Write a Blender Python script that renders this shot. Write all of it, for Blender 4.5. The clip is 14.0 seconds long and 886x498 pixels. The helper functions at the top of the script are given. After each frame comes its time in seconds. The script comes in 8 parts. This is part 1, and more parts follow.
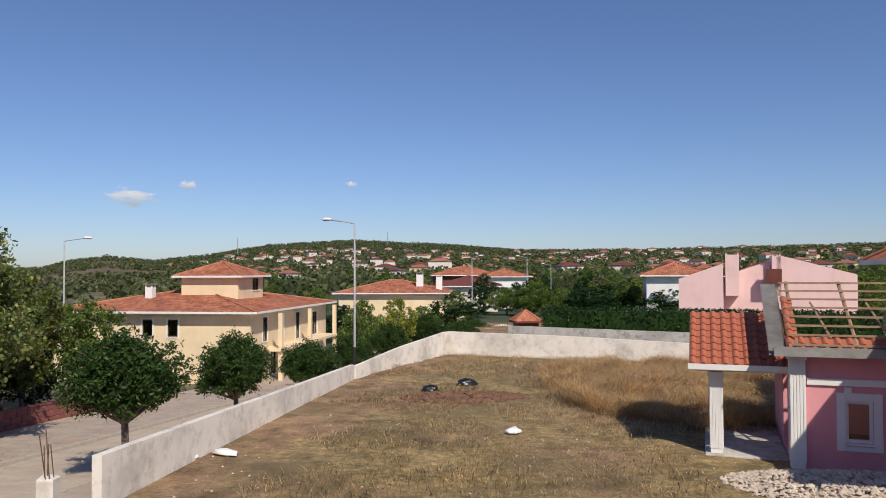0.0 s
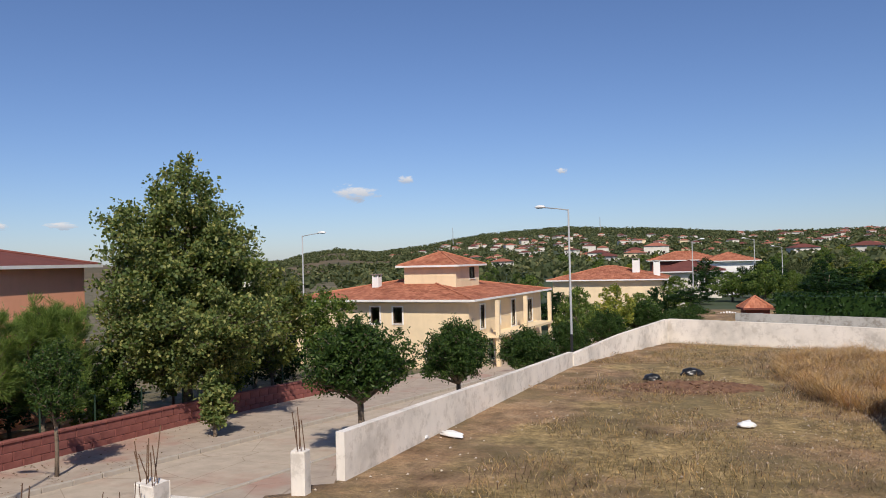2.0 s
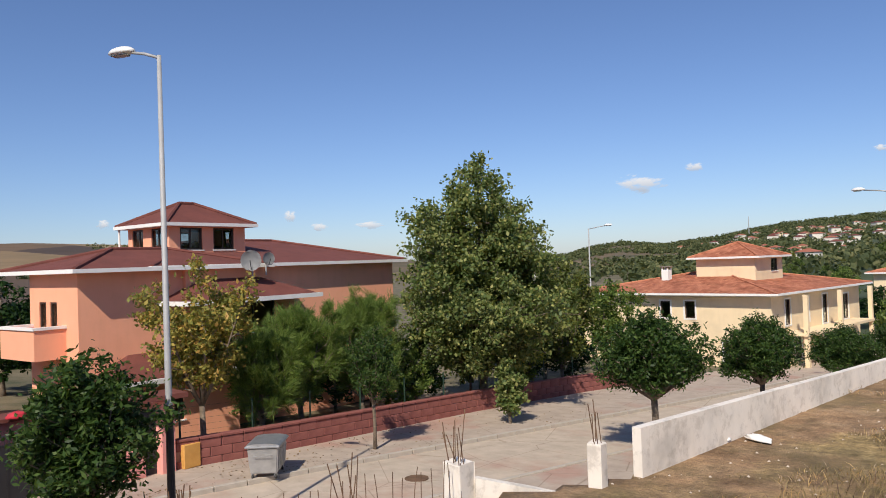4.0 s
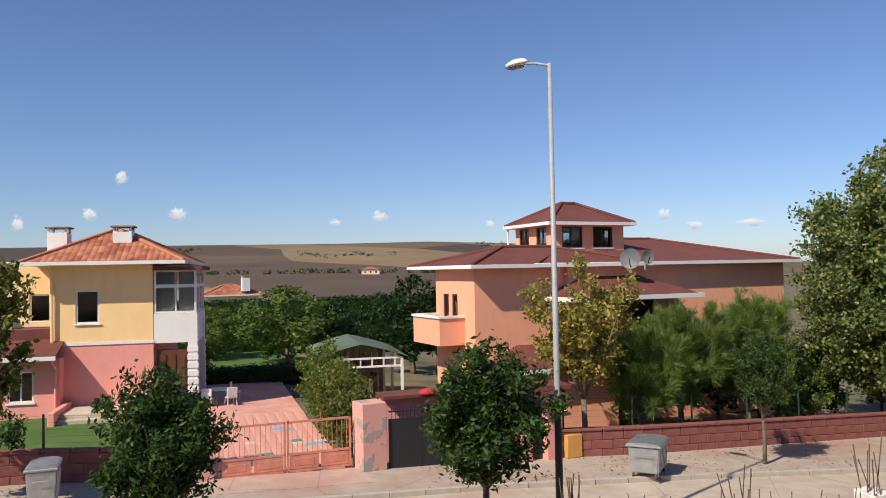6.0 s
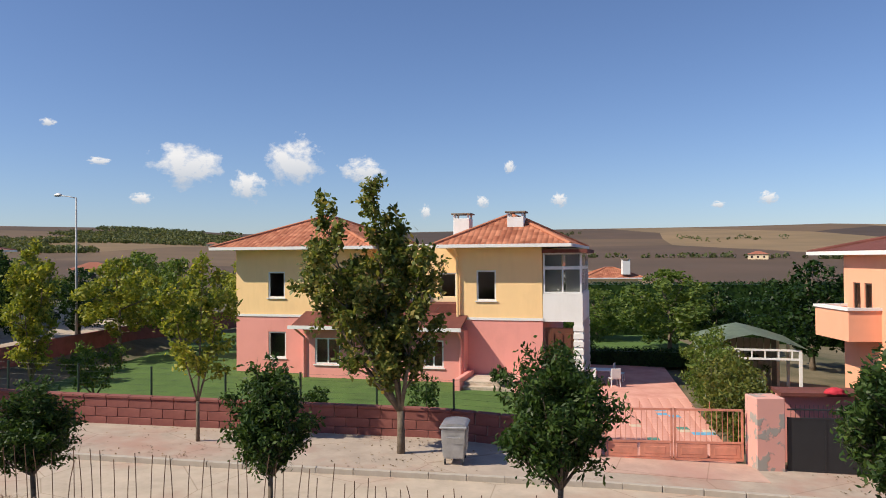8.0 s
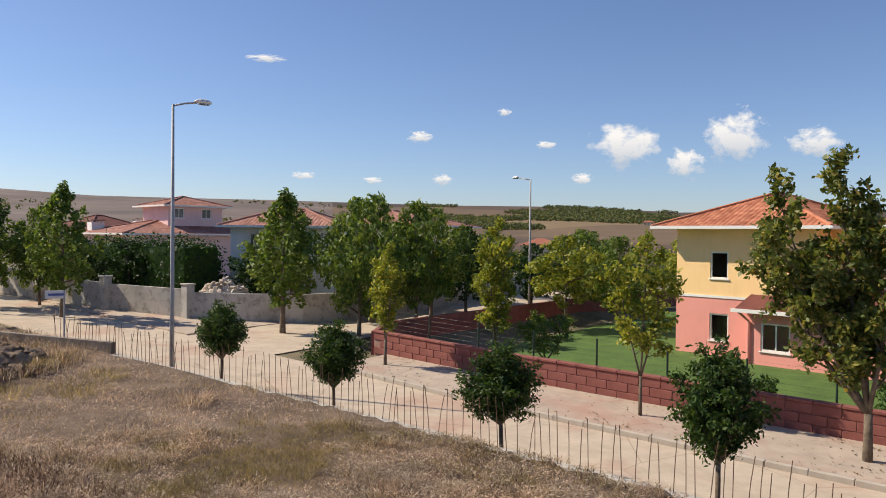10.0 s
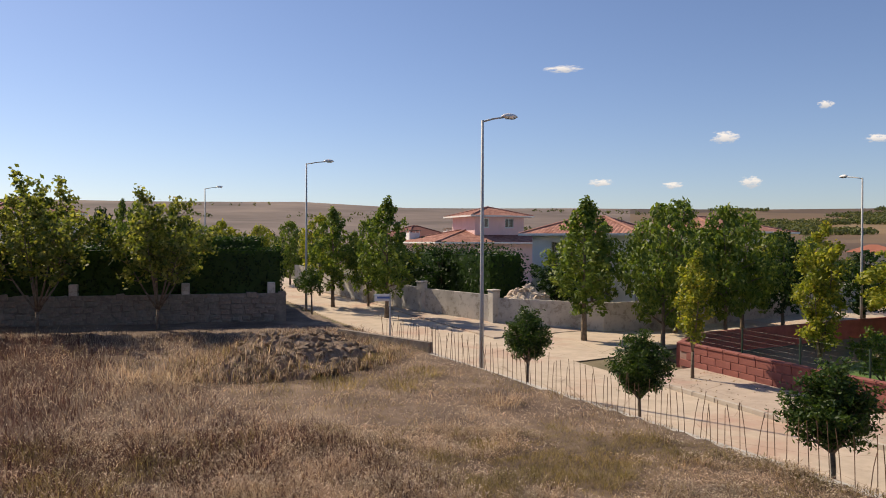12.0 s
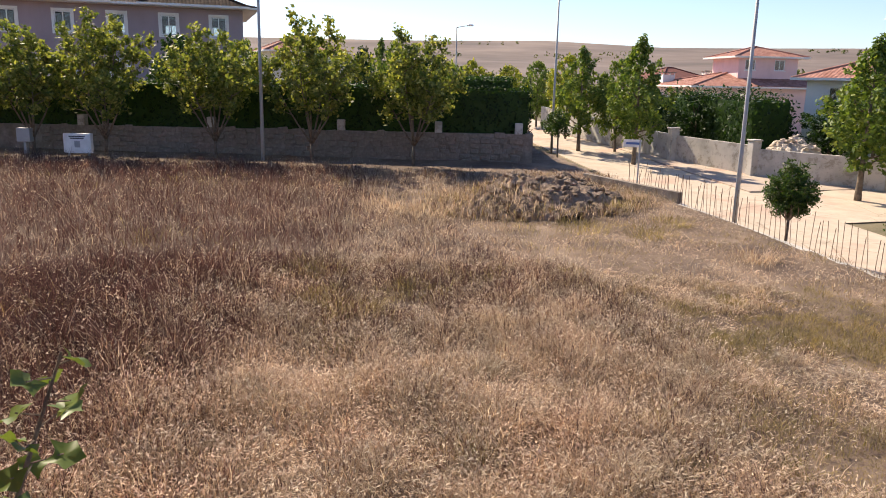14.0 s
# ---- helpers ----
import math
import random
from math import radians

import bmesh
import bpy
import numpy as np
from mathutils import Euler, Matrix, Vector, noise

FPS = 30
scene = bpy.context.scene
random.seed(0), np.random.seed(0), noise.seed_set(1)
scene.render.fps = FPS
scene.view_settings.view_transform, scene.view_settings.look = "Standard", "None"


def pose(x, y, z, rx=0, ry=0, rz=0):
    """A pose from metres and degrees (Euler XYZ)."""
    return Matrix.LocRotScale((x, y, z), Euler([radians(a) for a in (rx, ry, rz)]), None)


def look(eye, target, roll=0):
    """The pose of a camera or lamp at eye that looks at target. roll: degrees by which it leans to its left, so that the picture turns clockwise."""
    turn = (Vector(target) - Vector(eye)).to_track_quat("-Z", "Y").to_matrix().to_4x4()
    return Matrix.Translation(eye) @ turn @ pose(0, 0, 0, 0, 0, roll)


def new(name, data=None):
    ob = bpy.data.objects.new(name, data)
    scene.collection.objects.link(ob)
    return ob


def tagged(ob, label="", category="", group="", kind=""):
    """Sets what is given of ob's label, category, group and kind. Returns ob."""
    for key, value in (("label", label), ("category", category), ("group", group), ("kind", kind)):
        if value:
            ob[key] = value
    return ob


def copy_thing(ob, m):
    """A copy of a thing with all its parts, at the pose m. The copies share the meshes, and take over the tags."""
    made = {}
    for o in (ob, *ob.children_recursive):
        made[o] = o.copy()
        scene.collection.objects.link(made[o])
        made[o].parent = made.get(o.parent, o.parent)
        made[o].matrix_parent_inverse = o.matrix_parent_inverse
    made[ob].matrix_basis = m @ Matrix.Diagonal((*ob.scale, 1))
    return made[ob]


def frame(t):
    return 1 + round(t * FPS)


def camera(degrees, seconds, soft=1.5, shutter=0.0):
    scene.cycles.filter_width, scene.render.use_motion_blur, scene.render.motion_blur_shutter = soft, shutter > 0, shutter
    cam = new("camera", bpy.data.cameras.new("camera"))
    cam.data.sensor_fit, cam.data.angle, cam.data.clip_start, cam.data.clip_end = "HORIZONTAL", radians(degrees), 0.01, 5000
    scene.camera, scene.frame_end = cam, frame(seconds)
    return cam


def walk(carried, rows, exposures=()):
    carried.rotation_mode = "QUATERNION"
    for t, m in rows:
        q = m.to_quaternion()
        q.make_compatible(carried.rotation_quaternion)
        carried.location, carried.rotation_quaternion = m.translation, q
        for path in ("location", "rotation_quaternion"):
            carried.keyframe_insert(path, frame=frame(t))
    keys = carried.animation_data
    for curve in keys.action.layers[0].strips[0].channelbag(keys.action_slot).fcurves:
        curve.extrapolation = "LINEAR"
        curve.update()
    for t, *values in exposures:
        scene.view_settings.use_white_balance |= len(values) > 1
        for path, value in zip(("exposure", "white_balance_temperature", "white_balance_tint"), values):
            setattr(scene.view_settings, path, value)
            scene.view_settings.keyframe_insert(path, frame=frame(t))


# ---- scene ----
cam = camera(60.7, 14.0, soft=0.95)
EYE = 4.6
PATH = [
    (0, pose(-0.000, -0.000, EYE, 91.60, 0.22, 0.02)),
    (0.5, pose(-0.034, -0.001, EYE, 91.69, 0.46, 3.90)),
    (1, pose(-0.064, -0.004, EYE, 91.61, 0.74, 7.30)),
    (1.5, pose(-0.096, -0.009, EYE, 91.11, 1.15, 11.12)),
    (2, pose(-0.138, -0.019, EYE, 90.87, 1.41, 15.99)),
    (2.2, pose(-0.154, -0.024, EYE, 90.81, 1.34, 17.97)),
    (4.3, pose(-0.334, -0.128, EYE, 91.46, 1.79, 41.95)),
    (4.5, pose(-0.356, -0.149, EYE, 91.82, 1.53, 45.39)),
    (5, pose(-0.400, -0.200, EYE, 91.98, 1.34, 53.19)),
    (5.5, pose(-0.431, -0.247, EYE, 91.77, 1.24, 59.54)),
    (6, pose(-0.453, -0.289, EYE, 91.63, 1.12, 64.99)),
    (6.5, pose(-0.472, -0.334, EYE, 91.63, 0.50, 70.61)),
    (7, pose(-0.491, -0.404, EYE, 91.40, 0.44, 78.91)),
    (7.5, pose(-0.498, -0.459, EYE, 91.35, 0.55, 85.28)),
    (8, pose(-0.499, -0.527, EYE, 90.76, 0.40, 93.04)),
    (8.5, pose(-0.490, -0.602, EYE, 90.32, 0.33, 101.72)),
    (9, pose(-0.475, -0.656, EYE, 90.02, 0.21, 108.22)),
    (9.2, pose(-0.461, -0.693, EYE, 89.89, -0.19, 112.71)),
    (11.3, pose(-0.332, -0.873, EYE, 88.91, 0.62, 138.33)),
    (11.5, pose(-0.312, -0.891, EYE, 89.14, 0.59, 141.41)),
    (12, pose(-0.270, -0.921, EYE, 89.49, -0.22, 147.36)),
    (12.5, pose(-0.218, -0.950, EYE, 89.66, 0.43, 154.17)),
    (13, pose(-0.155, -0.975, EYE, 89.43, -0.20, 161.90)),
    (13.5, pose(-0.117, -0.986, EYE, 84.22, -0.82, 166.51)),
    (14, pose(-0.124, -0.984, EYE, 77.45, -1.17, 165.63)),
]
walk(cam, PATH, exposures=[(0, -0.25, 6600, 11), (2, -0.22, 6600, 11), (5, 0.02, 6700, 10), (7.5, 0.06, 6900, 10), (9, 0.15, 7000, 10), (11.5, 0.2, 7700, 12), (12.5, 0.06, 7900, 13), (13, 0.07, 7900, 13), (13.5, 0.18, 7700, 13), (14, 0.82, 7600, 13)])

# ---------- light: clear autumn midday, sun behind the south field ----------
SUN_AZ, SUN_EL = 202.0, 43.0      # heading counted from +y towards -x, and height
sun_dir = Vector((-math.sin(radians(SUN_AZ)) * math.cos(radians(SUN_EL)), math.cos(radians(SUN_AZ)) * math.cos(radians(SUN_EL)), math.sin(radians(SUN_EL))))
world = bpy.data.worlds.new("sky")
scene.world = world
world.use_nodes = True
wn = world.node_tree
sky = wn.nodes.new("ShaderNodeTexSky")
sky.sky_type, sky.sun_disc = "NISHITA", False
sky.sun_elevation = radians(SUN_EL)
sky.sun_rotation = math.atan2(sun_dir.x, sun_dir.y)
sky.air_density, sky.dust_density, sky.ozone_density, sky.altitude = 1.0, 0.6, 5.0, 600
tone = wn.nodes.new("ShaderNodeMix")
tone.data_type, tone.blend_type = "RGBA", "MULTIPLY"
tone.inputs[0].default_value, tone.inputs[7].default_value = 1.0, (0.93, 0.96, 1.12, 1)
wn.links.new(sky.outputs[0], tone.inputs[6])
wn.links.new(tone.outputs[2], wn.nodes["Background"].inputs[0])
wn.nodes["Background"].inputs[1].default_value = 0.105
sun = new("sun", bpy.data.lights.new("sun", "SUN"))
sun.data.energy, sun.data.angle, sun.data.color = 5.0, radians(0.53), (1.0, 0.92, 0.80)
sun.matrix_world = look((0, 0, 60), Vector((0, 0, 60)) - sun_dir)

# ---------- helpers of this scene ----------
rng = np.random.default_rng(7)


def polar(az, d, z=0.0):
    return Vector((-d * math.sin(radians(az)), d * math.cos(radians(az)), z))


def lerp_table(v, rows):
    return float(np.interp(v, [r[0] for r in rows], [r[1] for r in rows]))


def mesh_of(name, bm, *mats):
    me = bpy.data.meshes.new(name)
    bm.to_mesh(me)
    bm.free()
    for m in mats:
        me.materials.append(m)
    return me


def part(name, bm, material, parent=None, label=""):
    ob = new(name, mesh_of(name, bm, material))
    ob.parent = parent
    return tagged(ob, label)


def thing(name, m, label, category, group="", kind=""):
    ob = new(name)
    ob.matrix_world = m
    return tagged(ob, label, category, group, kind)


def raw(name, verts, faces, material, parent=None, label="", mat_ids=None, mats=()):
    me = bpy.data.meshes.new(name)
    me.from_pydata(verts, [], faces)
    for mm in ([material] if material else []) + list(mats):
        me.materials.append(mm)
    if mat_ids is not None:
        me.polygons.foreach_set("material_index", mat_ids)
    me.update()
    ob = new(name, me)
    ob.parent = parent
    return tagged(ob, label)


def quads_mesh(name, V, mats, ids=None):
    """A mesh of separate quads or triangles from an array (n, k, 3)."""
    n, k = V.shape[:2]
    me = bpy.data.meshes.new(name)
    me.vertices.add(n * k)
    me.vertices.foreach_set("co", V.astype(np.float32).ravel())
    me.loops.add(n * k)
    me.loops.foreach_set("vertex_index", np.arange(n * k, dtype=np.int32))
    me.polygons.add(n)
    me.polygons.foreach_set("loop_start", np.arange(0, n * k, k, dtype=np.int32))
    if ids is not None:
        me.polygons.foreach_set("material_index", np.asarray(ids, dtype=np.int32))
    for m in mats:
        me.materials.append(m)
    me.update(calc_edges=True)
    return me


def box(bm, x0, x1, y0, y1, z0, z1, m=None, bevel=0.0):
    r = bmesh.ops.create_cube(bm, size=1.0)
    vs = r["verts"]
    for v in vs:
        v.co = Vector((x0 + (v.co.x + 0.5) * (x1 - x0), y0 + (v.co.y + 0.5) * (y1 - y0), z0 + (v.co.z + 0.5) * (z1 - z0)))
    if bevel:
        es = list({e for v in vs for e in v.link_edges})
        r2 = bmesh.ops.bevel(bm, geom=es, offset=bevel, segments=1, affect="EDGES")
        vs = list({v for f in r2["faces"] for v in f.verts} | {v for v in vs if v.is_valid})
    if m is not None:
        bmesh.ops.transform(bm, matrix=m, verts=[v for v in vs if v.is_valid])
    return vs


def tube(bm, pts, radii, seg=8):
    """A tapered tube along points."""
    rings = []
    pts = [Vector(p) for p in pts]
    for i, p in enumerate(pts):
        d = (pts[min(i + 1, len(pts) - 1)] - pts[max(i - 1, 0)]).normalized()
        a = d.cross(Vector((0.13, 0.97, 0.21))).normalized()
        b = d.cross(a)
        rings.append([bm.verts.new(p + radii[i] * (math.cos(2 * math.pi * k / seg) * a + math.sin(2 * math.pi * k / seg) * b)) for k in range(seg)])
    for r0, r1 in zip(rings, rings[1:]):
        for k in range(seg):
            bm.faces.new((r0[k], r0[(k + 1) % seg], r1[(k + 1) % seg], r1[k]))
    bm.faces.new(rings[0][::-1])
    bm.faces.new(rings[-1])
    return rings


def smooth(ob):
    ob.data.polygons.foreach_set("use_smooth", [True] * len(ob.data.polygons))
    return ob


def ribbon(name, left, right, material, thick=0.0):
    """A strip between two rails of points; with thickness downwards if asked."""
    n = len(left)
    verts = [tuple(p) for p in left] + [tuple(p) for p in right]
    faces = [(i, n + i, n + i + 1, i + 1) for i in range(n - 1)]
    if thick:
        verts += [(p[0], p[1], p[2] - thick) for p in left] + [(p[0], p[1], p[2] - thick) for p in right]
        faces += [(i, i + 1, 2 * n + i + 1, 2 * n + i) for i in range(n - 1)] + [(n + i, 3 * n + i, 3 * n + i + 1, n + i + 1) for i in range(n - 1)]
        faces += [(0, 2 * n, 3 * n, n), (n - 1, 2 * n - 1, 4 * n - 1, 3 * n - 1)]
    return raw(name, verts, faces, material)


# ---------- the lie of the land ----------
FAR_KERB = [(-110, -31.0), (-60, -25.5), (-40, -23.2), (-23, -21.9), (-14.5, -20.9), (-7, -20.5), (3, -20.2), (10, -19.3), (16.6, -17.9), (37, -13.5), (60, -9.0), (110, 2.0)]
NEAR_KERB = [(-110, -25.5), (-60, -20.3), (-40, -18.2), (-23, -17.0), (-14.5, -16.3), (-7, -16.0), (3, -15.6), (10, -14.6), (16.6, -12.9), (37, -8.6), (60, -4.2), (110, 7.0)]
LOT_EDGE = [(-110, -16.0), (-38, -15.4), (-30, -14.6), (-14, -14.2), (-5, -13.8), (2, -12.8), (8, -11.2), (12.5, -9.3), (15.4, -7.35), (35.9, -4.4), (46, -0.3), (110, 9.0)]
GARDEN = [(-110, -33.0), (-23, -25.3), (-15, -24.6), (-2, -24.4), (3, -23.0), (8, -22.3), (12.3, -21.7), (16.5, -20.9), (28.3, -20.2), (36, -19.3), (60, -15.0), (110, -4.0)]


def street_z(y):
    return -1.2 - 0.035 * (y + 1) if y < 16 else -1.795 - 0.047 * (min(y, 60) - 16)


def lot_z(y):
    return -0.01 * y if y > 0 else -0.03 * max(y, -45)


RIDGE = [(-40, 1.9), (-30, 1.5), (-15, 1.3), (-6, 1.35), (0, 1.85), (7, 2.2), (13, 1.8), (18, 1.0), (21, 0.65), (24, 1.0), (26.5, 0.6), (28, 0.15), (32, 0.05), (38, 0.1), (45, 0.6), (52, 1.2), (60, 2.0), (66, 2.25), (72, 2.2), (80, 2.2), (90, 2.15), (100, 2.0), (108, 1.95), (115, 2.35), (125, 2.4), (138, 2.6), (150, 2.6), (158, 3.0), (168, 2.85), (185, 2.7), (200, 2.4), (320, 1.9)]
VALLEY = [(-40, -2.0), (-15, -3.0), (0, -4.0), (10, -6.0), (24, -8.0), (40, -9.0), (60, -8.0), (100, -6.0), (125, -3.0), (150, -2.0), (200, -1.0), (320, -2.0)]
RIDGE_R = [(-40, 1150.0), (-10, 1250.0), (7, 1600.0), (24, 1500.0), (60, 1500.0), (125, 1500.0), (200, 1500.0), (320, 1150.0)]


def local_z(x, y):
    e = lerp_table(y, LOT_EDGE)
    if x > e:
        return lot_z(y) - 0.05
    s = street_z(y)
    if x > e - 0.5:
        return s + (lot_z(y) - 0.05 - s) * (x - e + 0.5) / 0.5
    g = lerp_table(y, GARDEN)
    if x < g:
        yard = min(max(s, -3.6), -1.25)
        yard = s + (yard - s) * min(max((y + 24.5) / 2.5, 0.0), 1.0)
        return s + (yard - s) * min((g - x) / 3.0, 1.0) - 0.02
    return s - 0.06


def ground_z(x, y):
    r = math.hypot(x, y)
    if r < 62:
        return local_z(x, y)
    az = math.degrees(math.atan2(-x, y))
    az = az if az > -40 else az + 360
    k = 62 / r
    z0, zv, rr = local_z(x * k, y * k), lerp_table(az, VALLEY), lerp_table(az, RIDGE_R)
    zr = EYE + rr * math.tan(radians(lerp_table(az, RIDGE)))
    bumps = noise.noise(Vector((x, y, 0)) * 0.004) * 9 + noise.noise(Vector((x, y, 3)) * 0.012) * 2
    if r < 200:
        t = (r - 62) / 138
        t = t * t * (3 - 2 * t)
        return z0 + (zv - z0) * t
    if r < rr:
        t = (r - 200) / (rr - 200)
        return zv + (zr - zv) * (t ** 1.5) + bumps * t * (1 - t) * 1.6
    return zr - (r - rr) * 0.035

# ---------- materials ----------
def material(name, rough=0.8, metal=0.0):
    m = bpy.data.materials.new(name)
    m.use_nodes = True
    b = m.node_tree.nodes["Principled BSDF"]
    b.inputs["Roughness"].default_value, b.inputs["Metallic"].default_value = rough, metal
    return m, m.node_tree, b


def nd(t, kind, **inputs):
    n = t.nodes.new(kind)
    for k, v in inputs.items():
        n.inputs[k].default_value = v
    return n


def coords(t, out="Object"):
    return t.nodes.new("ShaderNodeTexCoord").outputs[out]


def noise_tex(t, vec, scale, detail=4.0, rough=0.55):
    n = nd(t, "ShaderNodeTexNoise", Scale=scale, Detail=detail, Roughness=rough)
    t.links.new(vec, n.inputs["Vector"])
    return n.outputs[0]


def ramp(t, fac, stops):
    r = t.nodes.new("ShaderNodeValToRGB")
    while len(r.color_ramp.elements) < len(stops):
        r.color_ramp.elements.new(0.5)
    for e, (p, c) in zip(r.color_ramp.elements, stops):
        e.position, e.color = p, (*c, 1)
    t.links.new(fac, r.inputs[0])
    return r.outputs[0]


def mix(t, fac, a, b, blend="MIX"):
    n = t.nodes.new("ShaderNodeMix")
    n.data_type, n.blend_type = "RGBA", blend
    for sock, v in ((n.inputs[0], fac), (n.inputs[6], a), (n.inputs[7], b)):
        if isinstance(v, (int, float)):
            sock.default_value = v
        elif isinstance(v, tuple):
            sock.default_value = (*v, 1)
        else:
            t.links.new(v, sock)
    return n.outputs[2]


def bump(t, b, height, strength=0.3, dist=0.02):
    n = nd(t, "ShaderNodeBump", Strength=strength, Distance=dist)
    t.links.new(height, n.inputs["Height"])
    t.links.new(n.outputs[0], b.inputs["Normal"])


def scale_c(c, k):
    return tuple(min(v * k, 0.95) for v in c)


def plaster(name, c, stain=0.25, streak=True, rough=0.9, grime=0.0):
    m, t, b = material(name, rough)
    v = coords(t)
    big = noise_tex(t, v, 0.55, 5, 0.6)
    col = ramp(t, big, [(0.3, scale_c(c, 1 - stain)), (0.5, c), (0.72, scale_c(c, 1 + stain * 0.35))])
    if streak:
        mp = nd(t, "ShaderNodeMapping", Scale=(1.1, 1.1, 0.22))
        t.links.new(v, mp.inputs[0])
        st = noise_tex(t, mp.outputs[0], 1.6, 6, 0.65)
        k = ramp(t, st, [(0.28, (0.84, 0.82, 0.79)), (0.5, (1, 1, 1))])
        col = mix(t, 0.35, col, k, "MULTIPLY")
    if grime:
        # peeled and dirty blotches
        k = ramp(t, noise_tex(t, v, 2.3, 8, 0.72), [(0.40, (0.45, 0.40, 0.34)), (0.49, (1, 1, 1)), (0.66, (1.08, 1.06, 1.03))])
        col = mix(t, grime, col, k, "MULTIPLY")
    t.links.new(col, b.inputs["Base Color"])
    bump(t, b, noise_tex(t, v, 40, 4), 0.25, 0.01)
    return m


def two_tone(name, stops, scale, rough=0.85, bump_scale=None, strength=0.4, dist=0.03, metal=0.0, detail=5.0):
    m, t, b = material(name, rough, metal)
    v = coords(t)
    t.links.new(ramp(t, noise_tex(t, v, scale, detail, 0.62), stops), b.inputs["Base Color"])
    if bump_scale:
        bump(t, b, noise_tex(t, v, bump_scale, 6, 0.65), strength, dist)
    return m


def tile_roof(name, c_lo, c_hi, across=0.26, up=0.34, gloss=0.12):
    """Roof tiles in UV metres: rolls across the slope and courses up it."""
    m, t, b = material(name, 0.85)
    uv = coords(t, "UV")
    sep = t.nodes.new("ShaderNodeSeparateXYZ")
    t.links.new(uv, sep.inputs[0])

    def math_node(op, a, bb=None):
        n = t.nodes.new("ShaderNodeMath")
        n.operation = op
        for s, v in ((n.inputs[0], a), (n.inputs[1], bb)):
            if v is None:
                continue
            if isinstance(v, (int, float)):
                s.default_value = v
            else:
                t.links.new(v, s)
        return n.outputs[0]
    u = math_node("DIVIDE", sep.outputs[0], across)
    w = math_node("DIVIDE", sep.outputs[1], up)
    roll = math_node("ABSOLUTE", math_node("SINE", math_node("MULTIPLY", u, math.pi)))
    step = math_node("FRACT", w)
    h = math_node("SUBTRACT", roll, math_node("MULTIPLY", step, 0.6))
    cell = t.nodes.new("ShaderNodeTexWhiteNoise")
    cell.noise_dimensions = "2D"
    comb = t.nodes.new("ShaderNodeCombineXYZ")
    t.links.new(math_node("FLOOR", u), comb.inputs[0])
    t.links.new(math_node("FLOOR", w), comb.inputs[1])
    t.links.new(comb.outputs[0], cell.inputs[0])
    col = ramp(t, cell.outputs[0], [(0.0, c_lo), (0.5, tuple((a + q) / 2 for a, q in zip(c_lo, c_hi))), (1.0, c_hi)])
    moss = noise_tex(t, coords(t), 0.8, 6, 0.65)
    col = mix(t, 0.8, col, ramp(t, moss, [(0.33, (0.55, 0.5, 0.48)), (0.55, (1, 1, 1))]), "MULTIPLY")
    t.links.new(col, b.inputs["Base Color"])
    b.inputs["Specular IOR Level"].default_value = gloss
    bump(t, b, h, 0.7, 0.045)
    return m


def leaf_mat(name, stops, gloss=0.45, through_light=0.36, glow=(1.25, 1.2, 0.55)):
    m, t, b = material(name, gloss)
    oi = t.nodes.new("ShaderNodeNewGeometry").outputs["Random Per Island"]
    col = ramp(t, oi, stops)
    tint = ramp(t, noise_tex(t, coords(t), 0.9, 3), [(0.3, (0.72, 0.76, 0.7)), (0.7, (1.18, 1.12, 1.0))])
    col = mix(t, 1.0, col, tint, "MULTIPLY")
    t.links.new(col, b.inputs["Base Color"])
    b.inputs["Specular IOR Level"].default_value = 0.25
    tr = t.nodes.new("ShaderNodeBsdfTranslucent")
    t.links.new(mix(t, 1.0, col, glow, "MULTIPLY"), tr.inputs[0])
    ms = t.nodes.new("ShaderNodeMixShader")
    ms.inputs[0].default_value = through_light
    t.links.new(b.outputs[0], ms.inputs[1])
    t.links.new(tr.outputs[0], ms.inputs[2])
    t.links.new(ms.outputs[0], t.nodes["Material Output"].inputs[0])
    return m


def paint(name, c, rough=0.5, metal=0.0, wear=0.15):
    return two_tone(name, [(0.3, scale_c(c, 1 - wear)), (0.7, scale_c(c, 1 + wear * 0.5))], 2.5, rough, 60, 0.08, 0.004, metal)


M_YARD = two_tone("yard_soil", [(0.3, (0.05, 0.06, 0.025)), (0.5, (0.14, 0.12, 0.07)), (0.7, (0.24, 0.19, 0.12))], 0.25, 1.0, 4, 0.7, 0.08)
M_WOOD_HILL = two_tone("wooded_hill", [(0.35, (0.022, 0.04, 0.014)), (0.55, (0.05, 0.07, 0.028)), (0.75, (0.13, 0.12, 0.06))], 0.02, 1.0)


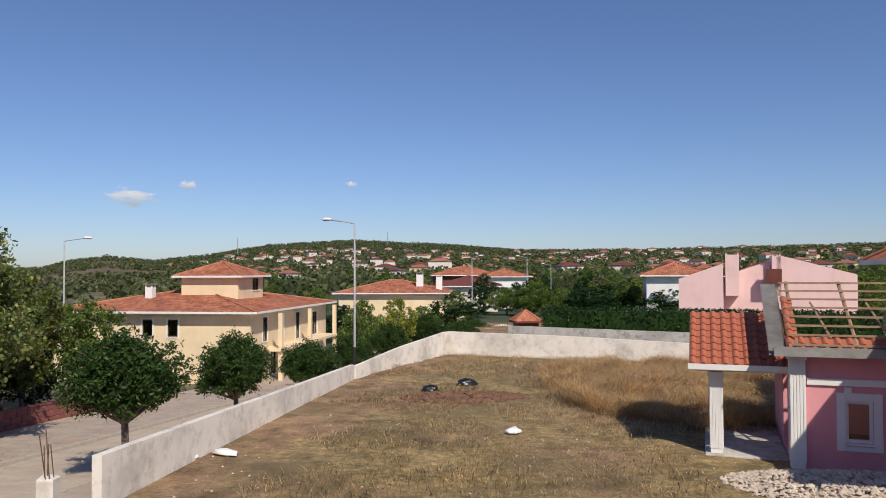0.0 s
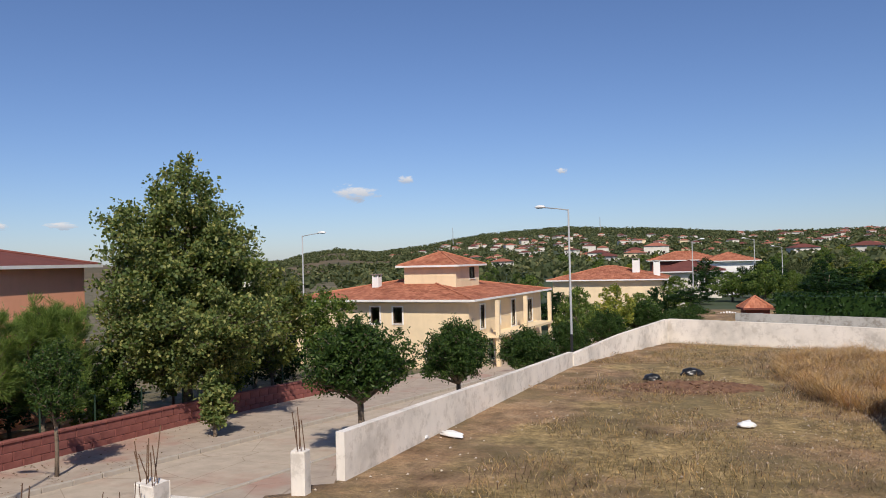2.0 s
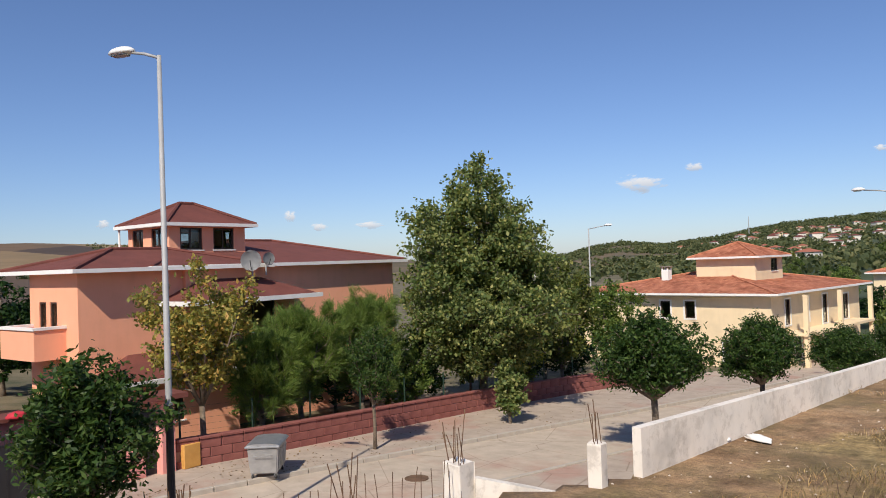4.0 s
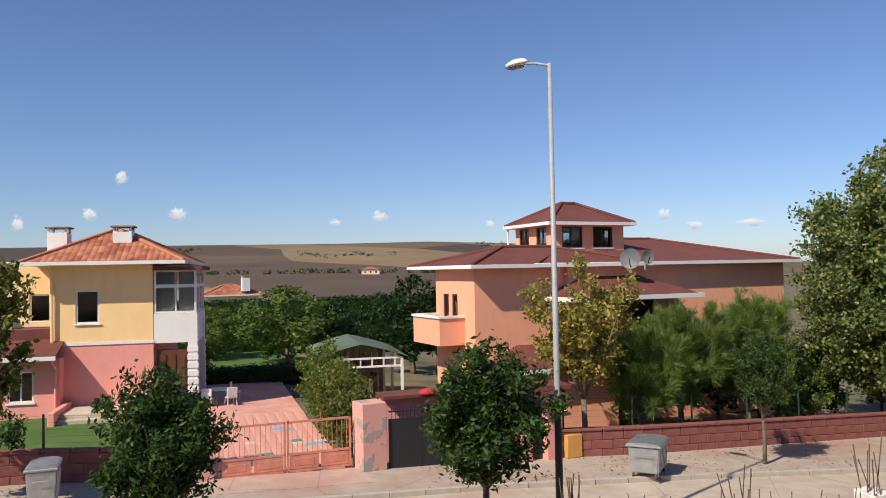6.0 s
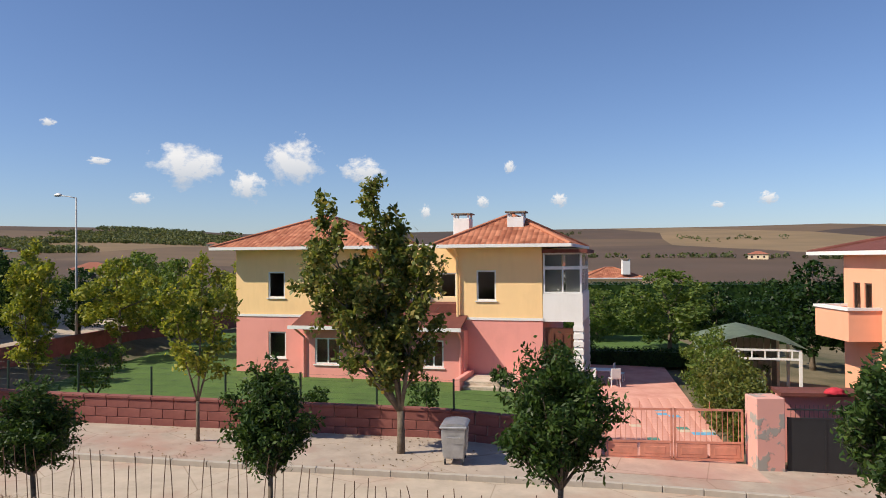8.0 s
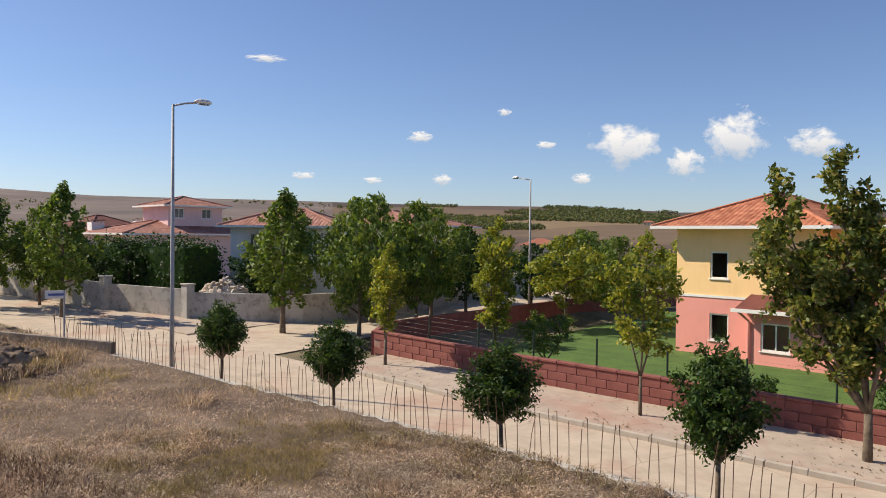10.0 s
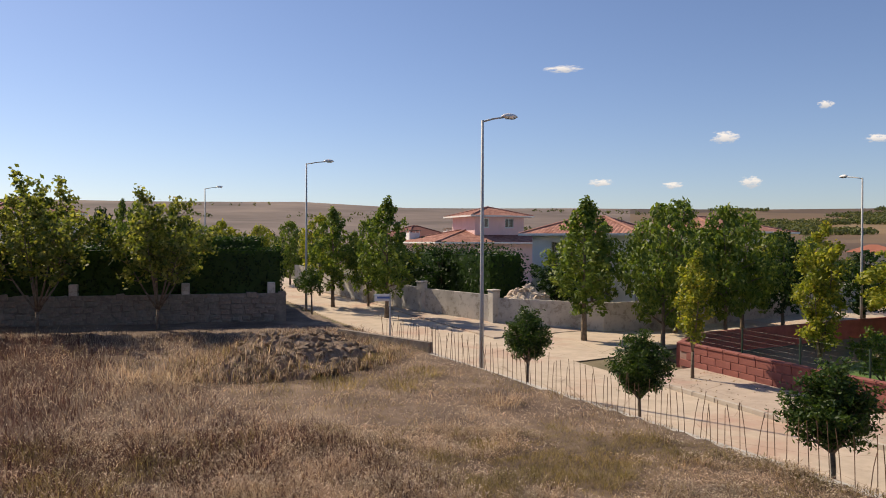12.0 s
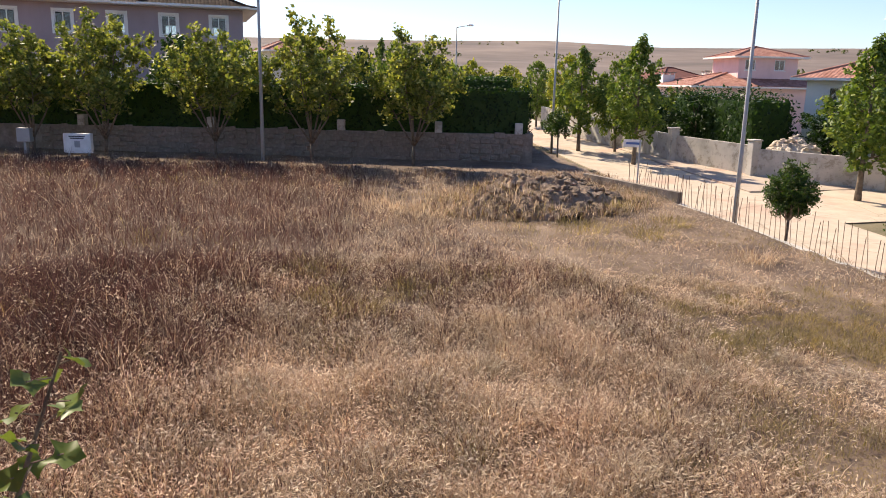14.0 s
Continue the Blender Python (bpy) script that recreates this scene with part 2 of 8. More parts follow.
def field_material():
    m, t, b = material("ploughed_fields", 1.0)
    v = coords(t)
    mp = nd(t, "ShaderNodeMapping", Scale=(0.0013, 0.0045, 0.0))
    mp.inputs["Rotation"].default_value = (0, 0, 0.35)
    t.links.new(v, mp.inputs[0])
    cells = nd(t, "ShaderNodeTexVoronoi", Scale=1.0, Randomness=0.8)
    t.links.new(mp.outputs[0], cells.inputs["Vector"])
    sep = t.nodes.new("ShaderNodeSeparateColor")
    t.links.new(cells.outputs["Color"], sep.inputs[0])
    col = ramp(t, sep.outputs[0], [(0.0, (0.055, 0.036, 0.026)), (0.3, (0.10, 0.062, 0.038)), (0.5, (0.19, 0.125, 0.066)), (0.68, (0.27, 0.19, 0.10)), (0.85, (0.075, 0.048, 0.032)), (1.0, (0.15, 0.125, 0.06))])
    col = mix(t, 0.8, col, ramp(t, noise_tex(t, v, 0.012, 6, 0.6), [(0.3, (0.7, 0.72, 0.66)), (0.7, (1.15, 1.1, 1.05))]), "MULTIPLY")
    t.links.new(col, b.inputs["Base Color"])
    return m


M_FIELD = field_material()


def lot_material():
    """Bare lot: brown earth, dried olive turf and pale straw in patches."""
    m, t, b = material("dry_soil", 1.0)
    v = coords(t)
    earth = ramp(t, noise_tex(t, v, 0.9, 7, 0.65), [(0.3, (0.21, 0.125, 0.068)), (0.52, (0.33, 0.215, 0.125)), (0.72, (0.47, 0.33, 0.205))])
    turf = ramp(t, noise_tex(t, v, 3.5, 6, 0.7), [(0.3, (0.175, 0.125, 0.055)), (0.5, (0.33, 0.24, 0.11)), (0.7, (0.54, 0.40, 0.20))])
    # a strip along the boundary wall is bare
    dot = t.nodes.new("ShaderNodeVectorMath")
    dot.operation = "DOT_PRODUCT"
    dot.inputs[1].default_value = (0.098, -0.021, 0.0)
    t.links.new(v, dot.inputs[0])
    mr = t.nodes.new("ShaderNodeMapRange")
    mr.inputs[1].default_value, mr.inputs[2].default_value, mr.inputs[3].default_value, mr.inputs[4].default_value = -1.1, -0.7, -0.22, 0.05
    t.links.new(dot.outputs["Value"], mr.inputs[0])
    sm = t.nodes.new("ShaderNodeMath")
    t.links.new(noise_tex(t, v, 0.19, 6, 0.62), sm.inputs[0])
    t.links.new(mr.outputs[0], sm.inputs[1])
    f = ramp(t, sm.outputs[0], [(0.42, (0, 0, 0)), (0.54, (1, 1, 1))])
    col = mix(t, f, earth, turf)
    g = ramp(t, noise_tex(t, v, 11, 5, 0.7), [(0.35, (0.62, 0.6, 0.56)), (0.6, (1.1, 1.08, 1.0))])
    col = mix(t, 0.8, col, g, "MULTIPLY")
    g = ramp(t, noise_tex(t, v, 1.1, 6, 0.68), [(0.36, (0.52, 0.50, 0.42)), (0.50, (1.0, 1.0, 0.98)), (0.66, (1.35, 1.3, 1.25))])
    col = mix(t, 0.9, col, g, "MULTIPLY")
    # darker olive turf in broad patches
    f = ramp(t, noise_tex(t, v, 0.3, 7, 0.66), [(0.47, (0, 0, 0)), (0.60, (0.62, 0.62, 0.62))])
    col = mix(t, f, col, (0.15, 0.115, 0.05))
    t.links.new(col, b.inputs["Base Color"])
    bump(t, b, noise_tex(t, v, 6, 7, 0.7), 0.9, 0.09)
    return m


M_SOIL = lot_material()


def worn_ground(name, base, red, dark, rough=0.95):
    """Dusty paving: base tone, reddish earth, dark dirt and painted leaf shade, fine cracks."""
    m, t, b = material(name, rough)
    v = coords(t)
    col = ramp(t, noise_tex(t, v, 1.4, 7, 0.65), [(0.3, scale_c(base, 0.82)), (0.7, scale_c(base, 1.1))])
    f1 = ramp(t, noise_tex(t, v, 0.33, 5, 0.6), [(0.52, (0, 0, 0)), (0.68, (0.75, 0.75, 0.75))])
    col = mix(t, f1, col, red)
    f2 = ramp(t, noise_tex(t, v, 0.85, 6, 0.7), [(0.60, (0, 0, 0)), (0.74, (0.6, 0.6, 0.6))])
    col = mix(t, f2, col, dark)
    vor = nd(t, "ShaderNodeTexVoronoi", Scale=0.33)
    vor.feature = "DISTANCE_TO_EDGE"
    t.links.new(v, vor.inputs["Vector"])
    crack = ramp(t, vor.outputs[0], [(0.0, (0.55, 0.5, 0.45)), (0.006, (1, 1, 1))])
    col = mix(t, 0.8, col, crack, "MULTIPLY")
    t.links.new(col, b.inputs["Base Color"])
    bump(t, b, noise_tex(t, v, 28, 6, 0.65), 0.35, 0.01)
    return m


M_ROAD = worn_ground("dusty_concrete_road", (0.50, 0.415, 0.325), (0.42, 0.27, 0.205), (0.24, 0.195, 0.155))
M_PAVE = worn_ground("dusty_pink_paving", (0.44, 0.36, 0.29), (0.41, 0.235, 0.18), (0.20, 0.15, 0.11))
M_APRON = worn_ground("faded_pink_pavers", (0.52, 0.35, 0.28), (0.46, 0.26, 0.21), (0.28, 0.20, 0.16))
M_KERB = two_tone("concrete_kerb", [(0.3, (0.36, 0.31, 0.26)), (0.7, (0.50, 0.45, 0.38))], 1.5, 0.9, 30, 0.3, 0.01)
M_CONC = plaster("weathered_concrete", (0.50, 0.48, 0.44), 0.3, grime=0.6)
M_WHITEWALL = plaster("whitewashed_concrete", (0.78, 0.725, 0.65), 0.3, grime=0.3)
M_STONEWALL = two_tone("grey_stone_wall", [(0.3, (0.14, 0.11, 0.09)), (0.5, (0.22, 0.185, 0.15)), (0.7, (0.32, 0.275, 0.23))], 2.2, 0.95, 9, 0.9, 0.04)
M_YELLOW = plaster("cream_yellow_render", (0.95, 0.645, 0.32), 0.05)
M_PINK = plaster("salmon_pink_render", (0.82, 0.34, 0.29), 0.08)
M_ORANGE = plaster("orange_render", (0.91, 0.42, 0.26), 0.08)
M_CREAM = plaster("pale_cream_render", (0.80, 0.64, 0.42), 0.10)
M_ROSE = plaster("rose_pink_render", (0.74, 0.33, 0.36), 0.12)
M_PALEPINK = plaster("pale_pink_render", (0.84, 0.58, 0.55), 0.08)
M_MAUVE = plaster("mauve_grey_render", (0.36, 0.285, 0.30), 0.10)
M_WHITE = plaster("white_paint", (0.80, 0.79, 0.76), 0.08)
M_OFFWHITE = plaster("off_white_render", (0.70, 0.66, 0.58), 0.15)
M_TILE = tile_roof("terracotta_tiles", (0.34, 0.115, 0.066), (0.53, 0.22, 0.13))
# Terracotta with the pale sheen of backlit roofs put into its colour.
M_TILE_SHEEN = tile_roof("pale_sheen_tiles", (0.27, 0.125, 0.095), (0.42, 0.225, 0.18))
M_TILE_DARK = tile_roof("dark_brown_tiles", (0.028, 0.021, 0.018), (0.062, 0.046, 0.038), gloss=0.02)
M_SHINGLE = two_tone("red_brown_shingles", [(0.3, (0.122, 0.036, 0.027)), (0.7, (0.180, 0.054, 0.040))], 1.2, 0.9, 14, 0.5, 0.02)
M_FRAME_W = paint("white_window_frame", (0.78, 0.78, 0.76), 0.35)
M_FRAME_D = paint("dark_brown_frame", (0.05, 0.03, 0.022), 0.4)
M_BROWN = paint("brown_door_wood", (0.13, 0.045, 0.025), 0.5)
M_STEEL = two_tone("galvanised_steel", [(0.3, (0.40, 0.41, 0.42)), (0.7, (0.56, 0.57, 0.58))], 3.0, 0.45, 80, 0.1, 0.004, 0.75)
M_POLE = paint("grey_painted_pole", (0.38, 0.385, 0.385), 0.6, 0.1)
M_DARKPAINT = paint("black_paint", (0.02, 0.02, 0.022), 0.5)
M_REBAR = paint("rusty_rebar", (0.17, 0.10, 0.06), 0.85, 0.2, 0.4)
M_BLOCK = two_tone("red_brown_wall_block", [(0.3, (0.19, 0.06, 0.05)), (0.7, (0.31, 0.11, 0.09))], 1.3, 0.9, 30, 0.4, 0.012)
M_MORTAR = two_tone("pale_mortar", [(0.3, (0.28, 0.16, 0.13)), (0.7, (0.36, 0.23, 0.19))], 3.0, 0.95)
M_LAWN = two_tone("mown_lawn", [(0.3, (0.055, 0.11, 0.02)), (0.6, (0.085, 0.16, 0.03)), (0.8, (0.12, 0.19, 0.04))], 0.8, 0.95, 90, 0.6, 0.03)
M_DRIVE = two_tone("pink_paver_drive", [(0.3, (0.60, 0.26, 0.20)), (0.7, (0.76, 0.40, 0.32))], 1.0, 0.9, 30, 0.3, 0.01)
M_BARK = two_tone("bark", [(0.3, (0.09, 0.065, 0.045)), (0.7, (0.24, 0.19, 0.14))], 6.0, 0.95, 25, 0.8, 0.03)
M_GREENSHEET = paint("green_metal_sheet", (0.30, 0.38, 0.27), 0.5, 0.0, 0.25)
M_TIMBER = two_tone("weathered_timber", [(0.3, (0.24, 0.15, 0.09)), (0.7, (0.42, 0.29, 0.18))], 3.0, 0.85, 30, 0.4, 0.01)
M_GREYTIMBER = two_tone("grey_boarding", [(0.3, (0.20, 0.19, 0.18)), (0.7, (0.34, 0.33, 0.31))], 2.0, 0.85, 30, 0.4, 0.01)
M_FENCE = paint("dark_green_wire", (0.02, 0.05, 0.03), 0.5)
M_GATE = paint("salmon_gate_paint", (0.62, 0.25, 0.17), 0.5, 0.0, 0.25)
M_PLASTIC = paint("white_plastic_bag", (0.82, 0.82, 0.80), 0.4)
M_BLACKBAG = paint("black_plastic_bag", (0.015, 0.015, 0.016), 0.35)
M_RUBBLE = two_tone("broken_stone", [(0.3, (0.46, 0.36, 0.27)), (0.7, (0.66, 0.58, 0.48))], 2.0, 0.95, 20, 0.5, 0.03)
M_SPOIL = two_tone("spoil_earth", [(0.3, (0.17, 0.12, 0.08)), (0.55, (0.30, 0.215, 0.15)), (0.75, (0.44, 0.345, 0.26))], 4.5, 1.0, 14, 0.9, 0.08)


def glass_material():
    m, t, b = material("window_glass", 0.03)
    b.inputs["Base Color"].default_value = (0.55, 0.6, 0.62, 1)
    b.inputs["Transmission Weight"].default_value = 1.0
    return m


M_GLASS = glass_material()
L_DARK = leaf_mat("dark_evergreen_leaf", [(0, (0.022, 0.052, 0.016)), (0.6, (0.050, 0.100, 0.025)), (1, (0.092, 0.150, 0.036))], 0.48)
L_MID = leaf_mat("green_leaf", [(0, (0.066, 0.12, 0.03)), (0.6, (0.138, 0.21, 0.052)), (1, (0.25, 0.31, 0.085))], 0.5, 0.44)
L_YEL = leaf_mat("yellowing_leaf", [(0, (0.12, 0.175, 0.034)), (0.5, (0.26, 0.30, 0.06)), (0.85, (0.40, 0.41, 0.085)), (1, (0.50, 0.44, 0.10))], 0.45, 0.48)
L_OCHRE = leaf_mat("ochre_green_leaf", [(0, (0.14, 0.16, 0.04)), (0.5, (0.30, 0.29, 0.08)), (0.8, (0.45, 0.36, 0.10)), (1, (0.50, 0.30, 0.10))])
L_PINE = leaf_mat("pine_needles", [(0, (0.08, 0.14, 0.033)), (0.6, (0.165, 0.25, 0.062)), (1, (0.27, 0.35, 0.105))], 0.5)
L_PLANE = leaf_mat("plane_tree_leaf", [(0, (0.075, 0.125, 0.04)), (0.6, (0.17, 0.22, 0.078)), (0.9, (0.31, 0.33, 0.125)), (1, (0.42, 0.41, 0.16))], 0.5)
L_MAPLE = leaf_mat("olive_maple_leaf", [(0, (0.07, 0.11, 0.028)), (0.5, (0.15, 0.19, 0.052)), (0.85, (0.26, 0.26, 0.08)), (1, (0.38, 0.30, 0.09))])
L_BACK = leaf_mat("sunlit_street_leaf", [(0, (0.09, 0.135, 0.036)), (0.6, (0.20, 0.235, 0.075)), (1, (0.40, 0.41, 0.15))], 0.55, 0.52)
L_OLIVE = leaf_mat("olive_green_leaf", [(0, (0.06, 0.095, 0.025)), (0.6, (0.14, 0.17, 0.045)), (1, (0.27, 0.28, 0.08))], 0.5, 0.42)
L_HEDGE = leaf_mat("hedge_leaf", [(0, (0.010, 0.030, 0.009)), (0.7, (0.025, 0.062, 0.015)), (1, (0.044, 0.094, 0.020))], 0.5)
# Paler, greyer green: distance haze is mixed into this leaf colour.
L_HAZED = leaf_mat("hazed_tree_leaf", [(0, (0.062, 0.084, 0.042)), (0.7, (0.125, 0.150, 0.072)), (1, (0.21, 0.21, 0.105))], 0.7)
G_STRAW = leaf_mat("dry_straw_blade", [(0, (0.26, 0.172, 0.125)), (0.5, (0.46, 0.345, 0.27)), (1, (0.71, 0.59, 0.49))], 0.6, 0.5, (1.1, 1.05, 0.95))
G_RED = leaf_mat("reddish_dry_blade", [(0, (0.046, 0.021, 0.021)), (0.5, (0.088, 0.045, 0.042)), (1, (0.17, 0.102, 0.094))], 0.6, 0.5, (1.1, 1.03, 0.98))
G_GREEN = leaf_mat("greenish_grass_blade", [(0, (0.14, 0.11, 0.05)), (0.6, (0.30, 0.23, 0.115)), (1, (0.48, 0.375, 0.22))], 0.6, 0.45, (1.1, 1.1, 0.8))
G_HEAD = leaf_mat("pale_seed_head", [(0, (0.42, 0.30, 0.24)), (0.5, (0.66, 0.53, 0.44)), (1, (0.85, 0.75, 0.64))], 0.6, 0.5, (1.05, 1.0, 0.95))
G_OCHRE = leaf_mat("ochre_straw_blade", [(0, (0.40, 0.24, 0.105)), (0.5, (0.64, 0.43, 0.20)), (1, (0.82, 0.63, 0.36))], 0.6, 0.45, (1.1, 1.0, 0.8))
M_SCRUB = two_tone("scrub_hillside", [(0.35, (0.07, 0.065, 0.03)), (0.55, (0.135, 0.098, 0.05)), (0.75, (0.22, 0.15, 0.085))], 0.015, 1.0)
M_FIELDSOIL = two_tone("field_soil", [(0.3, (0.088, 0.058, 0.043)), (0.5, (0.165, 0.115, 0.082)), (0.7, (0.275, 0.203, 0.146))], 0.6, 1.0, 6, 0.8, 0.08)
M_HEATH = two_tone("mauve_brown_hills", [(0.35, (0.09, 0.068, 0.058)), (0.55, (0.15, 0.114, 0.096)), (0.75, (0.23, 0.178, 0.142))], 0.006, 1.0)

# ---------- ground: one sheet to the horizon ----------
def build_ground():
    radii = [0.8]
    while radii[-1] < 4800:
        r = radii[-1]
        radii.append(r + (0.5 if r < 62 else r * 0.045))
    n = 480
    verts, faces, ids = [(0, 0, local_z(0, 0))], [], []
    for r in radii:
        for k in range(n):
            a = 2 * math.pi * k / n
            x, y = -r * math.sin(a), r * math.cos(a)
            z = ground_z(x, y)
            if x > lerp_table(y, LOT_EDGE) + 0.6 and r < 62 and abs(y) < 45:
                z += noise.noise(Vector((x, y, 0)) * 0.5) * 0.06 + noise.noise(Vector((x, y, 5)) * 1.6) * 0.03
            verts.append((x, y, z))
    for k in range(n):
        faces.append((0, 1 + k, 1 + (k + 1) % n))
        ids.append(0)
    for i in range(len(radii) - 1):
        for k in range(n):
            a, b = 1 + i * n + k, 1 + i * n + (k + 1) % n
            faces.append((a, a + n, b + n, b))
            az = (360 * k / n + 40) % 360 - 40
            x, y, r = verts[a][0], verts[a][1], radii[i]
            if r < 75:
                ids.append((5 if y < 6 else 0) if x > lerp_table(y, LOT_EDGE) - 0.6 else 1)
            elif az < 18 or az > 300:
                ids.append(3)
            elif az < 44:
                ids.append(4 if r > 500 else 1)
            elif r < 200:
                ids.append(1)
            else:
                ids.append(2 if az < 133 else 6)
    g = raw("ground", verts, faces, M_SOIL, mat_ids=ids, mats=(M_YARD, M_FIELD, M_WOOD_HILL, M_SCRUB, M_FIELDSOIL, M_HEATH))
    smooth(g)
    tagged(g, "dry earth lot, yards and rolling farmland out to the hills", "ground", kind="structure")


build_ground()


def rail(table, y0, y1, dz, step=1.0, dx=0.0):
    ys = np.arange(y0, y1 + 0.01, step)
    return [(lerp_table(y, table) + dx, y, street_z(y) + dz) for y in ys]


tagged(ribbon("road", rail(FAR_KERB, -105, 100, 0.0), rail(NEAR_KERB, -105, 100, 0.0), M_ROAD, 0.1), "pale dusty concrete village street", "road", kind="structure")
tagged(ribbon("pavement_far", rail(GARDEN, -21, 100, 0.12, 1.0, -0.1), rail(FAR_KERB, -21, 100, 0.12, 1.0, -0.16), M_PAVE, 0.3), "dusty pink paved footway beside the garden walls", "pavement", kind="structure")
tagged(ribbon("pavement_near", rail(NEAR_KERB, -30, 100, 0.10, 1.0, 0.16), rail(LOT_EDGE, -30, 100, 0.10, 1.0, -0.45), M_PAVE, 0.3), "dusty footway along the lot", "pavement", kind="structure")
GREY_LINE = [(-60, -23.6), (-48, -24.2), (-41.3, -24.7), (-35.6, -25.9), (-32.6, -27.6), (-31.0, -29.0)]
tagged(ribbon("pavement_corner", rail(GREY_LINE, -60, -31, 0.06), rail(FAR_KERB, -60, -31, 0.06), M_PAVE, 0.1), "dusty footway before the grey wall", "pavement", kind="structure")
# side road that leaves the street between the yellow garden and the grey wall
SIDE_N, SIDE_S = [(-75, -27.0), (-22, -24.6)], [(-75, -38.0), (-22, -31.8)]
xs = np.arange(-75, -21.9, 1.0)
tagged(ribbon("side_road", [(x, lerp_table(x, SIDE_N), ground_z(x, lerp_table(x, SIDE_N)) + 0.05) for x in xs], [(x, lerp_table(x, SIDE_S), ground_z(x, lerp_table(x, SIDE_S)) + 0.05) for x in xs], M_ROAD), "dusty concrete side street", "road", kind="structure")


def kerb_row(name, table, dx, y0, y1):
    ob = thing(name, Matrix(), "weathered concrete kerb stones along the street", "kerb", kind="structure")
    me = None
    y = y0
    while y < y1:
        x0, x1 = lerp_table(y, table) + dx, lerp_table(y + 1.0, table) + dx
        if me is None:
            bm = bmesh.new()
            box(bm, -0.08, 0.08, 0.006, 0.994, -0.2, 0.15, bevel=0.012)
            me = mesh_of("kerb_stone", bm, M_KERB)
        k = new("kerb_stone", me)
        k.parent = ob
        k.matrix_local = Matrix.Translation((x0, y, street_z(y))) @ Matrix.Rotation(-math.atan2(x1 - x0, 1.0), 4, "Z") @ Matrix.Rotation(math.atan2(street_z(y + 1) - street_z(y), 1.0), 4, "X")
        y += 1.0


kerb_row("kerb_far", FAR_KERB, -0.08, -21, 70)
kerb_row("kerb_near", NEAR_KERB, 0.08, -30, 60)


# ---------- free-standing walls ----------
def wall_strip(name, pts, thick, mat, label, parent=None, kind="structure"):
    """A wall along (x, y, bottom, top) points, thickness to the left of its run."""
    n = len(pts)
    P = [Vector((p[0], p[1])) for p in pts]
    verts = []
    for i in range(n):
        d = (P[min(i + 1, n - 1)] - P[max(i - 1, 0)]).normalized()
        q = P[i] + Vector((-d.y, d.x)) * thick
        verts += [(P[i].x, P[i].y, pts[i][2]), (P[i].x, P[i].y, pts[i][3]), (q.x, q.y, pts[i][3]), (q.x, q.y, pts[i][2])]
    faces = []
    for i in range(n - 1):
        a, b = 4 * i, 4 * i + 4
        faces += [(a, b, b + 1, a + 1), (a + 1, b + 1, b + 2, a + 2), (a + 2, b + 2, b + 3, a + 3)]
    faces += [(0, 1, 2, 3), (4 * n - 1, 4 * n - 2, 4 * n - 3, 4 * n - 4)]
    ob = raw(name, verts, faces, mat, parent)
    return tagged(ob, label, "wall" if not parent else "", kind=kind if not parent else "")


wall_strip("lot_wall_street", [(-6.93, 15.44, -1.9, 0.87), (-6.3, 20.0, -2.2, 0.72), (-5.3, 27.0, -2.6, 0.48), (-4.1, 35.0, -3.0, 0.26)], 0.22, M_WHITEWALL, "stained whitewashed concrete lot wall along the street")
wall_strip("lot_wall_upper", [(-4.05, 35.0, -3.0, 0.17), (-2.2, 40.5, -3.0, 0.52), (0.2, 46.0, -3.0, 0.86)], 0.22, M_WHITEWALL, "stained whitewashed concrete lot wall along the street")
wall_strip("lot_wall_back", [(0.2, 46.0, -2.0, 0.88), (7.0, 43.25, -2.0, 0.80), (13.2, 40.7, -2.0, 0.62), (30.0, 33.8, -2.0, 0.3)], 0.25, M_WHITEWALL, "pale concrete boundary wall at the end of the lot")
wall_strip("lot_wall_back_rear", [(4.0, 47.2, -2.0, 1.12), (32.0, 35.8, -2.0, 0.75)], 0.2, M_CONC, "second concrete wall behind the boundary wall")


def block_wall(name, table, y0, y1, h, label):
    """Garden wall of large red-brown blocks with pale joints, each block its own piece."""
    ob = thing(name, Matrix(), label, "wall", kind="structure")
    ys = np.arange(y0, y1 + 0.01, 1.0)
    wall_strip("core", [(lerp_table(y, table) - 0.03, y, street_z(y) - 0.6, street_z(y) + h - 0.03) for y in ys], 0.2, M_MORTAR, "pale mortar core", ob)
    bm = bmesh.new()
    box(bm, -0.03, 0.03, 0.008, 0.742, 0.008, 0.292, bevel=0.012)
    me = mesh_of("block", bm, M_BLOCK)
    bm = bmesh.new()
    box(bm, -0.27, 0.05, 0.006, 0.744, 0, 0.09, bevel=0.015)
    cap = mesh_of("coping", bm, M_BLOCK)
    rows = int(round((h - 0.06) / 0.3))
    y, k = y0, 0
    while y < y1 - 0.4:
        x0, x1 = lerp_table(y, table), lerp_table(y + 0.75, table)
        turn = Matrix.Rotation(-math.atan2(x1 - x0, 0.75), 4, "Z") @ Matrix.Rotation(math.atan2(street_z(y + 0.75) - street_z(y), 0.75), 4, "X")
        for r in range(rows):
            s = 0.375 if r % 2 else 0.0
            b = new("block", me)
            b.parent = ob
            xs = lerp_table(y + s, table)
            b.matrix_local = Matrix.Translation((xs - 0.015 + rng.uniform(-0.006, 0.006), y + s, street_z(y + s) + h - 0.3 * (r + 1))) @ turn
        c = new("coping", cap)
        c.parent = ob
        c.matrix_local = Matrix.Translation((x0, y, street_z(y) + h)) @ turn
        y += 0.75


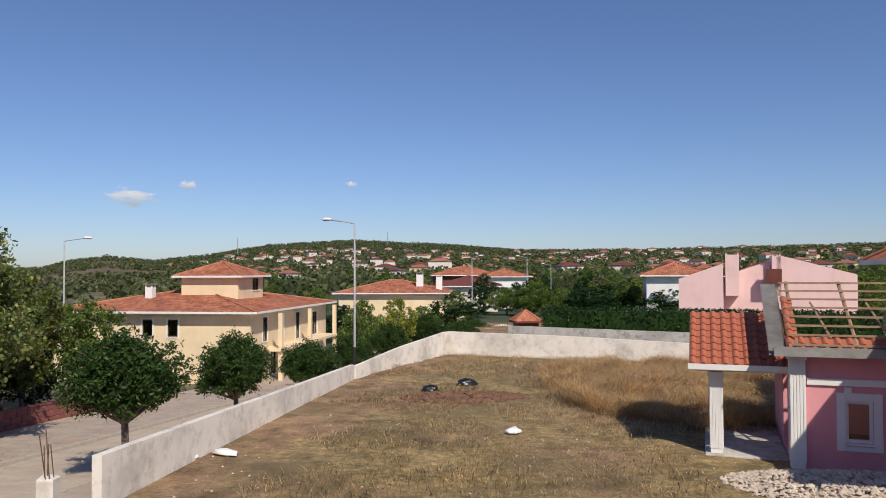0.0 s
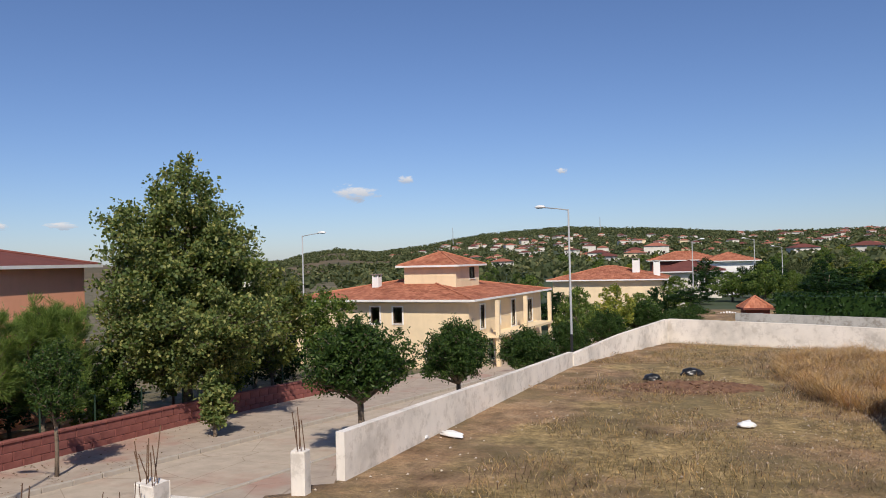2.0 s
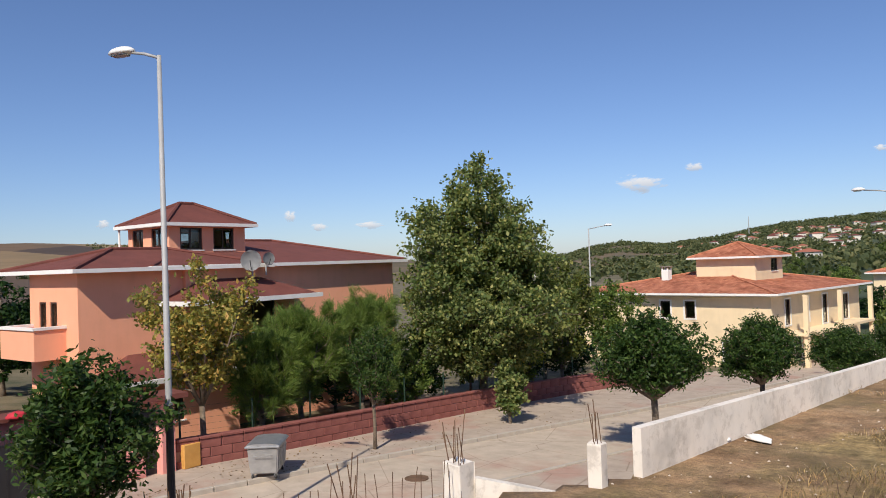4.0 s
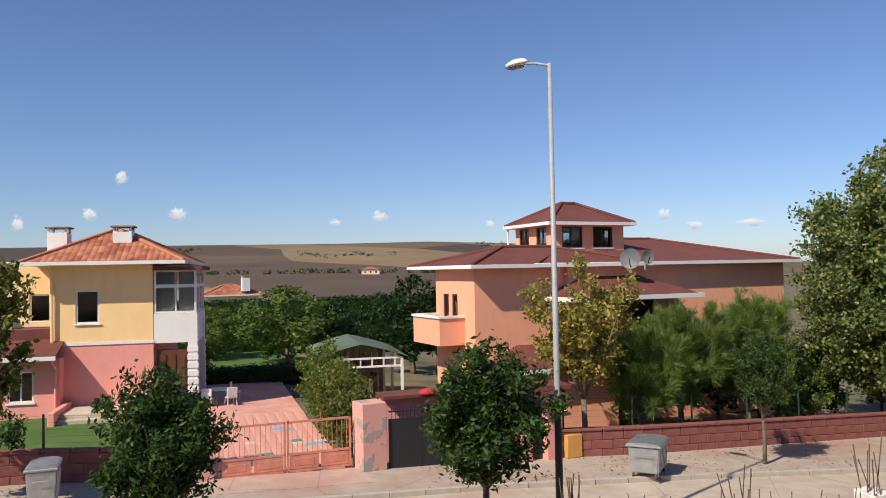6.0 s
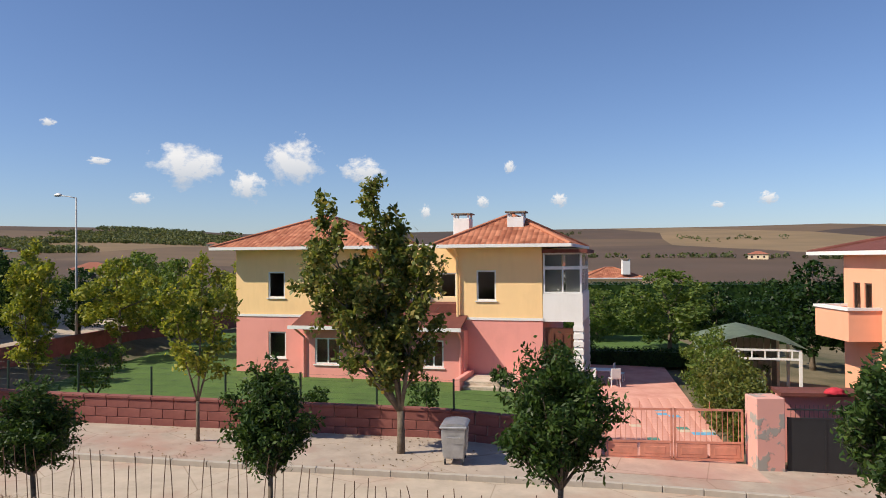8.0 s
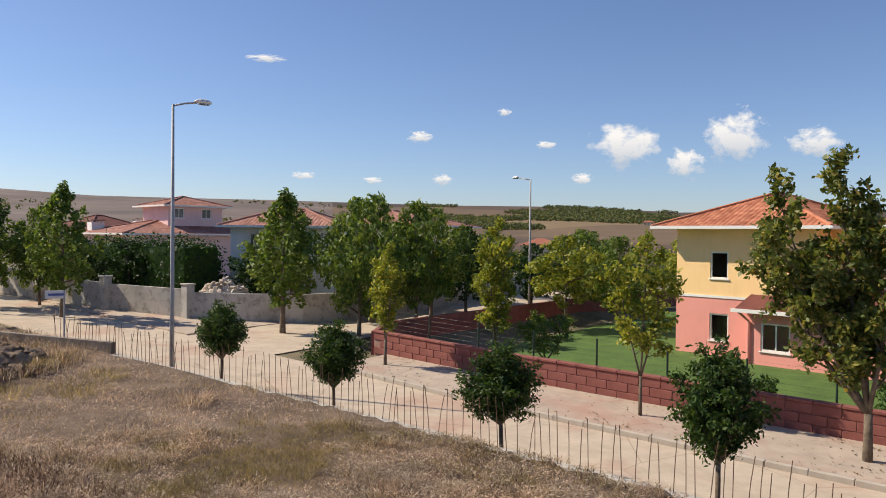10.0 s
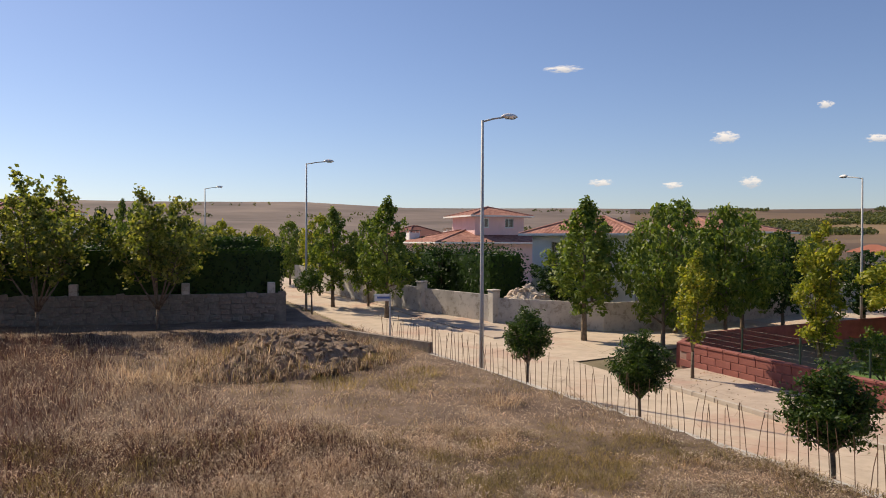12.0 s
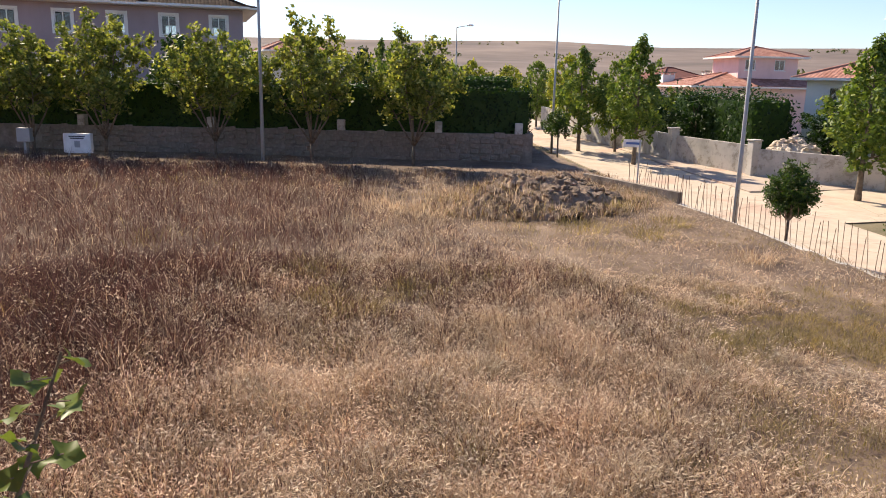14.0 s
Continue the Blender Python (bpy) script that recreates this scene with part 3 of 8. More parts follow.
block_wall("garden_wall_yellow", GARDEN, -21.8, 1.3, 0.95, "red-brown block garden wall with block coping")
block_wall("garden_wall_orange", GARDEN, 13.6, 46.0, 0.95, "red-brown block garden wall beneath the trees")
wall_strip("garden_wall_corner", [(-25.25, -22.0, -1.2, 0.5), (-29.0, -24.2, -1.2, 0.45), (-50.0, -24.0, -1.2, 0.35), (-66.0, -22.0, -1.2, 0.3)][::-1], 0.2, M_BLOCK, "red-brown garden wall turning into the side street")

# ---------- south: stone wall with hedge, grey wall across the street ----------
def stone_wall():
    ob = thing("stone_wall", Matrix(), "grey rubble stone wall below a clipped hedge", "wall", kind="structure")
    a, b = Vector((14.0, -41.2)), Vector((-12.6, -34.0))
    run = (b - a).length
    m = Matrix.Translation((a.x, a.y, 0)) @ Matrix.Rotation(math.atan2(b.y - a.y, b.x - a.x), 4, "Z")
    bm = bmesh.new()
    box(bm, 0, run, 0, 0.3, -0.3, 2.25, m)
    part("core", bm, M_STONEWALL, ob)
    m2 = Matrix.Translation((b.x, b.y, 0)) @ Matrix.Rotation(radians(257), 4, "Z")
    bm = bmesh.new()
    box(bm, 0, 26, -0.3, 0, -0.3, 2.3, m2)
    part("core", bm, M_STONEWALL, ob)
    stones = []
    for k in range(6):
        bm = bmesh.new()
        vs = box(bm, 0.012, rng.uniform(0.38, 0.6), -0.05, 0.05, 0.012, rng.uniform(0.19, 0.24), bevel=0.03)
        for v in bm.verts:
            v.co += Vector((rng.uniform(-.012, .012), rng.uniform(-.015, .015), rng.uniform(-.012, .012)))
        stones.append(mesh_of("stone", bm, M_STONEWALL))
    x, n = 0.0, 0
    for row in range(6):
        x = rng.uniform(0, 0.3) + 5.0
        while x < run - 0.5:
            me = stones[int(rng.integers(6))]
            s = new("stone", me)
            s.parent = ob
            s.matrix_local = m @ Matrix.Translation((x, -0.02 + rng.uniform(-0.03, 0.02), 0.85 + 0.235 * row + rng.uniform(-0.05, 0.05))) @ Matrix.Rotation(rng.uniform(-0.14, 0.14), 4, "Y") @ Matrix.Diagonal((rng.uniform(0.7, 1.15), 1, rng.uniform(0.75, 1.3), 1))
            x += max(v.co.x for v in me.vertices) + 0.02
    # posts on top
    for u in (7.0, 13.0, 19.0, 23.5, 27.2):
        bm = bmesh.new()
        box(bm, u - 0.17, u + 0.17, -0.02, 0.36, 2.25, 2.75, m, bevel=0.02)
        part("post", bm, M_CONC, ob)
    return m, run


STONE_M, STONE_RUN = stone_wall()
wall_strip("grey_wall", [(-23.6, -60.0, -0.5, 2.7), (-24.2, -48.0, -0.5, 2.1), (-24.7, -41.3, -0.5, 1.72), (-25.9, -35.6, -0.5, 1.60)], 0.2, M_CONC, "grey rendered boundary wall along the street")
wall_strip("grey_wall_corner", [(-25.95, -35.4, -0.5, 1.45), (-27.6, -32.6, -0.5, 1.42), (-29.4, -30.4, -0.5, 1.40), (-33.0, -29.6, -0.5, 1.38), (-46.0, -30.5, -0.5, 1.35), (-75, -39, -0.5, 1.3)], 0.2, M_CONC, "grey rendered wall round the corner plot")
for px, py, pz in ((-25.9, -35.55, 1.85), (-24.65, -41.4, 2.1), (-24.2, -48.0, 2.4)):
    bm = bmesh.new()
    box(bm, px - 0.25, px + 0.25, py - 0.25, py + 0.25, -0.4, pz, bevel=0.02)
    box(bm, px - 0.3, px + 0.3, py - 0.3, py + 0.3, pz, pz + 0.08, bevel=0.02)
    tagged(part("wall_post", bm, M_CONC), "grey concrete gate post at the wall", "post", "posts of the grey wall")
wall_strip("low_wall", [(-14.75, -24.2, 0.2, 0.98), (-13.3, -28.8, 0.3, 1.1)], 0.22, M_STONEWALL, "low concrete wall stub at the lot's corner")

# ---------- houses ----------
def wall_run(parent, p0, p1, z0, z1, mat, holes=(), thick=0.25, label=""):
    """One wall with openings right through; outside on the right of its run."""
    p0, p1 = Vector(p0), Vector(p1)
    d = (p1 - p0).normalized()
    m = Matrix(((d.x, -d.y, 0, p0.x), (d.y, d.x, 0, p0.y), (0, 0, 1, 0), (0, 0, 0, 1)))
    L = (p1 - p0).length
    us = sorted({0.0, L, *[h[0] for h in holes], *[h[1] for h in holes]})
    ws = sorted({z0, z1, *[h[2] for h in holes], *[h[3] for h in holes]})
    bm = bmesh.new()
    for ua, ub in zip(us, us[1:]):
        for wa, wb in zip(ws, ws[1:]):
            if not any(h[0] - 1e-4 <= ua and ub <= h[1] + 1e-4 and h[2] - 1e-4 <= wa and wb <= h[3] + 1e-4 for h in holes):
                box(bm, ua, ub, 0, thick, wa, wb, m)
    bmesh.ops.remove_doubles(bm, verts=bm.verts, dist=0.0005)
    return part("wall", bm, mat, parent, label), m


def window(parent, m, u0, u1, w0, w1, frame=None, panes=1, sill=True, surround=None):
    frame = frame or M_FRAME_W
    f = 0.075
    bm = bmesh.new()
    for a in ((u0, u0 + f, w0, w1), (u1 - f, u1, w0, w1), (u0 + f, u1 - f, w0, w0 + f), (u0 + f, u1 - f, w1 - f, w1)):
        box(bm, a[0], a[1], 0.04, 0.12, a[2], a[3], m)
    for k in range(1, panes):
        u = u0 + (u1 - u0) * k / panes
        box(bm, u - 0.035, u + 0.035, 0.085, 0.145, w0 + f, w1 - f, m)
    win = part("window", bm, frame, parent)
    bm = bmesh.new()
    box(bm, u0 + f, u1 - f, 0.11, 0.12, w0 + f, w1 - f, m)
    part("pane", bm, M_GLASS, win).visible_shadow = False
    if sill:
        bm = bmesh.new()
        box(bm, u0 - 0.06, u1 + 0.06, -0.07, 0.1, w0 - 0.055, w0 - 0.004, m)
        part("sill", bm, M_WHITE, win)
    if surround:
        bm = bmesh.new()
        s = surround
        for a in ((u0 - s, u0 - 0.003, w0 - s, w1 + s), (u1 + 0.003, u1 + s, w0 - s, w1 + s), (u0, u1, w1 + 0.003, w1 + s), (u0, u1, w0 - s, w0 - 0.08)):
            box(bm, a[0], a[1], -0.05, -0.003, a[2], a[3], m)
        part("surround", bm, M_WHITE, win)
    return win


def storey(parent, x0, x1, y0, y1, z0, z1, mat, holes=None, frame=None, thick=0.25, surround=None):
    """Four walls of a block; holes by side: 'e' (+x), 'n' (+y), 'w', 's', each (u0, u1, w0, w1[, panes])."""
    holes = holes or {}
    sides = {"s": ((x0, y0), (x1, y0)), "e": ((x1, y0 + thick), (x1, y1 - thick)), "n": ((x1, y1), (x0, y1)), "w": ((x0, y1 - thick), (x0, y0 + thick))}
    for s, (a, b) in sides.items():
        hs = holes.get(s, ())
        _, m = wall_run(parent, a, b, z0, z1, mat, [h[:4] for h in hs], thick)
        for h in hs:
            if len(h) > 5:
                continue
            window(parent, m, *h[:4], frame=frame, panes=h[4] if len(h) > 4 else 1, surround=surround)
    bm = bmesh.new()
    box(bm, x0 + thick, x1 - thick, y0 + thick, y1 - thick, z1 - 0.2, z1 - 0.02)
    part("floor_slab", bm, M_CONC, parent)


def hip_roof(parent, x0, x1, y0, y1, z, rise, mat, over=0.7, fascia=None, ends=(1.0, 1.0)):
    """A hipped roof over a rectangle, ridge along its longer side, with eaves, fascia and gutter."""
    x0, x1, y0, y1 = x0 - over, x1 + over, y0 - over, y1 + over
    w, d = x1 - x0, y1 - y0
    if w >= d:
        a = Vector((x0 + d / 2 * ends[0], (y0 + y1) / 2, z + rise))
        b = Vector((x1 - d / 2 * ends[1], (y0 + y1) / 2, z + rise))
    else:
        a = Vector(((x0 + x1) / 2, y0 + w / 2 * ends[0], z + rise))
        b = Vector(((x0 + x1) / 2, y1 - w / 2 * ends[1], z + rise))
    c = [Vector(p) for p in ((x0, y0, z), (x1, y0, z), (x1, y1, z), (x0, y1, z))]
    if w >= d:
        polys = [(c[0], c[1], b, a), (c[1], c[2], b), (c[2], c[3], a, b), (c[3], c[0], a)]
    else:
        polys = [(c[0], c[1], a), (c[1], c[2], b, a), (c[2], c[3], b), (c[3], c[0], a, b)]
    bm = bmesh.new()
    uv = bm.loops.layers.uv.new("UVMap")
    for p in polys:
        f = bm.faces.new([bm.verts.new(q) for q in p])
        o, e = p[0], (p[1] - p[0]).normalized()
        up = (f.normal if f.normal.length else Vector((0, 0, 1)))
        f.normal_update()
        up = f.normal.cross(e)
        for lp, q in zip(f.loops, p):
            lp[uv].uv = ((q - o).dot(e), (q - o).dot(up))
    roof = part("roof", bm, mat, parent)
    bm = bmesh.new()
    hips = [(c[0], a), (c[3], a if w >= d else b), (c[1], b if w >= d else a), (c[2], b), (a, b)]
    for p, q in hips:
        if (q - p).length > 0.1:
            tube(bm, [p + Vector((0, 0, 0.02)), q + Vector((0, 0, 0.02))], [0.09, 0.09], 6)
    part("ridge_tile", bm, mat, roof)
    bm = bmesh.new()
    t = 0.06
    for q in ((x0 - t, x1 + t, y0 - t, y0), (x0 - t, x1 + t, y1, y1 + t), (x0 - t, x0, y0, y1), (x1, x1 + t, y0, y1)):
        box(bm, *q, z - 0.12, z + 0.03)
    part("gutter", bm, fascia or M_WHITE, roof)
    bm = bmesh.new()
    box(bm, x0, x1, y0, y1, z - 0.12, z - 0.03)
    part("soffit", bm, fascia or M_WHITE, roof)
    return roof


def chimney(parent, x, y, z0, z1, w=0.6, mat=None, d=None):
    d = d or w
    bm = bmesh.new()
    box(bm, x - w / 2, x + w / 2, y - d / 2, y + d / 2, z0, z1 - 0.28, bevel=0.01)
    c = part("chimney", bm, mat or M_WHITE, parent)
    for sx in (-1, 1):
        for sy in (-1, 1):
            bm = bmesh.new()
            box(bm, x + sx * (w / 2 - 0.06) - 0.05, x + sx * (w / 2 - 0.06) + 0.05, y + sy * (d / 2 - 0.06) - 0.05, y + sy * (d / 2 - 0.06) + 0.05, z1 - 0.28, z1 - 0.08)
            part("post", bm, mat or M_WHITE, c)
    bm = bmesh.new()
    box(bm, x - w / 2 - 0.1, x + w / 2 + 0.1, y - d / 2 - 0.1, y + d / 2 + 0.1, z1 - 0.08, z1, bevel=0.015)
    part("cap", bm, M_STONEWALL, c)
    return c


def band(parent, x0, x1, y0, y1, z0, z1, mat, proud=0.04):
    bm = bmesh.new()
    p = proud
    for q in ((x0 - p, x1 + p, y0 - p, y0 - 0.002), (x0 - p, x1 + p, y1 + 0.002, y1 + p), (x1 + 0.002, x1 + p, y0, y1), (x0 - p, x0 - 0.002, y0, y1)):
        box(bm, *q, z0, z1)
    part("band", bm, mat, parent)


def pipe(parent, pts, r, mat, name="downpipe"):
    bm = bmesh.new()
    tube(bm, pts, [r] * len(pts), 8)
    return part(name, bm, mat, parent)


# yellow and salmon villa; its local +x faces the street, y runs along its front
def yellow_villa():
    h = thing("yellow_villa", pose(-36.8, -1.25, -1.4, 0, 0, -12), "two-storey villa, salmon pink below and cream yellow above, tiled hip roofs", "house")
    zs, ze = 3.08, 6.65
    # north wing y 0..4.1, south wing y -12.6..-5.3, middle link set back
    for x0, x1, y0, y1, lo, hi in (
        (-9.0, 0.0, -0.6, 3.55, {"e": []}, {"e": [(0.75, 1.70, 4.0, 5.45)]}),
        (-9.0, -0.3, -12.6, -5.6, {"e": [(1.6, 2.6, 0.95, 2.3)]}, {"e": [(1.6, 2.55, 4.05, 5.4)]}),
        (-9.0, -1.9, -5.6, -0.6, {}, {"e": [(0.7, 1.6, 4.0, 5.3), (3.4, 4.3, 4.0, 5.3)]}),
    ):
        storey(h, x0, x1, y0, y1, -0.4, zs, M_PINK, lo)
        storey(h, x0, x1, y0, y1, zs + 0.12, ze, M_YELLOW, hi)
        band(h, x0, x1, y0, y1, zs, zs + 0.12, M_WHITE)
    hip_roof(h, -9.0, 0.0, -0.6, 4.0, ze, 1.55, M_TILE, 0.95, ends=(1.0, 1.0))
    hip_roof(h, -9.0, -0.3, -12.6, -5.6, ze, 1.75, M_TILE, 0.95)
    bm = bmesh.new()
    box(bm, -9.0, -1.85, -5.6, -0.6, ze + 0.02, ze + 0.12)
    part("parapet", bm, M_WHITE, h)
    chimney(h, -1.3, 2.15, ze + 0.3, 8.3, 0.8)
    chimney(h, -3.6, -1.1, ze + 0.0, 8.4, 0.85)
    # lean-to porch roof over the middle
    bm = bmesh.new()
    vs = [bm.verts.new(p) for p in ((-0.25, -8.6, 3.38), (-0.25, -0.05, 3.38), (1.5, -0.05, 2.78), (1.5, -8.6, 2.78), (-0.25, -8.6, 3.26), (-0.25, -0.05, 3.26), (1.5, -0.05, 2.66), (1.5, -8.6, 2.66))]
    for f in ((0, 3, 2, 1), (4, 5, 6, 7), (0, 1, 5, 4), (1, 2, 6, 5), (2, 3, 7, 6), (3, 0, 4, 7)):
        bm.faces.new([vs[i] for i in f])
    porch = part("porch_roof", bm, M_SHINGLE, h, "red-brown shingle lean-to roof")
    bm = bmesh.new()
    box(bm, 1.51, 1.63, -8.7, 0.0, 2.64, 2.80)
    part("gutter", bm, M_WHITE, porch)
    bm = bmesh.new()
    box(bm, -1.86, -0.27, -5.55, -0.62, 3.2, 3.82)
    part("balcony_wall", bm, M_SHINGLE, h)
    bm = bmesh.new()
    box(bm, -1.86, -1.6, -5.55, -0.62, 3.83, 4.1, bevel=0.02)
    part("ledge", bm, M_CREAM, h)
    # block under the porch
    storey(h, -0.27, 0.75, -8.3, -0.05, -0.4, 2.62, M_PINK, {"e": [(0.4, 1.75, 0.85, 2.15, 2), (6.0, 7.0, 0.85, 2.15, 2)]})
    pipe(h, [(1.4, -8.45, 2.66), (0.84, -8.2, 2.2), (0.84, -8.2, -0.2)], 0.06, M_PINK)
    pipe(h, [(1.45, -0.2, 2.66), (0.84, -0.2, 2.2), (0.84, -0.2, -0.2)], 0.06, M_PINK)
    pipe(h, [(0.9, -0.5, 6.55), (0.12, -0.5, 6.1), (0.12, -0.5, 2.7)], 0.06, M_YELLOW)
    # glazed corner bay in white
    bm = bmesh.new()
    box(bm, -4.2, 0.0, 3.57, 5.4, 3.05, 4.35)
    part("bay_wall", bm, M_WHITE, h)
    for a, b, L in (((0.0, 3.57), (0.0, 5.4), 1.83), ((0.0, 5.4), (-4.2, 5.4), 4.2)):
        d = (Vector(b) - Vector(a)).normalized()
        m = Matrix(((d.x, -d.y, 0, a[0]), (d.y, d.x, 0, a[1]), (0, 0, 1, 0), (0, 0, 0, 1)))
        n = 2 if L < 2 else 5
        window(h, m, 0.02, L - 0.02, 4.36, 5.55, panes=n, sill=False)
        window(h, m, 0.02, L - 0.02, 5.55, 6.25, panes=1, sill=False)
    for q in ((-0.32, -0.28, 3.65, 4.4), (-0.32, -0.28, 4.6, 5.3), (-2.0, -0.4, 5.08, 5.12), (-4.1, -2.2, 5.08, 5.12)):
        bm = bmesh.new()
        box(bm, *q, 4.36, 6.2)
        part("curtain", bm, M_OFFWHITE, h, "pale net curtain")
    bm = bmesh.new()
    box(bm, -4.4, 0.25, 3.57, 5.65, 6.25, 6.42)
    part("bay_roof", bm, M_SHINGLE, h)
    for px, py in ((-0.2, 5.2), (-4.0, 5.2)):
        bm = bmesh.new()
        box(bm, px - 0.2, px + 0.2, py - 0.2, py + 0.2, -0.3, 3.05, bevel=0.01)
        for k in range(9):
            box(bm, px - 0.23, px + 0.23, py - 0.23, py + 0.23, -0.25 + k * 0.36, -0.02 + k * 0.36)
        part("column", bm, M_WHITE, h, "white rusticated column")
    bm = bmesh.new()
    box(bm, -0.3, -0.2, 3.65, 4.95, -0.2, 2.75)
    for k in range(3):
        box(bm, -0.22, -0.16, 3.75 + k * 0.4, 4.05 + k * 0.4, 0.0, 2.5)
    part("door", bm, M_BROWN, h, "brown panelled entrance door")
    # entrance steps
    for k in range(3):
        bm = bmesh.new()
        box(bm, 0.05, 3.0 - 0.4 * k, 0.3, 2.6, 0.0 + 0.17 * k, 0.17 + 0.17 * k, bevel=0.01)
        part("step", bm, M_RUBBLE, h)
    for y in (0.02, 2.62):
        bm = bmesh.new()
        box(bm, 0.05, 2.9, y, y + 0.25, -0.4, 0.72, bevel=0.02)
        part("stair_wall", bm, M_PINK, h)
    return h


yellow_villa()


def orange_villa():
    h = thing("orange_villa", pose(-27.6, 14.1, -1.9, 0, 0, 0), "orange rendered villa with red-brown shingle roofs, roof lantern and balcony", "house")
    ze = 6.7
    storey(h, -3.4, 0.3, -0.5, 3.8, -0.4, ze, M_ORANGE, {"s": [(0.75, 1.3, 3.5, 5.5), (1.6, 2.15, 3.5, 5.5), (1.2, 2.4, 0.6, 2.4, 2)]}, M_FRAME_D)
    storey(h, -12.0, 0.5, 3.82, 16.5, -0.4, ze, M_ORANGE, {"e": [(2.0, 4.3, 3.75, 5.15, 2)]}, M_FRAME_D)
    hip_roof(h, -12.0, 0.0, 3.0, 16.3, ze, 1.3, M_SHINGLE, 0.9, ends=(1.0, 0.5))
    hip_roof(h, -4.4, 0.0, 0.0, 7.0, ze - 0.03, 0.8, M_SHINGLE, 0.95)
    # lantern tower
    storey(h, -5.7, -2.4, 5.0, 9.1, ze - 0.2, 8.62, M_ORANGE, {"e": [(0.3, 1.45, 7.45, 8.45, 2), (2.05, 3.2, 7.45, 8.45, 2)], "s": [(0.35, 1.25, 7.45, 8.45, 2), (1.9, 2.8, 7.45, 8.45, 2)], "n": [(0.5, 1.5, 7.5, 8.4, 2)], "w": [(0.6, 2.6, 7.5, 8.4, 2)]}, M_FRAME_D)
    hip_roof(h, -5.7, -2.4, 5.0, 9.1, 8.62, 1.05, M_SHINGLE, 0.4)
    pipe(h, [(-5.95, 4.7, 8.5), (-5.95, 4.7, 7.2)], 0.05, M_WHITE)
    # balcony on the south side
    bm = bmesh.new()
    box(bm, -3.3, -0.6, -1.65, -0.5, 3.45, 3.6)
    for q in ((-3.3, -0.6, -1.65, -1.53), (-0.72, -0.6, -1.53, -0.5), (-3.3, -3.18, -1.53, -0.5)):
        box(bm, *q, 3.6, 4.55)
    b = part("balcony", bm, M_ORANGE, h)
    bm = bmesh.new()
    for q in ((-3.36, -0.54, -1.71, -1.47), (-0.78, -0.54, -1.47, -0.5), (-3.36, -3.12, -1.47, -0.5)):
        box(bm, *q, 4.552, 4.65)
    part("coping", bm, M_WHITE, b)
    # canopy roof over the upper windows and a lower lean-to
    for x1, y0, y1, zt, zb, nm in ((2.4, 2.7, 9.4, 6.35, 5.3, "canopy_roof"), (2.4, -0.3, 5.5, 3.5, 2.6, "lower_roof")):
        bm = bmesh.new()
        ym = (y0 + y1) / 2
        vs = [bm.verts.new(p) for p in ((0.0, y0, zb), (x1, y0, zb), (x1, y1, zb), (0.0, y1, zb), (0.0, ym - 1, zt), (0.0, ym + 1, zt))]
        for f in ((0, 1, 4), (1, 2, 5, 4), (2, 3, 5), (0, 3, 2, 1), (0, 4, 5, 3)):
            bm.faces.new([vs[i] for i in f])
        r = part(nm, bm, M_SHINGLE, h)
        bm = bmesh.new()
        box(bm, x1 - 0.02, x1 + 0.08, y0 - 0.08, y1 + 0.08, zb - 0.14, zb + 0.04)
        box(bm, 0.0, x1, y0 - 0.08, y0, zb - 0.14, zb + 0.04)
        box(bm, 0.0, x1, y1, y1 + 0.08, zb - 0.14, zb + 0.04)
        part("gutter", bm, M_WHITE, r)
    # lower block under the lean-to
    storey(h, 0.302, 1.9, 0.0, 5.2, -0.4, 2.5, M_ORANGE, {"e": [(1.2, 2.4, 0.9, 2.0, 2)]}, M_FRAME_D)
    return h


orange_villa()


def satellite_dish(x, y, z, r, yaw):
    d = thing("satellite_dish", pose(x, y, z, 0, 0, yaw), "grey satellite dish on a bracket at the eave", "satellite dish", "dishes on the orange villa")
    bm = bmesh.new()
    rings = []
    for i in range(6):
        q = r * i / 5
        rings.append([bm.verts.new((0.25 * (q / r) ** 2 * r + 0.0, q * math.cos(2 * math.pi * k / 20), q * math.sin(2 * math.pi * k / 20))) for k in range(20)] if i else [bm.verts.new((0, 0, 0))])
    for k in range(20):
        bm.faces.new((rings[0][0], rings[1][k], rings[1][(k + 1) % 20]))
        for a, b in zip(rings[1:], rings[2:]):
            bm.faces.new((a[k], b[k], b[(k + 1) % 20], a[(k + 1) % 20]))
    bmesh.ops.solidify(bm, geom=bm.faces[:], thickness=0.02)
    part("reflector", bm, M_POLE, d)
    bm = bmesh.new()
    tube(bm, [(0.05, 0, -r * 0.9), (r * 0.55, 0, -r * 0.35), (r * 0.75, 0, 0)], [0.02] * 3, 6)
    part("feed_arm", bm, M_DARKPAINT, d)
    bm = bmesh.new()
    tube(bm, [(-0.02, 0, 0), (-0.2, 0, -0.1), (-0.2, 0, -r - 0.4)], [0.035] * 3, 8)
    part("bracket", bm, M_POLE, d)


satellite_dish(-26.3, 20.6, 4.95, 0.44, -48)
satellite_dish(-26.3, 21.5, 5.0, 0.29, -10)


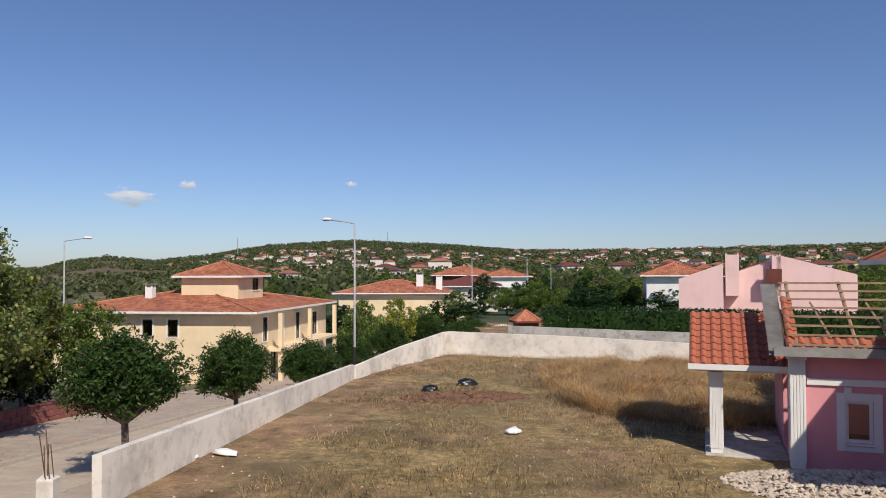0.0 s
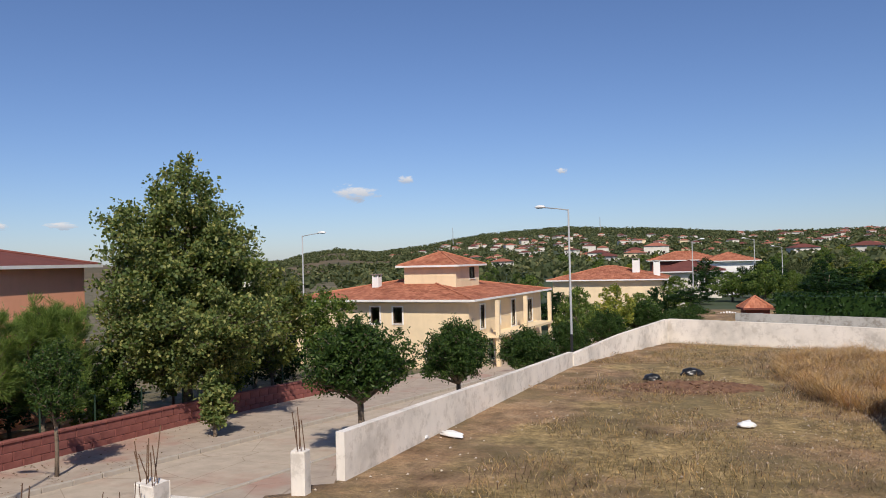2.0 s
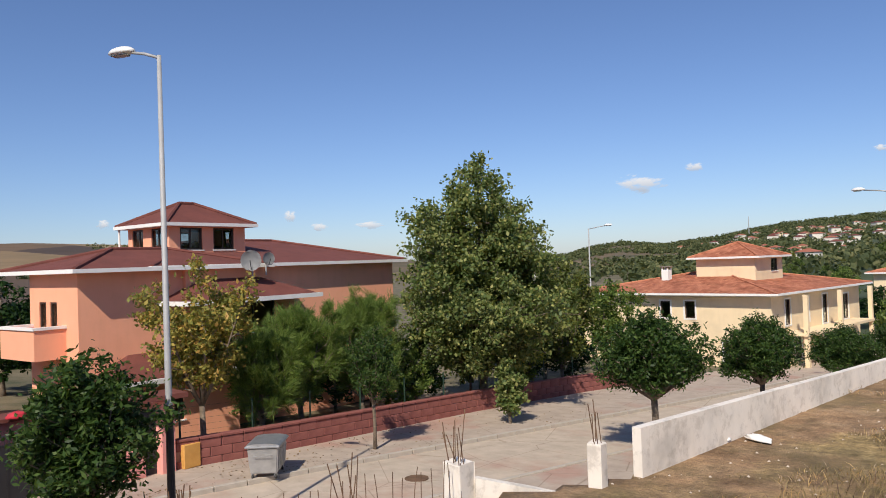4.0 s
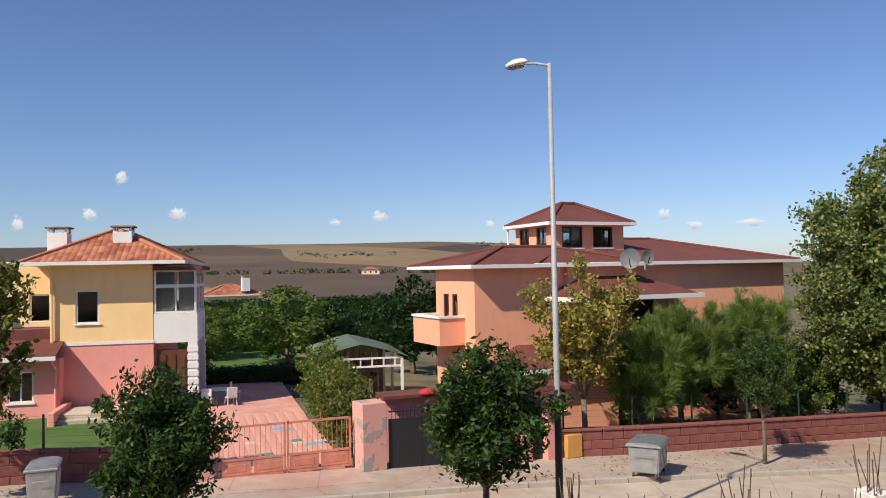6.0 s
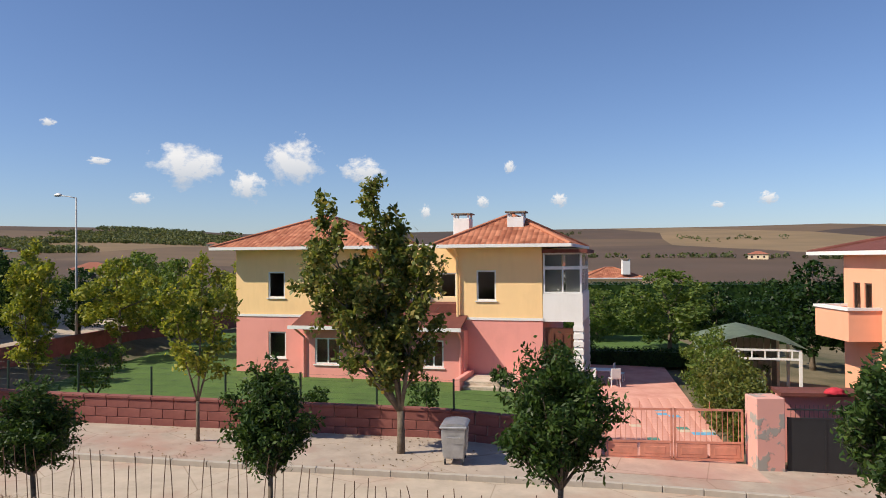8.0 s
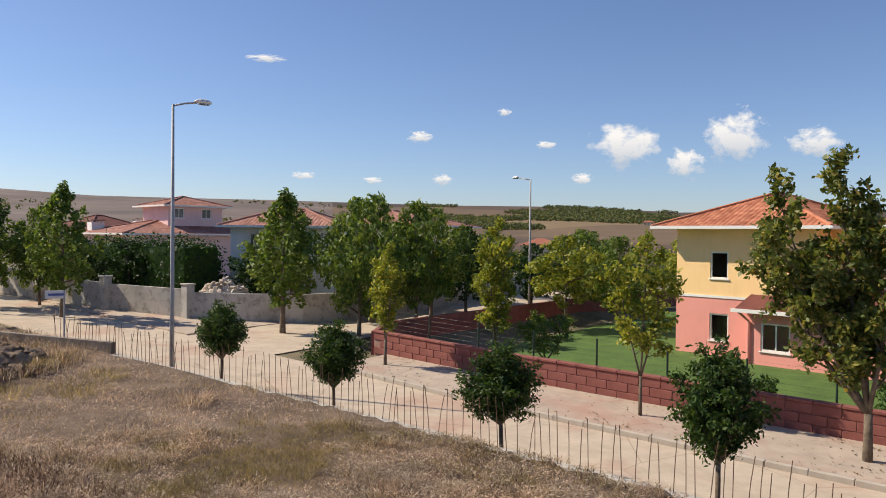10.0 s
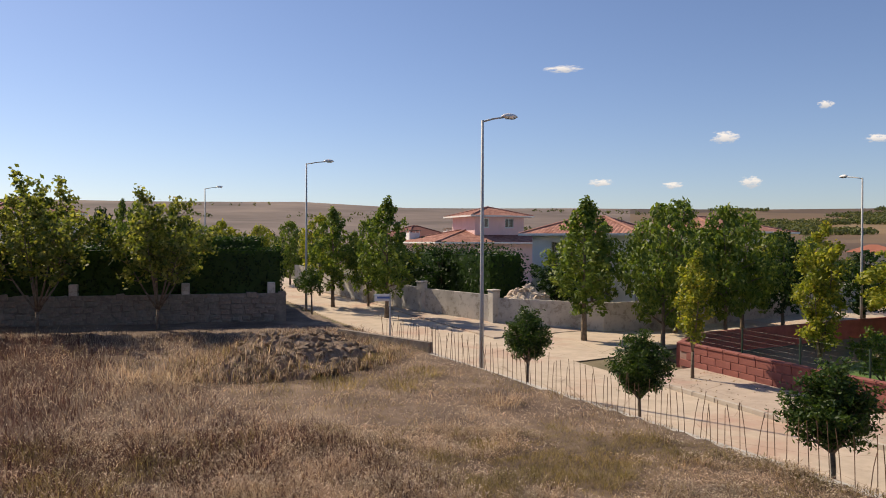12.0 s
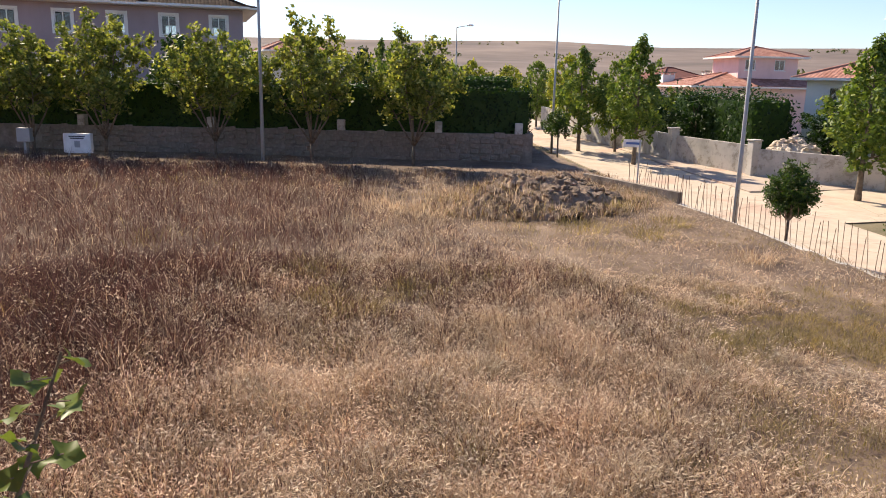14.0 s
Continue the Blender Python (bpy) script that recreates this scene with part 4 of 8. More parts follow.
def cream_villa():
    h = thing("cream_villa", pose(-13.9, 54.6, -3.7, 0, 0, -9), "pale cream two-storey villa with terracotta hip roof and roof lantern", "house")
    ze = 5.35
    storey(h, -15.6, 0.0, 0.0, 17.5, -0.6, ze, M_CREAM, {"s": [(7.2, 8.0, 3.5, 4.75), (9.2, 10.0, 3.5, 4.75), (12.1, 13.1, 0.2, 1.9)], "e": [(2.0, 2.9, 3.0, 4.8), (5.5, 6.3, 3.0, 4.8), (9.0, 10.0, 2.6, 4.8), (12.5, 14.6, 2.6, 4.6, 2), (3.5, 4.7, 0.4, 2.1, 2), (9.0, 11.0, 0.2, 2.2, 2)]}, M_FRAME_D, surround=0.12)
    band(h, -15.6, 0.0, 0.0, 17.5, ze - 0.25, ze - 0.02, M_WHITE)
    hip_roof(h, -15.6, 0.0, 0.0, 17.5, ze, 1.55, M_TILE, 0.8)
    storey(h, -8.0, -3.2, 5.0, 10.0, ze, 7.9, M_CREAM, {"e": [(2.6, 3.8, 6.7, 7.7, 2)]}, M_FRAME_D)
    hip_roof(h, -8.0, -3.2, 5.0, 10.0, 7.9, 1.15, M_TILE, 0.5)
    chimney(h, -10.1, 4.0, ze + 0.3, 7.3, 0.6)
    bm = bmesh.new()
    box(bm, 0.0, 1.6, 2.0, 16.0, 2.3, 2.5)
    part("balcony", bm, M_CREAM, h)
    for y in (2.2, 8.8, 15.6):
        bm = bmesh.new()
        box(bm, 1.25, 1.55, y, y + 0.3, -0.6, ze - 0.2)
        part("column", bm, M_CREAM, h)
    return h


cream_villa()


def plain_villa(name, m, w, d, ze, rise, wall, roof, label, lantern=None, chimneys=(), frame=None, over=0.7, fascia=None, surround=None, rows=((0.8, 2.1), (3.7, 5.0))):
    h = thing(name, m, label, "house")
    holes = {}
    for s, L in (("s", w), ("n", w), ("e", d - 0.5), ("w", d - 0.5)):
        k = max(2, int(L / 3.2))
        hs = []
        for i in range(k):
            u = L * (i + 0.5) / k
            for z in rows:
                if z[1] < ze - 0.3:
                    hs.append((u - 0.55, u + 0.55, z[0], z[1], 2))
        holes[s] = hs
    storey(h, -w / 2, w / 2, -d / 2, d / 2, -0.8, ze, wall, holes, frame, surround=surround)
    hip_roof(h, -w / 2, w / 2, -d / 2, d / 2, ze, rise, roof, over, fascia)
    if lantern:
        lx, ly, lw, lz, lr = lantern
        storey(h, lx - lw / 2, lx + lw / 2, ly - lw / 2, ly + lw / 2, ze, lz, wall, {s: [(0.6, 1.6, lz - 1.2, lz - 0.25, 2), (lw - 2.2, lw - 1.2, lz - 1.2, lz - 0.25, 2)] for s in "sn"}, frame)
        hip_roof(h, lx - lw / 2, lx + lw / 2, ly - lw / 2, ly + lw / 2, lz, lr, roof, over, fascia)
    for c in chimneys:
        chimney(h, *c)
    return h


def at(az, d, z, rz=0.0):
    p = polar(az, d)
    return pose(p.x, p.y, z, 0, 0, rz)


plain_villa("cream_house", at(3.6, 103, -3.6, -2), 13.5, 12, 5.3, 1.6, M_CREAM, M_TILE, "cream house with terracotta hip roof and white chimneys", chimneys=((3.5, -3, 5.6, 7.9, 0.9), (6.0, -2, 5.6, 7.6, 0.8)))
plain_villa("brown_roof_house", at(-1.9, 118, -3.4, -4), 9.0, 10, 5.6, 1.5, M_OFFWHITE, M_SHINGLE, "pale house with brown roof among trees")
plain_villa("lantern_house", at(-1.6, 150, -4.0, 3), 12, 9, 7.6, 1.6, M_SHINGLE, M_TILE, "red-brown house with a terracotta roof")
plain_villa("white_house", at(-4.6, 140, -3.0, 3), 7.5, 9, 6.4, 1.4, M_WHITE, M_TILE, "small white house with terracotta roof")
plain_villa("hill_house", at(-17.0, 95, -1.0, -12), 7.0, 8, 4.9, 1.5, M_WHITE, M_TILE, "white house with terracotta roof behind the hedge")
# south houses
plain_villa("corner_villa", at(136.6, 55, -0.3, 28), 5.2, 7, 5.5, 1.2, M_WHITE, M_TILE_SHEEN, "white villa with terracotta roof on the corner plot")
plain_villa("lantern_villa", at(145.0, 80, -0.3, -10), 13, 11, 4.9, 1.4, M_PALEPINK, M_TILE_SHEEN, "pale pink villa with terracotta roofs and a roof lantern", lantern=(-1.2, 0.0, 5.6, 7.6, 1.0), chimneys=((1.5, -4.0, 4.6, 6.4, 0.9), (5.5, -4.5, 4.6, 6.2, 1.2)))
plain_villa("orange_tile_villa", at(128.8, 80, -0.6, 10), 14, 11, 6.3, 1.5, M_OFFWHITE, M_TILE_SHEEN, "villa with bright terracotta roof behind trees")
plain_villa("red_roof_villa", at(149.6, 105, 0.0, 10), 11, 10, 4.6, 2.2, M_MAUVE, M_SHINGLE, "low house with dark red roof down the street")
grey = plain_villa("grey_villa", at(187.6, 69, 1.2, 4), 17.8, 12, 8.4, 1.6, M_MAUVE, M_TILE_DARK, "mauve-grey villa with dark tiled hip roof and wide white eaves", chimneys=((-7.2, 2.0, 8.6, 10.3, 0.6),), frame=M_FRAME_W, over=1.1, surround=0.18, rows=((3.0, 4.4), (6.3, 7.7)))
for x0, x1 in ((-8.2, -2.6), (1.4, 7.0)):
    hip_roof(grey, x0, x1, 0.5, 6.15, 8.44, 1.75, M_TILE_DARK, 1.1)
plain_villa("tile_roof_villa", at(176.2, 92, 1.2, 8), 8, 10, 6.2, 1.9, M_OFFWHITE, M_TILE_SHEEN, "villa with terracotta roof behind the hedge")
plain_villa("valley_house", at(81.0, 96, -2.3, 0), 5, 6, 4.5, 1.2, M_CREAM, M_TILE, "cream house with terracotta roof in the valley", chimneys=((2.6, 1.5, 4.9, 6.8, 0.9),))


# pale pink house behind the boundary wall: mono-pitch gables and chimney stacks
def pale_pink_house():
    h = thing("pale_pink_house", at(-22.6, 57, -0.3, -20), "pale pink house with stepped sloping gables and tall chimney", "house")
    for x0, x1, y0, za, zb in ((-5.3, -2.3, 0.0, 4.2, 5.3), (-2.3, 0.8, 1.2, 4.3, 5.5), (1.2, 6.2, 0.6, 5.9, 4.5)):
        bm = bmesh.new()
        vs = [bm.verts.new(p) for p in ((x0, y0, -0.8), (x1, y0, -0.8), (x1, y0, zb), (x0, y0, za), (x0, y0 + 8, -0.8), (x1, y0 + 8, -0.8), (x1, y0 + 8, zb), (x0, y0 + 8, za))]
        for f in ((0, 1, 2, 3), (5, 4, 7, 6), (1, 5, 6, 2), (4, 0, 3, 7), (3, 2, 6, 7)):
            bm.faces.new([vs[i] for i in f])
        part("wall", bm, M_PALEPINK, h)
        bm = bmesh.new()
        vs = [bm.verts.new(p) for p in ((x0 + 0.1, y0 + 0.3, za - 0.02), (x1 - 0.1, y0 + 0.3, zb - 0.02), (x1 - 0.1, y0 + 8.1, zb + 0.02), (x0 + 0.1, y0 + 8.1, za + 0.02))]
        f = bm.faces.new(vs)
        bmesh.ops.solidify(bm, geom=[f], thickness=-0.1)
        part("roof", bm, M_TILE, h)
    chimney(h, -1.7, 0.7, 3.0, 6.2, 0.9, M_PALEPINK)
    chimney(h, 1.2, 0.9, 3.0, 6.1, 0.6, M_PALEPINK)
    # Solid red-brown block set before the walls; no opening is cut.
    bm = bmesh.new()
    box(bm, 0.5, 1.5, 0.1, 0.6, 3.9, 4.9)
    part("recess", bm, M_SHINGLE, h)
    return h


pale_pink_house()

# ---------- plants ----------
def leaf_quads(P, N, size, aspect=0.55, droop=0.25):
    """Diamond leaves at the points P, facing N."""
    n = len(P)
    N = N / (np.linalg.norm(N, axis=1, keepdims=True) + 1e-9)
    A = np.cross(N, rng.normal(size=(n, 3)))
    A /= np.linalg.norm(A, axis=1, keepdims=True) + 1e-9
    A[:, 2] -= droop
    B = np.cross(N, A)
    B /= np.linalg.norm(B, axis=1, keepdims=True) + 1e-9
    s = (size * rng.uniform(0.6, 1.25, n))[:, None]
    V = np.stack([P - A * s * 0.5, P + B * s * aspect * 0.5 + A * s * 0.05, P + A * s * 0.5, P - B * s * aspect * 0.5 + A * s * 0.05], 1)
    return V


def blob_points(blobs, n, shell=0.5):
    """Points in the outer part of ellipsoids (centre, radii)."""
    C = np.array([b[0] for b in blobs], float)
    Rr = np.array([b[1] for b in blobs], float)
    w = (Rr[:, 0] * Rr[:, 1] * Rr[:, 2]) ** (2 / 3)
    k = rng.choice(len(blobs), n, p=w / w.sum())
    D = rng.normal(size=(n, 3))
    D /= np.linalg.norm(D, axis=1, keepdims=True)
    q = rng.uniform(shell ** 3, 1, n) ** (1 / 3) * (1 + rng.normal(0, 0.06, n))
    return C[k] + D * Rr[k] * q[:, None], D + rng.normal(0, 0.6, (n, 3))


PROFILE = {
    "round": [(0, 0.45), (0.15, 0.85), (0.45, 1.0), (0.75, 0.8), (1, 0.25)],
    "tall": [(0, 0.35), (0.25, 0.9), (0.5, 1.0), (0.75, 0.62), (1, 0.1)],
    "open": [(0, 0.5), (0.3, 0.95), (0.6, 1.0), (0.85, 0.65), (1, 0.2)],
}


def make_tree(name, label, height, bottom, width, shape, leaf, n, size, group="", clumps=26, blob=0.30, trunk_r=0.09, aspect=0.55, category="tree", shell=0.45):
    """A tree at the origin: tapered trunk, limbs to each clump, and a crown of single leaves."""
    t = thing(name, Matrix(), label, category, group)
    blobs, limbs = [], []
    h = height - bottom
    for i in range(clumps):
        u = ((i + 0.5) / clumps) ** 0.9
        r = lerp_table(u, PROFILE[shape]) * width / 2
        a = i * 2.39996 + rng.uniform(-0.4, 0.4)
        br = max(blob * r * rng.uniform(0.8, 1.25), width * 0.07)
        rad = max(r - br * 0.75, 0) * (1.0 if i % 3 else 0.45) * rng.uniform(0.72, 1.14)
        c = Vector((rad * math.cos(a), rad * math.sin(a), bottom + br * 0.5 + u * (h - br * 1.2)))
        blobs.append((c, (br, br, br * (0.8 if shape != "tall" else 1.25))))
        limbs.append(c)
    bm = bmesh.new()
    top = bottom + h * (0.72 if shape == "tall" else 0.45)
    tube(bm, [(0, 0, -0.25), (0.02, 0.01, bottom * 0.5), (0.03, 0, bottom), (0, 0, top)], [trunk_r * 1.25, trunk_r, trunk_r * 0.85, trunk_r * 0.3], 8)
    for c in limbs[::max(2, len(limbs) // 13)]:
        z = max(bottom * 0.85, min(c.z - 0.35 * math.hypot(c.x, c.y) - 0.1, top))
        s = Vector((0.02, 0.0, z))
        mid = s.lerp(c, 0.5) + Vector((0, 0, 0.08 * h * rng.uniform(-0.5, 0.6)))
        if size < 0.4:
            tube(bm, [s, mid, c], [trunk_r * 0.42, trunk_r * 0.28, trunk_r * 0.1], 5)
    smooth(part("trunk", bm, M_BARK, t))
    P, N = blob_points(blobs, n, shell)
    P += np.array([noise.noise_vector(Vector(q) * 1.7) for q in P]) * width * 0.035
    P[:, 2] = np.maximum(P[:, 2], bottom * 0.75)
    N[:, 2] += 0.35
    me = quads_mesh("crown", leaf_quads(P, N, size, aspect), [leaf])
    c = new("crown", me)
    c.parent = t
    return t


def grow(name, label, leaders, fork, limbs, reach, leaf, n, size, group="", up=0.7, trunk_r=0.09, aspect=0.55, fluff=0.13, twigs=5, start=0.15, category="tree", seed=1, needle=False, limb_parts=True, m=None):
    """A branched tree: stems (dx, dy, height) from one fork, limbs along them, twigs on the limbs, leaves along the twigs."""
    g = np.random.default_rng(seed)
    t = thing(name, m or Matrix(), label, category, group)
    top = max(q[2] for q in leaders)
    A, B = [], []
    wood, rest = bmesh.new(), bmesh.new()
    tube(wood, [(0, 0, -0.25), (0.02, 0.01, fork * 0.5), (0, 0, fork)], [trunk_r * 1.25, trunk_r, trunk_r * 0.92], 8)
    for i, (dx, dy, h) in enumerate(leaders):
        base, tip = Vector((0, 0, fork - 0.05)), Vector((dx, dy, h))
        mid = base.lerp(tip, 0.5) + Vector((dx, dy, 0)) * 0.16

        def along(q):
            return base.lerp(mid, q).lerp(mid.lerp(tip, q), q)
        r0 = trunk_r * (0.9 if len(leaders) == 1 else 0.62)
        stem = bmesh.new() if limb_parts else rest
        tube(stem, [along(q) for q in (0, 0.25, 0.5, 0.75, 1)], [r0, r0 * 0.8, r0 * 0.55, r0 * 0.33, r0 * 0.1], 7)
        if limb_parts:
            smooth(part("stem", stem, M_BARK, t))
        A.append(along(0.72))
        B.append(tip)
        for k in range(limbs):
            q = start + (1 - start) * (k + 0.5) / limbs
            p = along(q)
            u = (p.z - fork) / (top - fork)
            L = lerp_table(u, reach) * g.uniform(0.62, 1.18)
            a = k * 2.39996 + i * 1.3 + g.uniform(-0.4, 0.4)
            d = Vector((math.cos(a), math.sin(a), up * g.uniform(0.5, 1.5) + 0.7 * up * u)).normalized()
            e = p + d * L
            bend = p.lerp(e, 0.5) - Vector((0, 0, 0.07 * L))
            r = trunk_r * 0.34 * (1 - 0.6 * u)
            bm = bmesh.new() if limb_parts else rest
            tube(bm, [p, bend, e], [r, r * 0.7, r * 0.2], 5)
            A.append(bend)
            B.append(e)
            for _ in range(twigs):
                f = p.lerp(e, g.uniform(0.3, 1.0))
                dd = (d + Vector(g.normal(0, 0.65, 3))).normalized()
                e2 = f + dd * L * g.uniform(0.22, 0.48)
                tube(bm, [f, e2], [r * 0.3, r * 0.12], 3)
                A.append(f)
                B.append(e2)
            if limb_parts:
                part("limb", bm, M_BARK, t)
    smooth(part("trunk", wood, M_BARK, t))
    if limb_parts:
        rest.free()
    else:
        part("branchwork", rest, M_BARK, t)
    A, B = np.array(A), np.array(B)
    w = np.linalg.norm(B - A, axis=1)
    k = g.choice(len(A), n, p=w / w.sum())
    P = A[k] + (B - A)[k] * (g.uniform(0.05, 1.05, n) ** 0.75)[:, None] + g.normal(0, fluff, (n, 3))
    if needle:
        D = (B - A)[k] / w[k][:, None] + g.normal(0, 0.42, (n, 3)) + [0, 0, 0.25]
        D /= np.linalg.norm(D, axis=1, keepdims=True)
        S = np.cross(D, g.normal(size=(n, 3)))
        S /= np.linalg.norm(S, axis=1, keepdims=True)
        L = size * g.uniform(0.7, 1.2, n)[:, None]
        V = np.stack([P, P + D * L * 0.4 + S * L * aspect * 0.5, P + D * L, P + D * L * 0.4 - S * L * aspect * 0.5], 1)
    else:
        V = leaf_quads(P, g.normal(0, 0.7, (n, 3)) + [0, 0, 0.55], size, aspect)
    c = new("crown", quads_mesh("crown", V, [leaf]))
    c.parent = t
    return t


def crown_stems(g, count, radius, h, low):
    """Stems that fan out over a rounded crown."""
    out = []
    for i in range(count):
        r = radius * math.sqrt((i + 0.3) / count)
        a = i * 2.39996 + g.uniform(-0.3, 0.3)
        out.append((r * math.cos(a), r * math.sin(a), h - (h - low) * (r / radius) ** 2 * g.uniform(0.7, 1.1)))
    return out


def put(proto, x, y, z, rz=0.0, s=1.0, sz=None, label=None):
    m = Matrix.Translation((x, y, z)) @ Matrix.Rotation(radians(rz), 4, "Z") @ Matrix.Diagonal((s, s, sz or s, 1))
    ob = copy_thing(proto, m)
    if label:
        ob["label"] = label
    return ob


def drop_proto(t):
    for o in (*t.children_recursive, t):
        bpy.data.objects.remove(o)


def near_row():
    """Clipped round evergreens on both ends of the near footway."""
    g = "round evergreens along the footway"
    a = grow("round_street_tree", "small clipped round evergreen street tree with glossy dark leaves", crown_stems(np.random.default_rng(51), 13, 0.86, 3.75, 1.95), 1.45, 9, [(0, 0.42), (0.5, 0.5), (1, 0.25)], L_DARK, 11500, 0.125, g, 0.55, 0.055, 0.42, 0.085, 4, 0.2, seed=61, limb_parts=False)
    b = grow("round_street_tree", "small clipped round evergreen street tree with glossy dark leaves", crown_stems(np.random.default_rng(52), 17, 1.02, 4.25, 2.0), 1.5, 10, [(0, 0.5), (0.5, 0.56), (1, 0.28)], L_DARK, 16500, 0.135, g, 0.6, 0.06, 0.42, 0.09, 4, 0.2, seed=62, limb_parts=False)
    for k, (x, y, z, top, w, p) in enumerate(((-16.0, -20.3, -0.52, 2.54, 1.82, a), (-15.5, -15.0, -0.71, 2.34, 1.75, a), (-15.3, -9.6, -0.9, 2.3, 2.05, a), (-15.1, -4.7, -1.07, 2.74, 1.95, a), (-14.9, 0.9, -1.26, 3.1, 2.4, b), (-14.2, 7.0, -1.48, 3.25, 2.95, b))):
        h, pw = (3.9, 2.2) if p is a else (4.4, 2.6)
        put(p, x, y, z + 0.1, 57 * k, 1.06 * w / pw, (top - z - 0.1) / h)
    c = grow("round_wall_tree", "dark round evergreen tree behind the lot wall", crown_stems(np.random.default_rng(53), 23, 1.35, 4.35, 2.35), 1.75, 10, [(0, 0.62), (0.5, 0.66), (1, 0.3)], L_DARK, 27000, 0.135, "evergreens behind the lot wall", 0.5, 0.10, 0.45, 0.11, 4, 0.32, seed=63, limb_parts=False)
    for k, (x, y, z, top, w) in enumerate(((-10.4, 24.8, -2.2, 2.8, 3.75), (-8.8, 32.2, -2.55, 2.12, 3.2), (-7.2, 40.2, -2.9, 0.99, 3.1), (-5.8, 47.4, -3.2, 0.68, 2.9), (-4.0, 56.8, -3.6, 0.74, 3.4), (-1.5, 68.4, -3.8, 0.75, 4.2), (1.5, 64.0, -3.8, 0.3, 4.0), (2.6, 72.0, -3.8, 0.2, 4.0))):
        put(c, x, y, z, 71 * k, 1.1 * w / 3.4, (top - z) / 4.6)
    s = make_tree("corner_tree", "small dark round tree at the street corner", 3.2, 1.6, 1.5, "round", L_DARK, 1800, 0.12, "small trees at the corner", 20, 0.42, 0.05, 0.5)
    put(s, -15.8, -37.8, 0.2)
    put(s, -16.6, -40.6, 0.25, 80, 0.9)
    for p in (a, b, c, s):
        drop_proto(p)


near_row()


def one(x, y, z, *args, **kw):
    t = make_tree(*args, limb_parts=True, **kw)
    t.matrix_world = Matrix.Translation((x, y, z)) @ Matrix.Rotation(rng.uniform(0, 6.28), 4, "Z")
    return t


# far footway, north to south
def stand(x, y, z):
    return Matrix.Translation((x, y, z))


grow("street_maple", "tall two-stemmed street tree with green and yellowing leaves", [(0.3, -0.75, 7.75), (0.0, -2.35, 7.3), (0.4, 0.6, 5.6), (0.5, -1.7, 5.0), (-0.4, -0.3, 6.2), (-0.3, -2.6, 5.2)], 1.25, 15, [(0, 0.9), (0.25, 1.25), (0.55, 1.2), (0.8, 0.8), (1, 0.35)], L_MAPLE, 15500, 0.19, "", 0.9, 0.11, 0.6, 0.1, 5, 0.12, seed=3, m=stand(-22.4, -2.95, -1.05))
grow("street_maple", "thin street tree with yellow-green autumn leaves", [(0.1, 0.2, 5.5), (0.3, -0.7, 4.6), (-0.3, 0.6, 4.3)], 1.2, 9, [(0, 0.6), (0.4, 0.85), (1, 0.35)], L_YEL, 3300, 0.16, "", 0.7, 0.055, 0.6, 0.1, 4, 0.15, seed=4, m=stand(-22.8, -9.1, -0.8))
grow("street_maple", "thin street tree with bright yellow-green leaves", [(0.0, 0.1, 4.6), (0.2, 0.5, 3.9), (-0.1, -0.5, 3.9)], 1.0, 10, [(0, 0.5), (0.4, 0.7), (1, 0.3)], L_YEL, 3600, 0.15, "", 0.9, 0.06, 0.6, 0.09, 4, 0.12, seed=5, m=stand(-23.3, -19.6, -0.45))
grow("garden_maple", "yellow-green tree on the lawn", [(0.0, 0.1, 6.1), (0.2, 0.6, 5.2), (-0.1, -0.7, 5.0), (0.5, 0.0, 4.4)], 0.8, 12, [(0, 0.6), (0.4, 0.85), (1, 0.35)], L_YEL, 6000, 0.17, "", 0.9, 0.08, 0.6, 0.1, 4, 0.12, seed=6, m=stand(-28.6, -17.8, -0.9))
grow("garden_bush_tree", "small dark green tree on the lawn", [(0.9, 0.2, 2.1), (-0.2, 1.0, 2.3), (-0.5, -0.8, 2.4), (0.4, -0.9, 1.9)], 0.5, 8, [(0, 0.4), (0.6, 0.55), (1, 0.3)], L_MID, 2300, 0.15, "", 0.5, 0.06, 0.55, 0.1, 4, 0.2, seed=7, m=stand(-29.7, -15.9, -1.2))
grow("ochre_street_tree", "street tree turning ochre and brown in front of the orange villa", [(0.1, 0.0, 6.5), (1.3, 0.9, 5.7), (-1.1, -1.3, 5.6), (0.5, -1.6, 4.9), (-0.6, 1.5, 5.2), (1.2, -0.6, 4.6), (-1.0, 0.6, 4.4)], 1.8, 11, [(0, 0.9), (0.4, 1.1), (1, 0.45)], L_OCHRE, 9500, 0.17, "", 0.6, 0.10, 0.6, 0.12, 5, 0.15, seed=8, m=stand(-21.9, 14.9, -1.65))
grow("small_street_tree", "small dark green oval street tree with a bare pale trunk", crown_stems(np.random.default_rng(54), 11, 0.85, 4.2, 2.6), 1.55, 9, [(0, 0.42), (0.5, 0.5), (1, 0.25)], L_DARK, 7500, 0.12, "", 0.6, 0.06, 0.45, 0.09, 4, 0.2, seed=9, m=stand(-18.4, 19.4, -1.8), limb_parts=False)
grow("leaning_shrub_tree", "leafy side shoot at the foot of the plane tree", [(-0.2, 0.1, 2.5), (-0.5, 0.4, 2.2), (0.3, 0.2, 1.9)], 0.25, 9, [(0, 0.4), (0.4, 0.5), (1, 0.3)], L_PLANE, 1700, 0.2, "", 0.3, 0.07, 0.7, 0.12, 4, 0.1, seed=10, m=stand(-17.3, 26.4, -2.15))
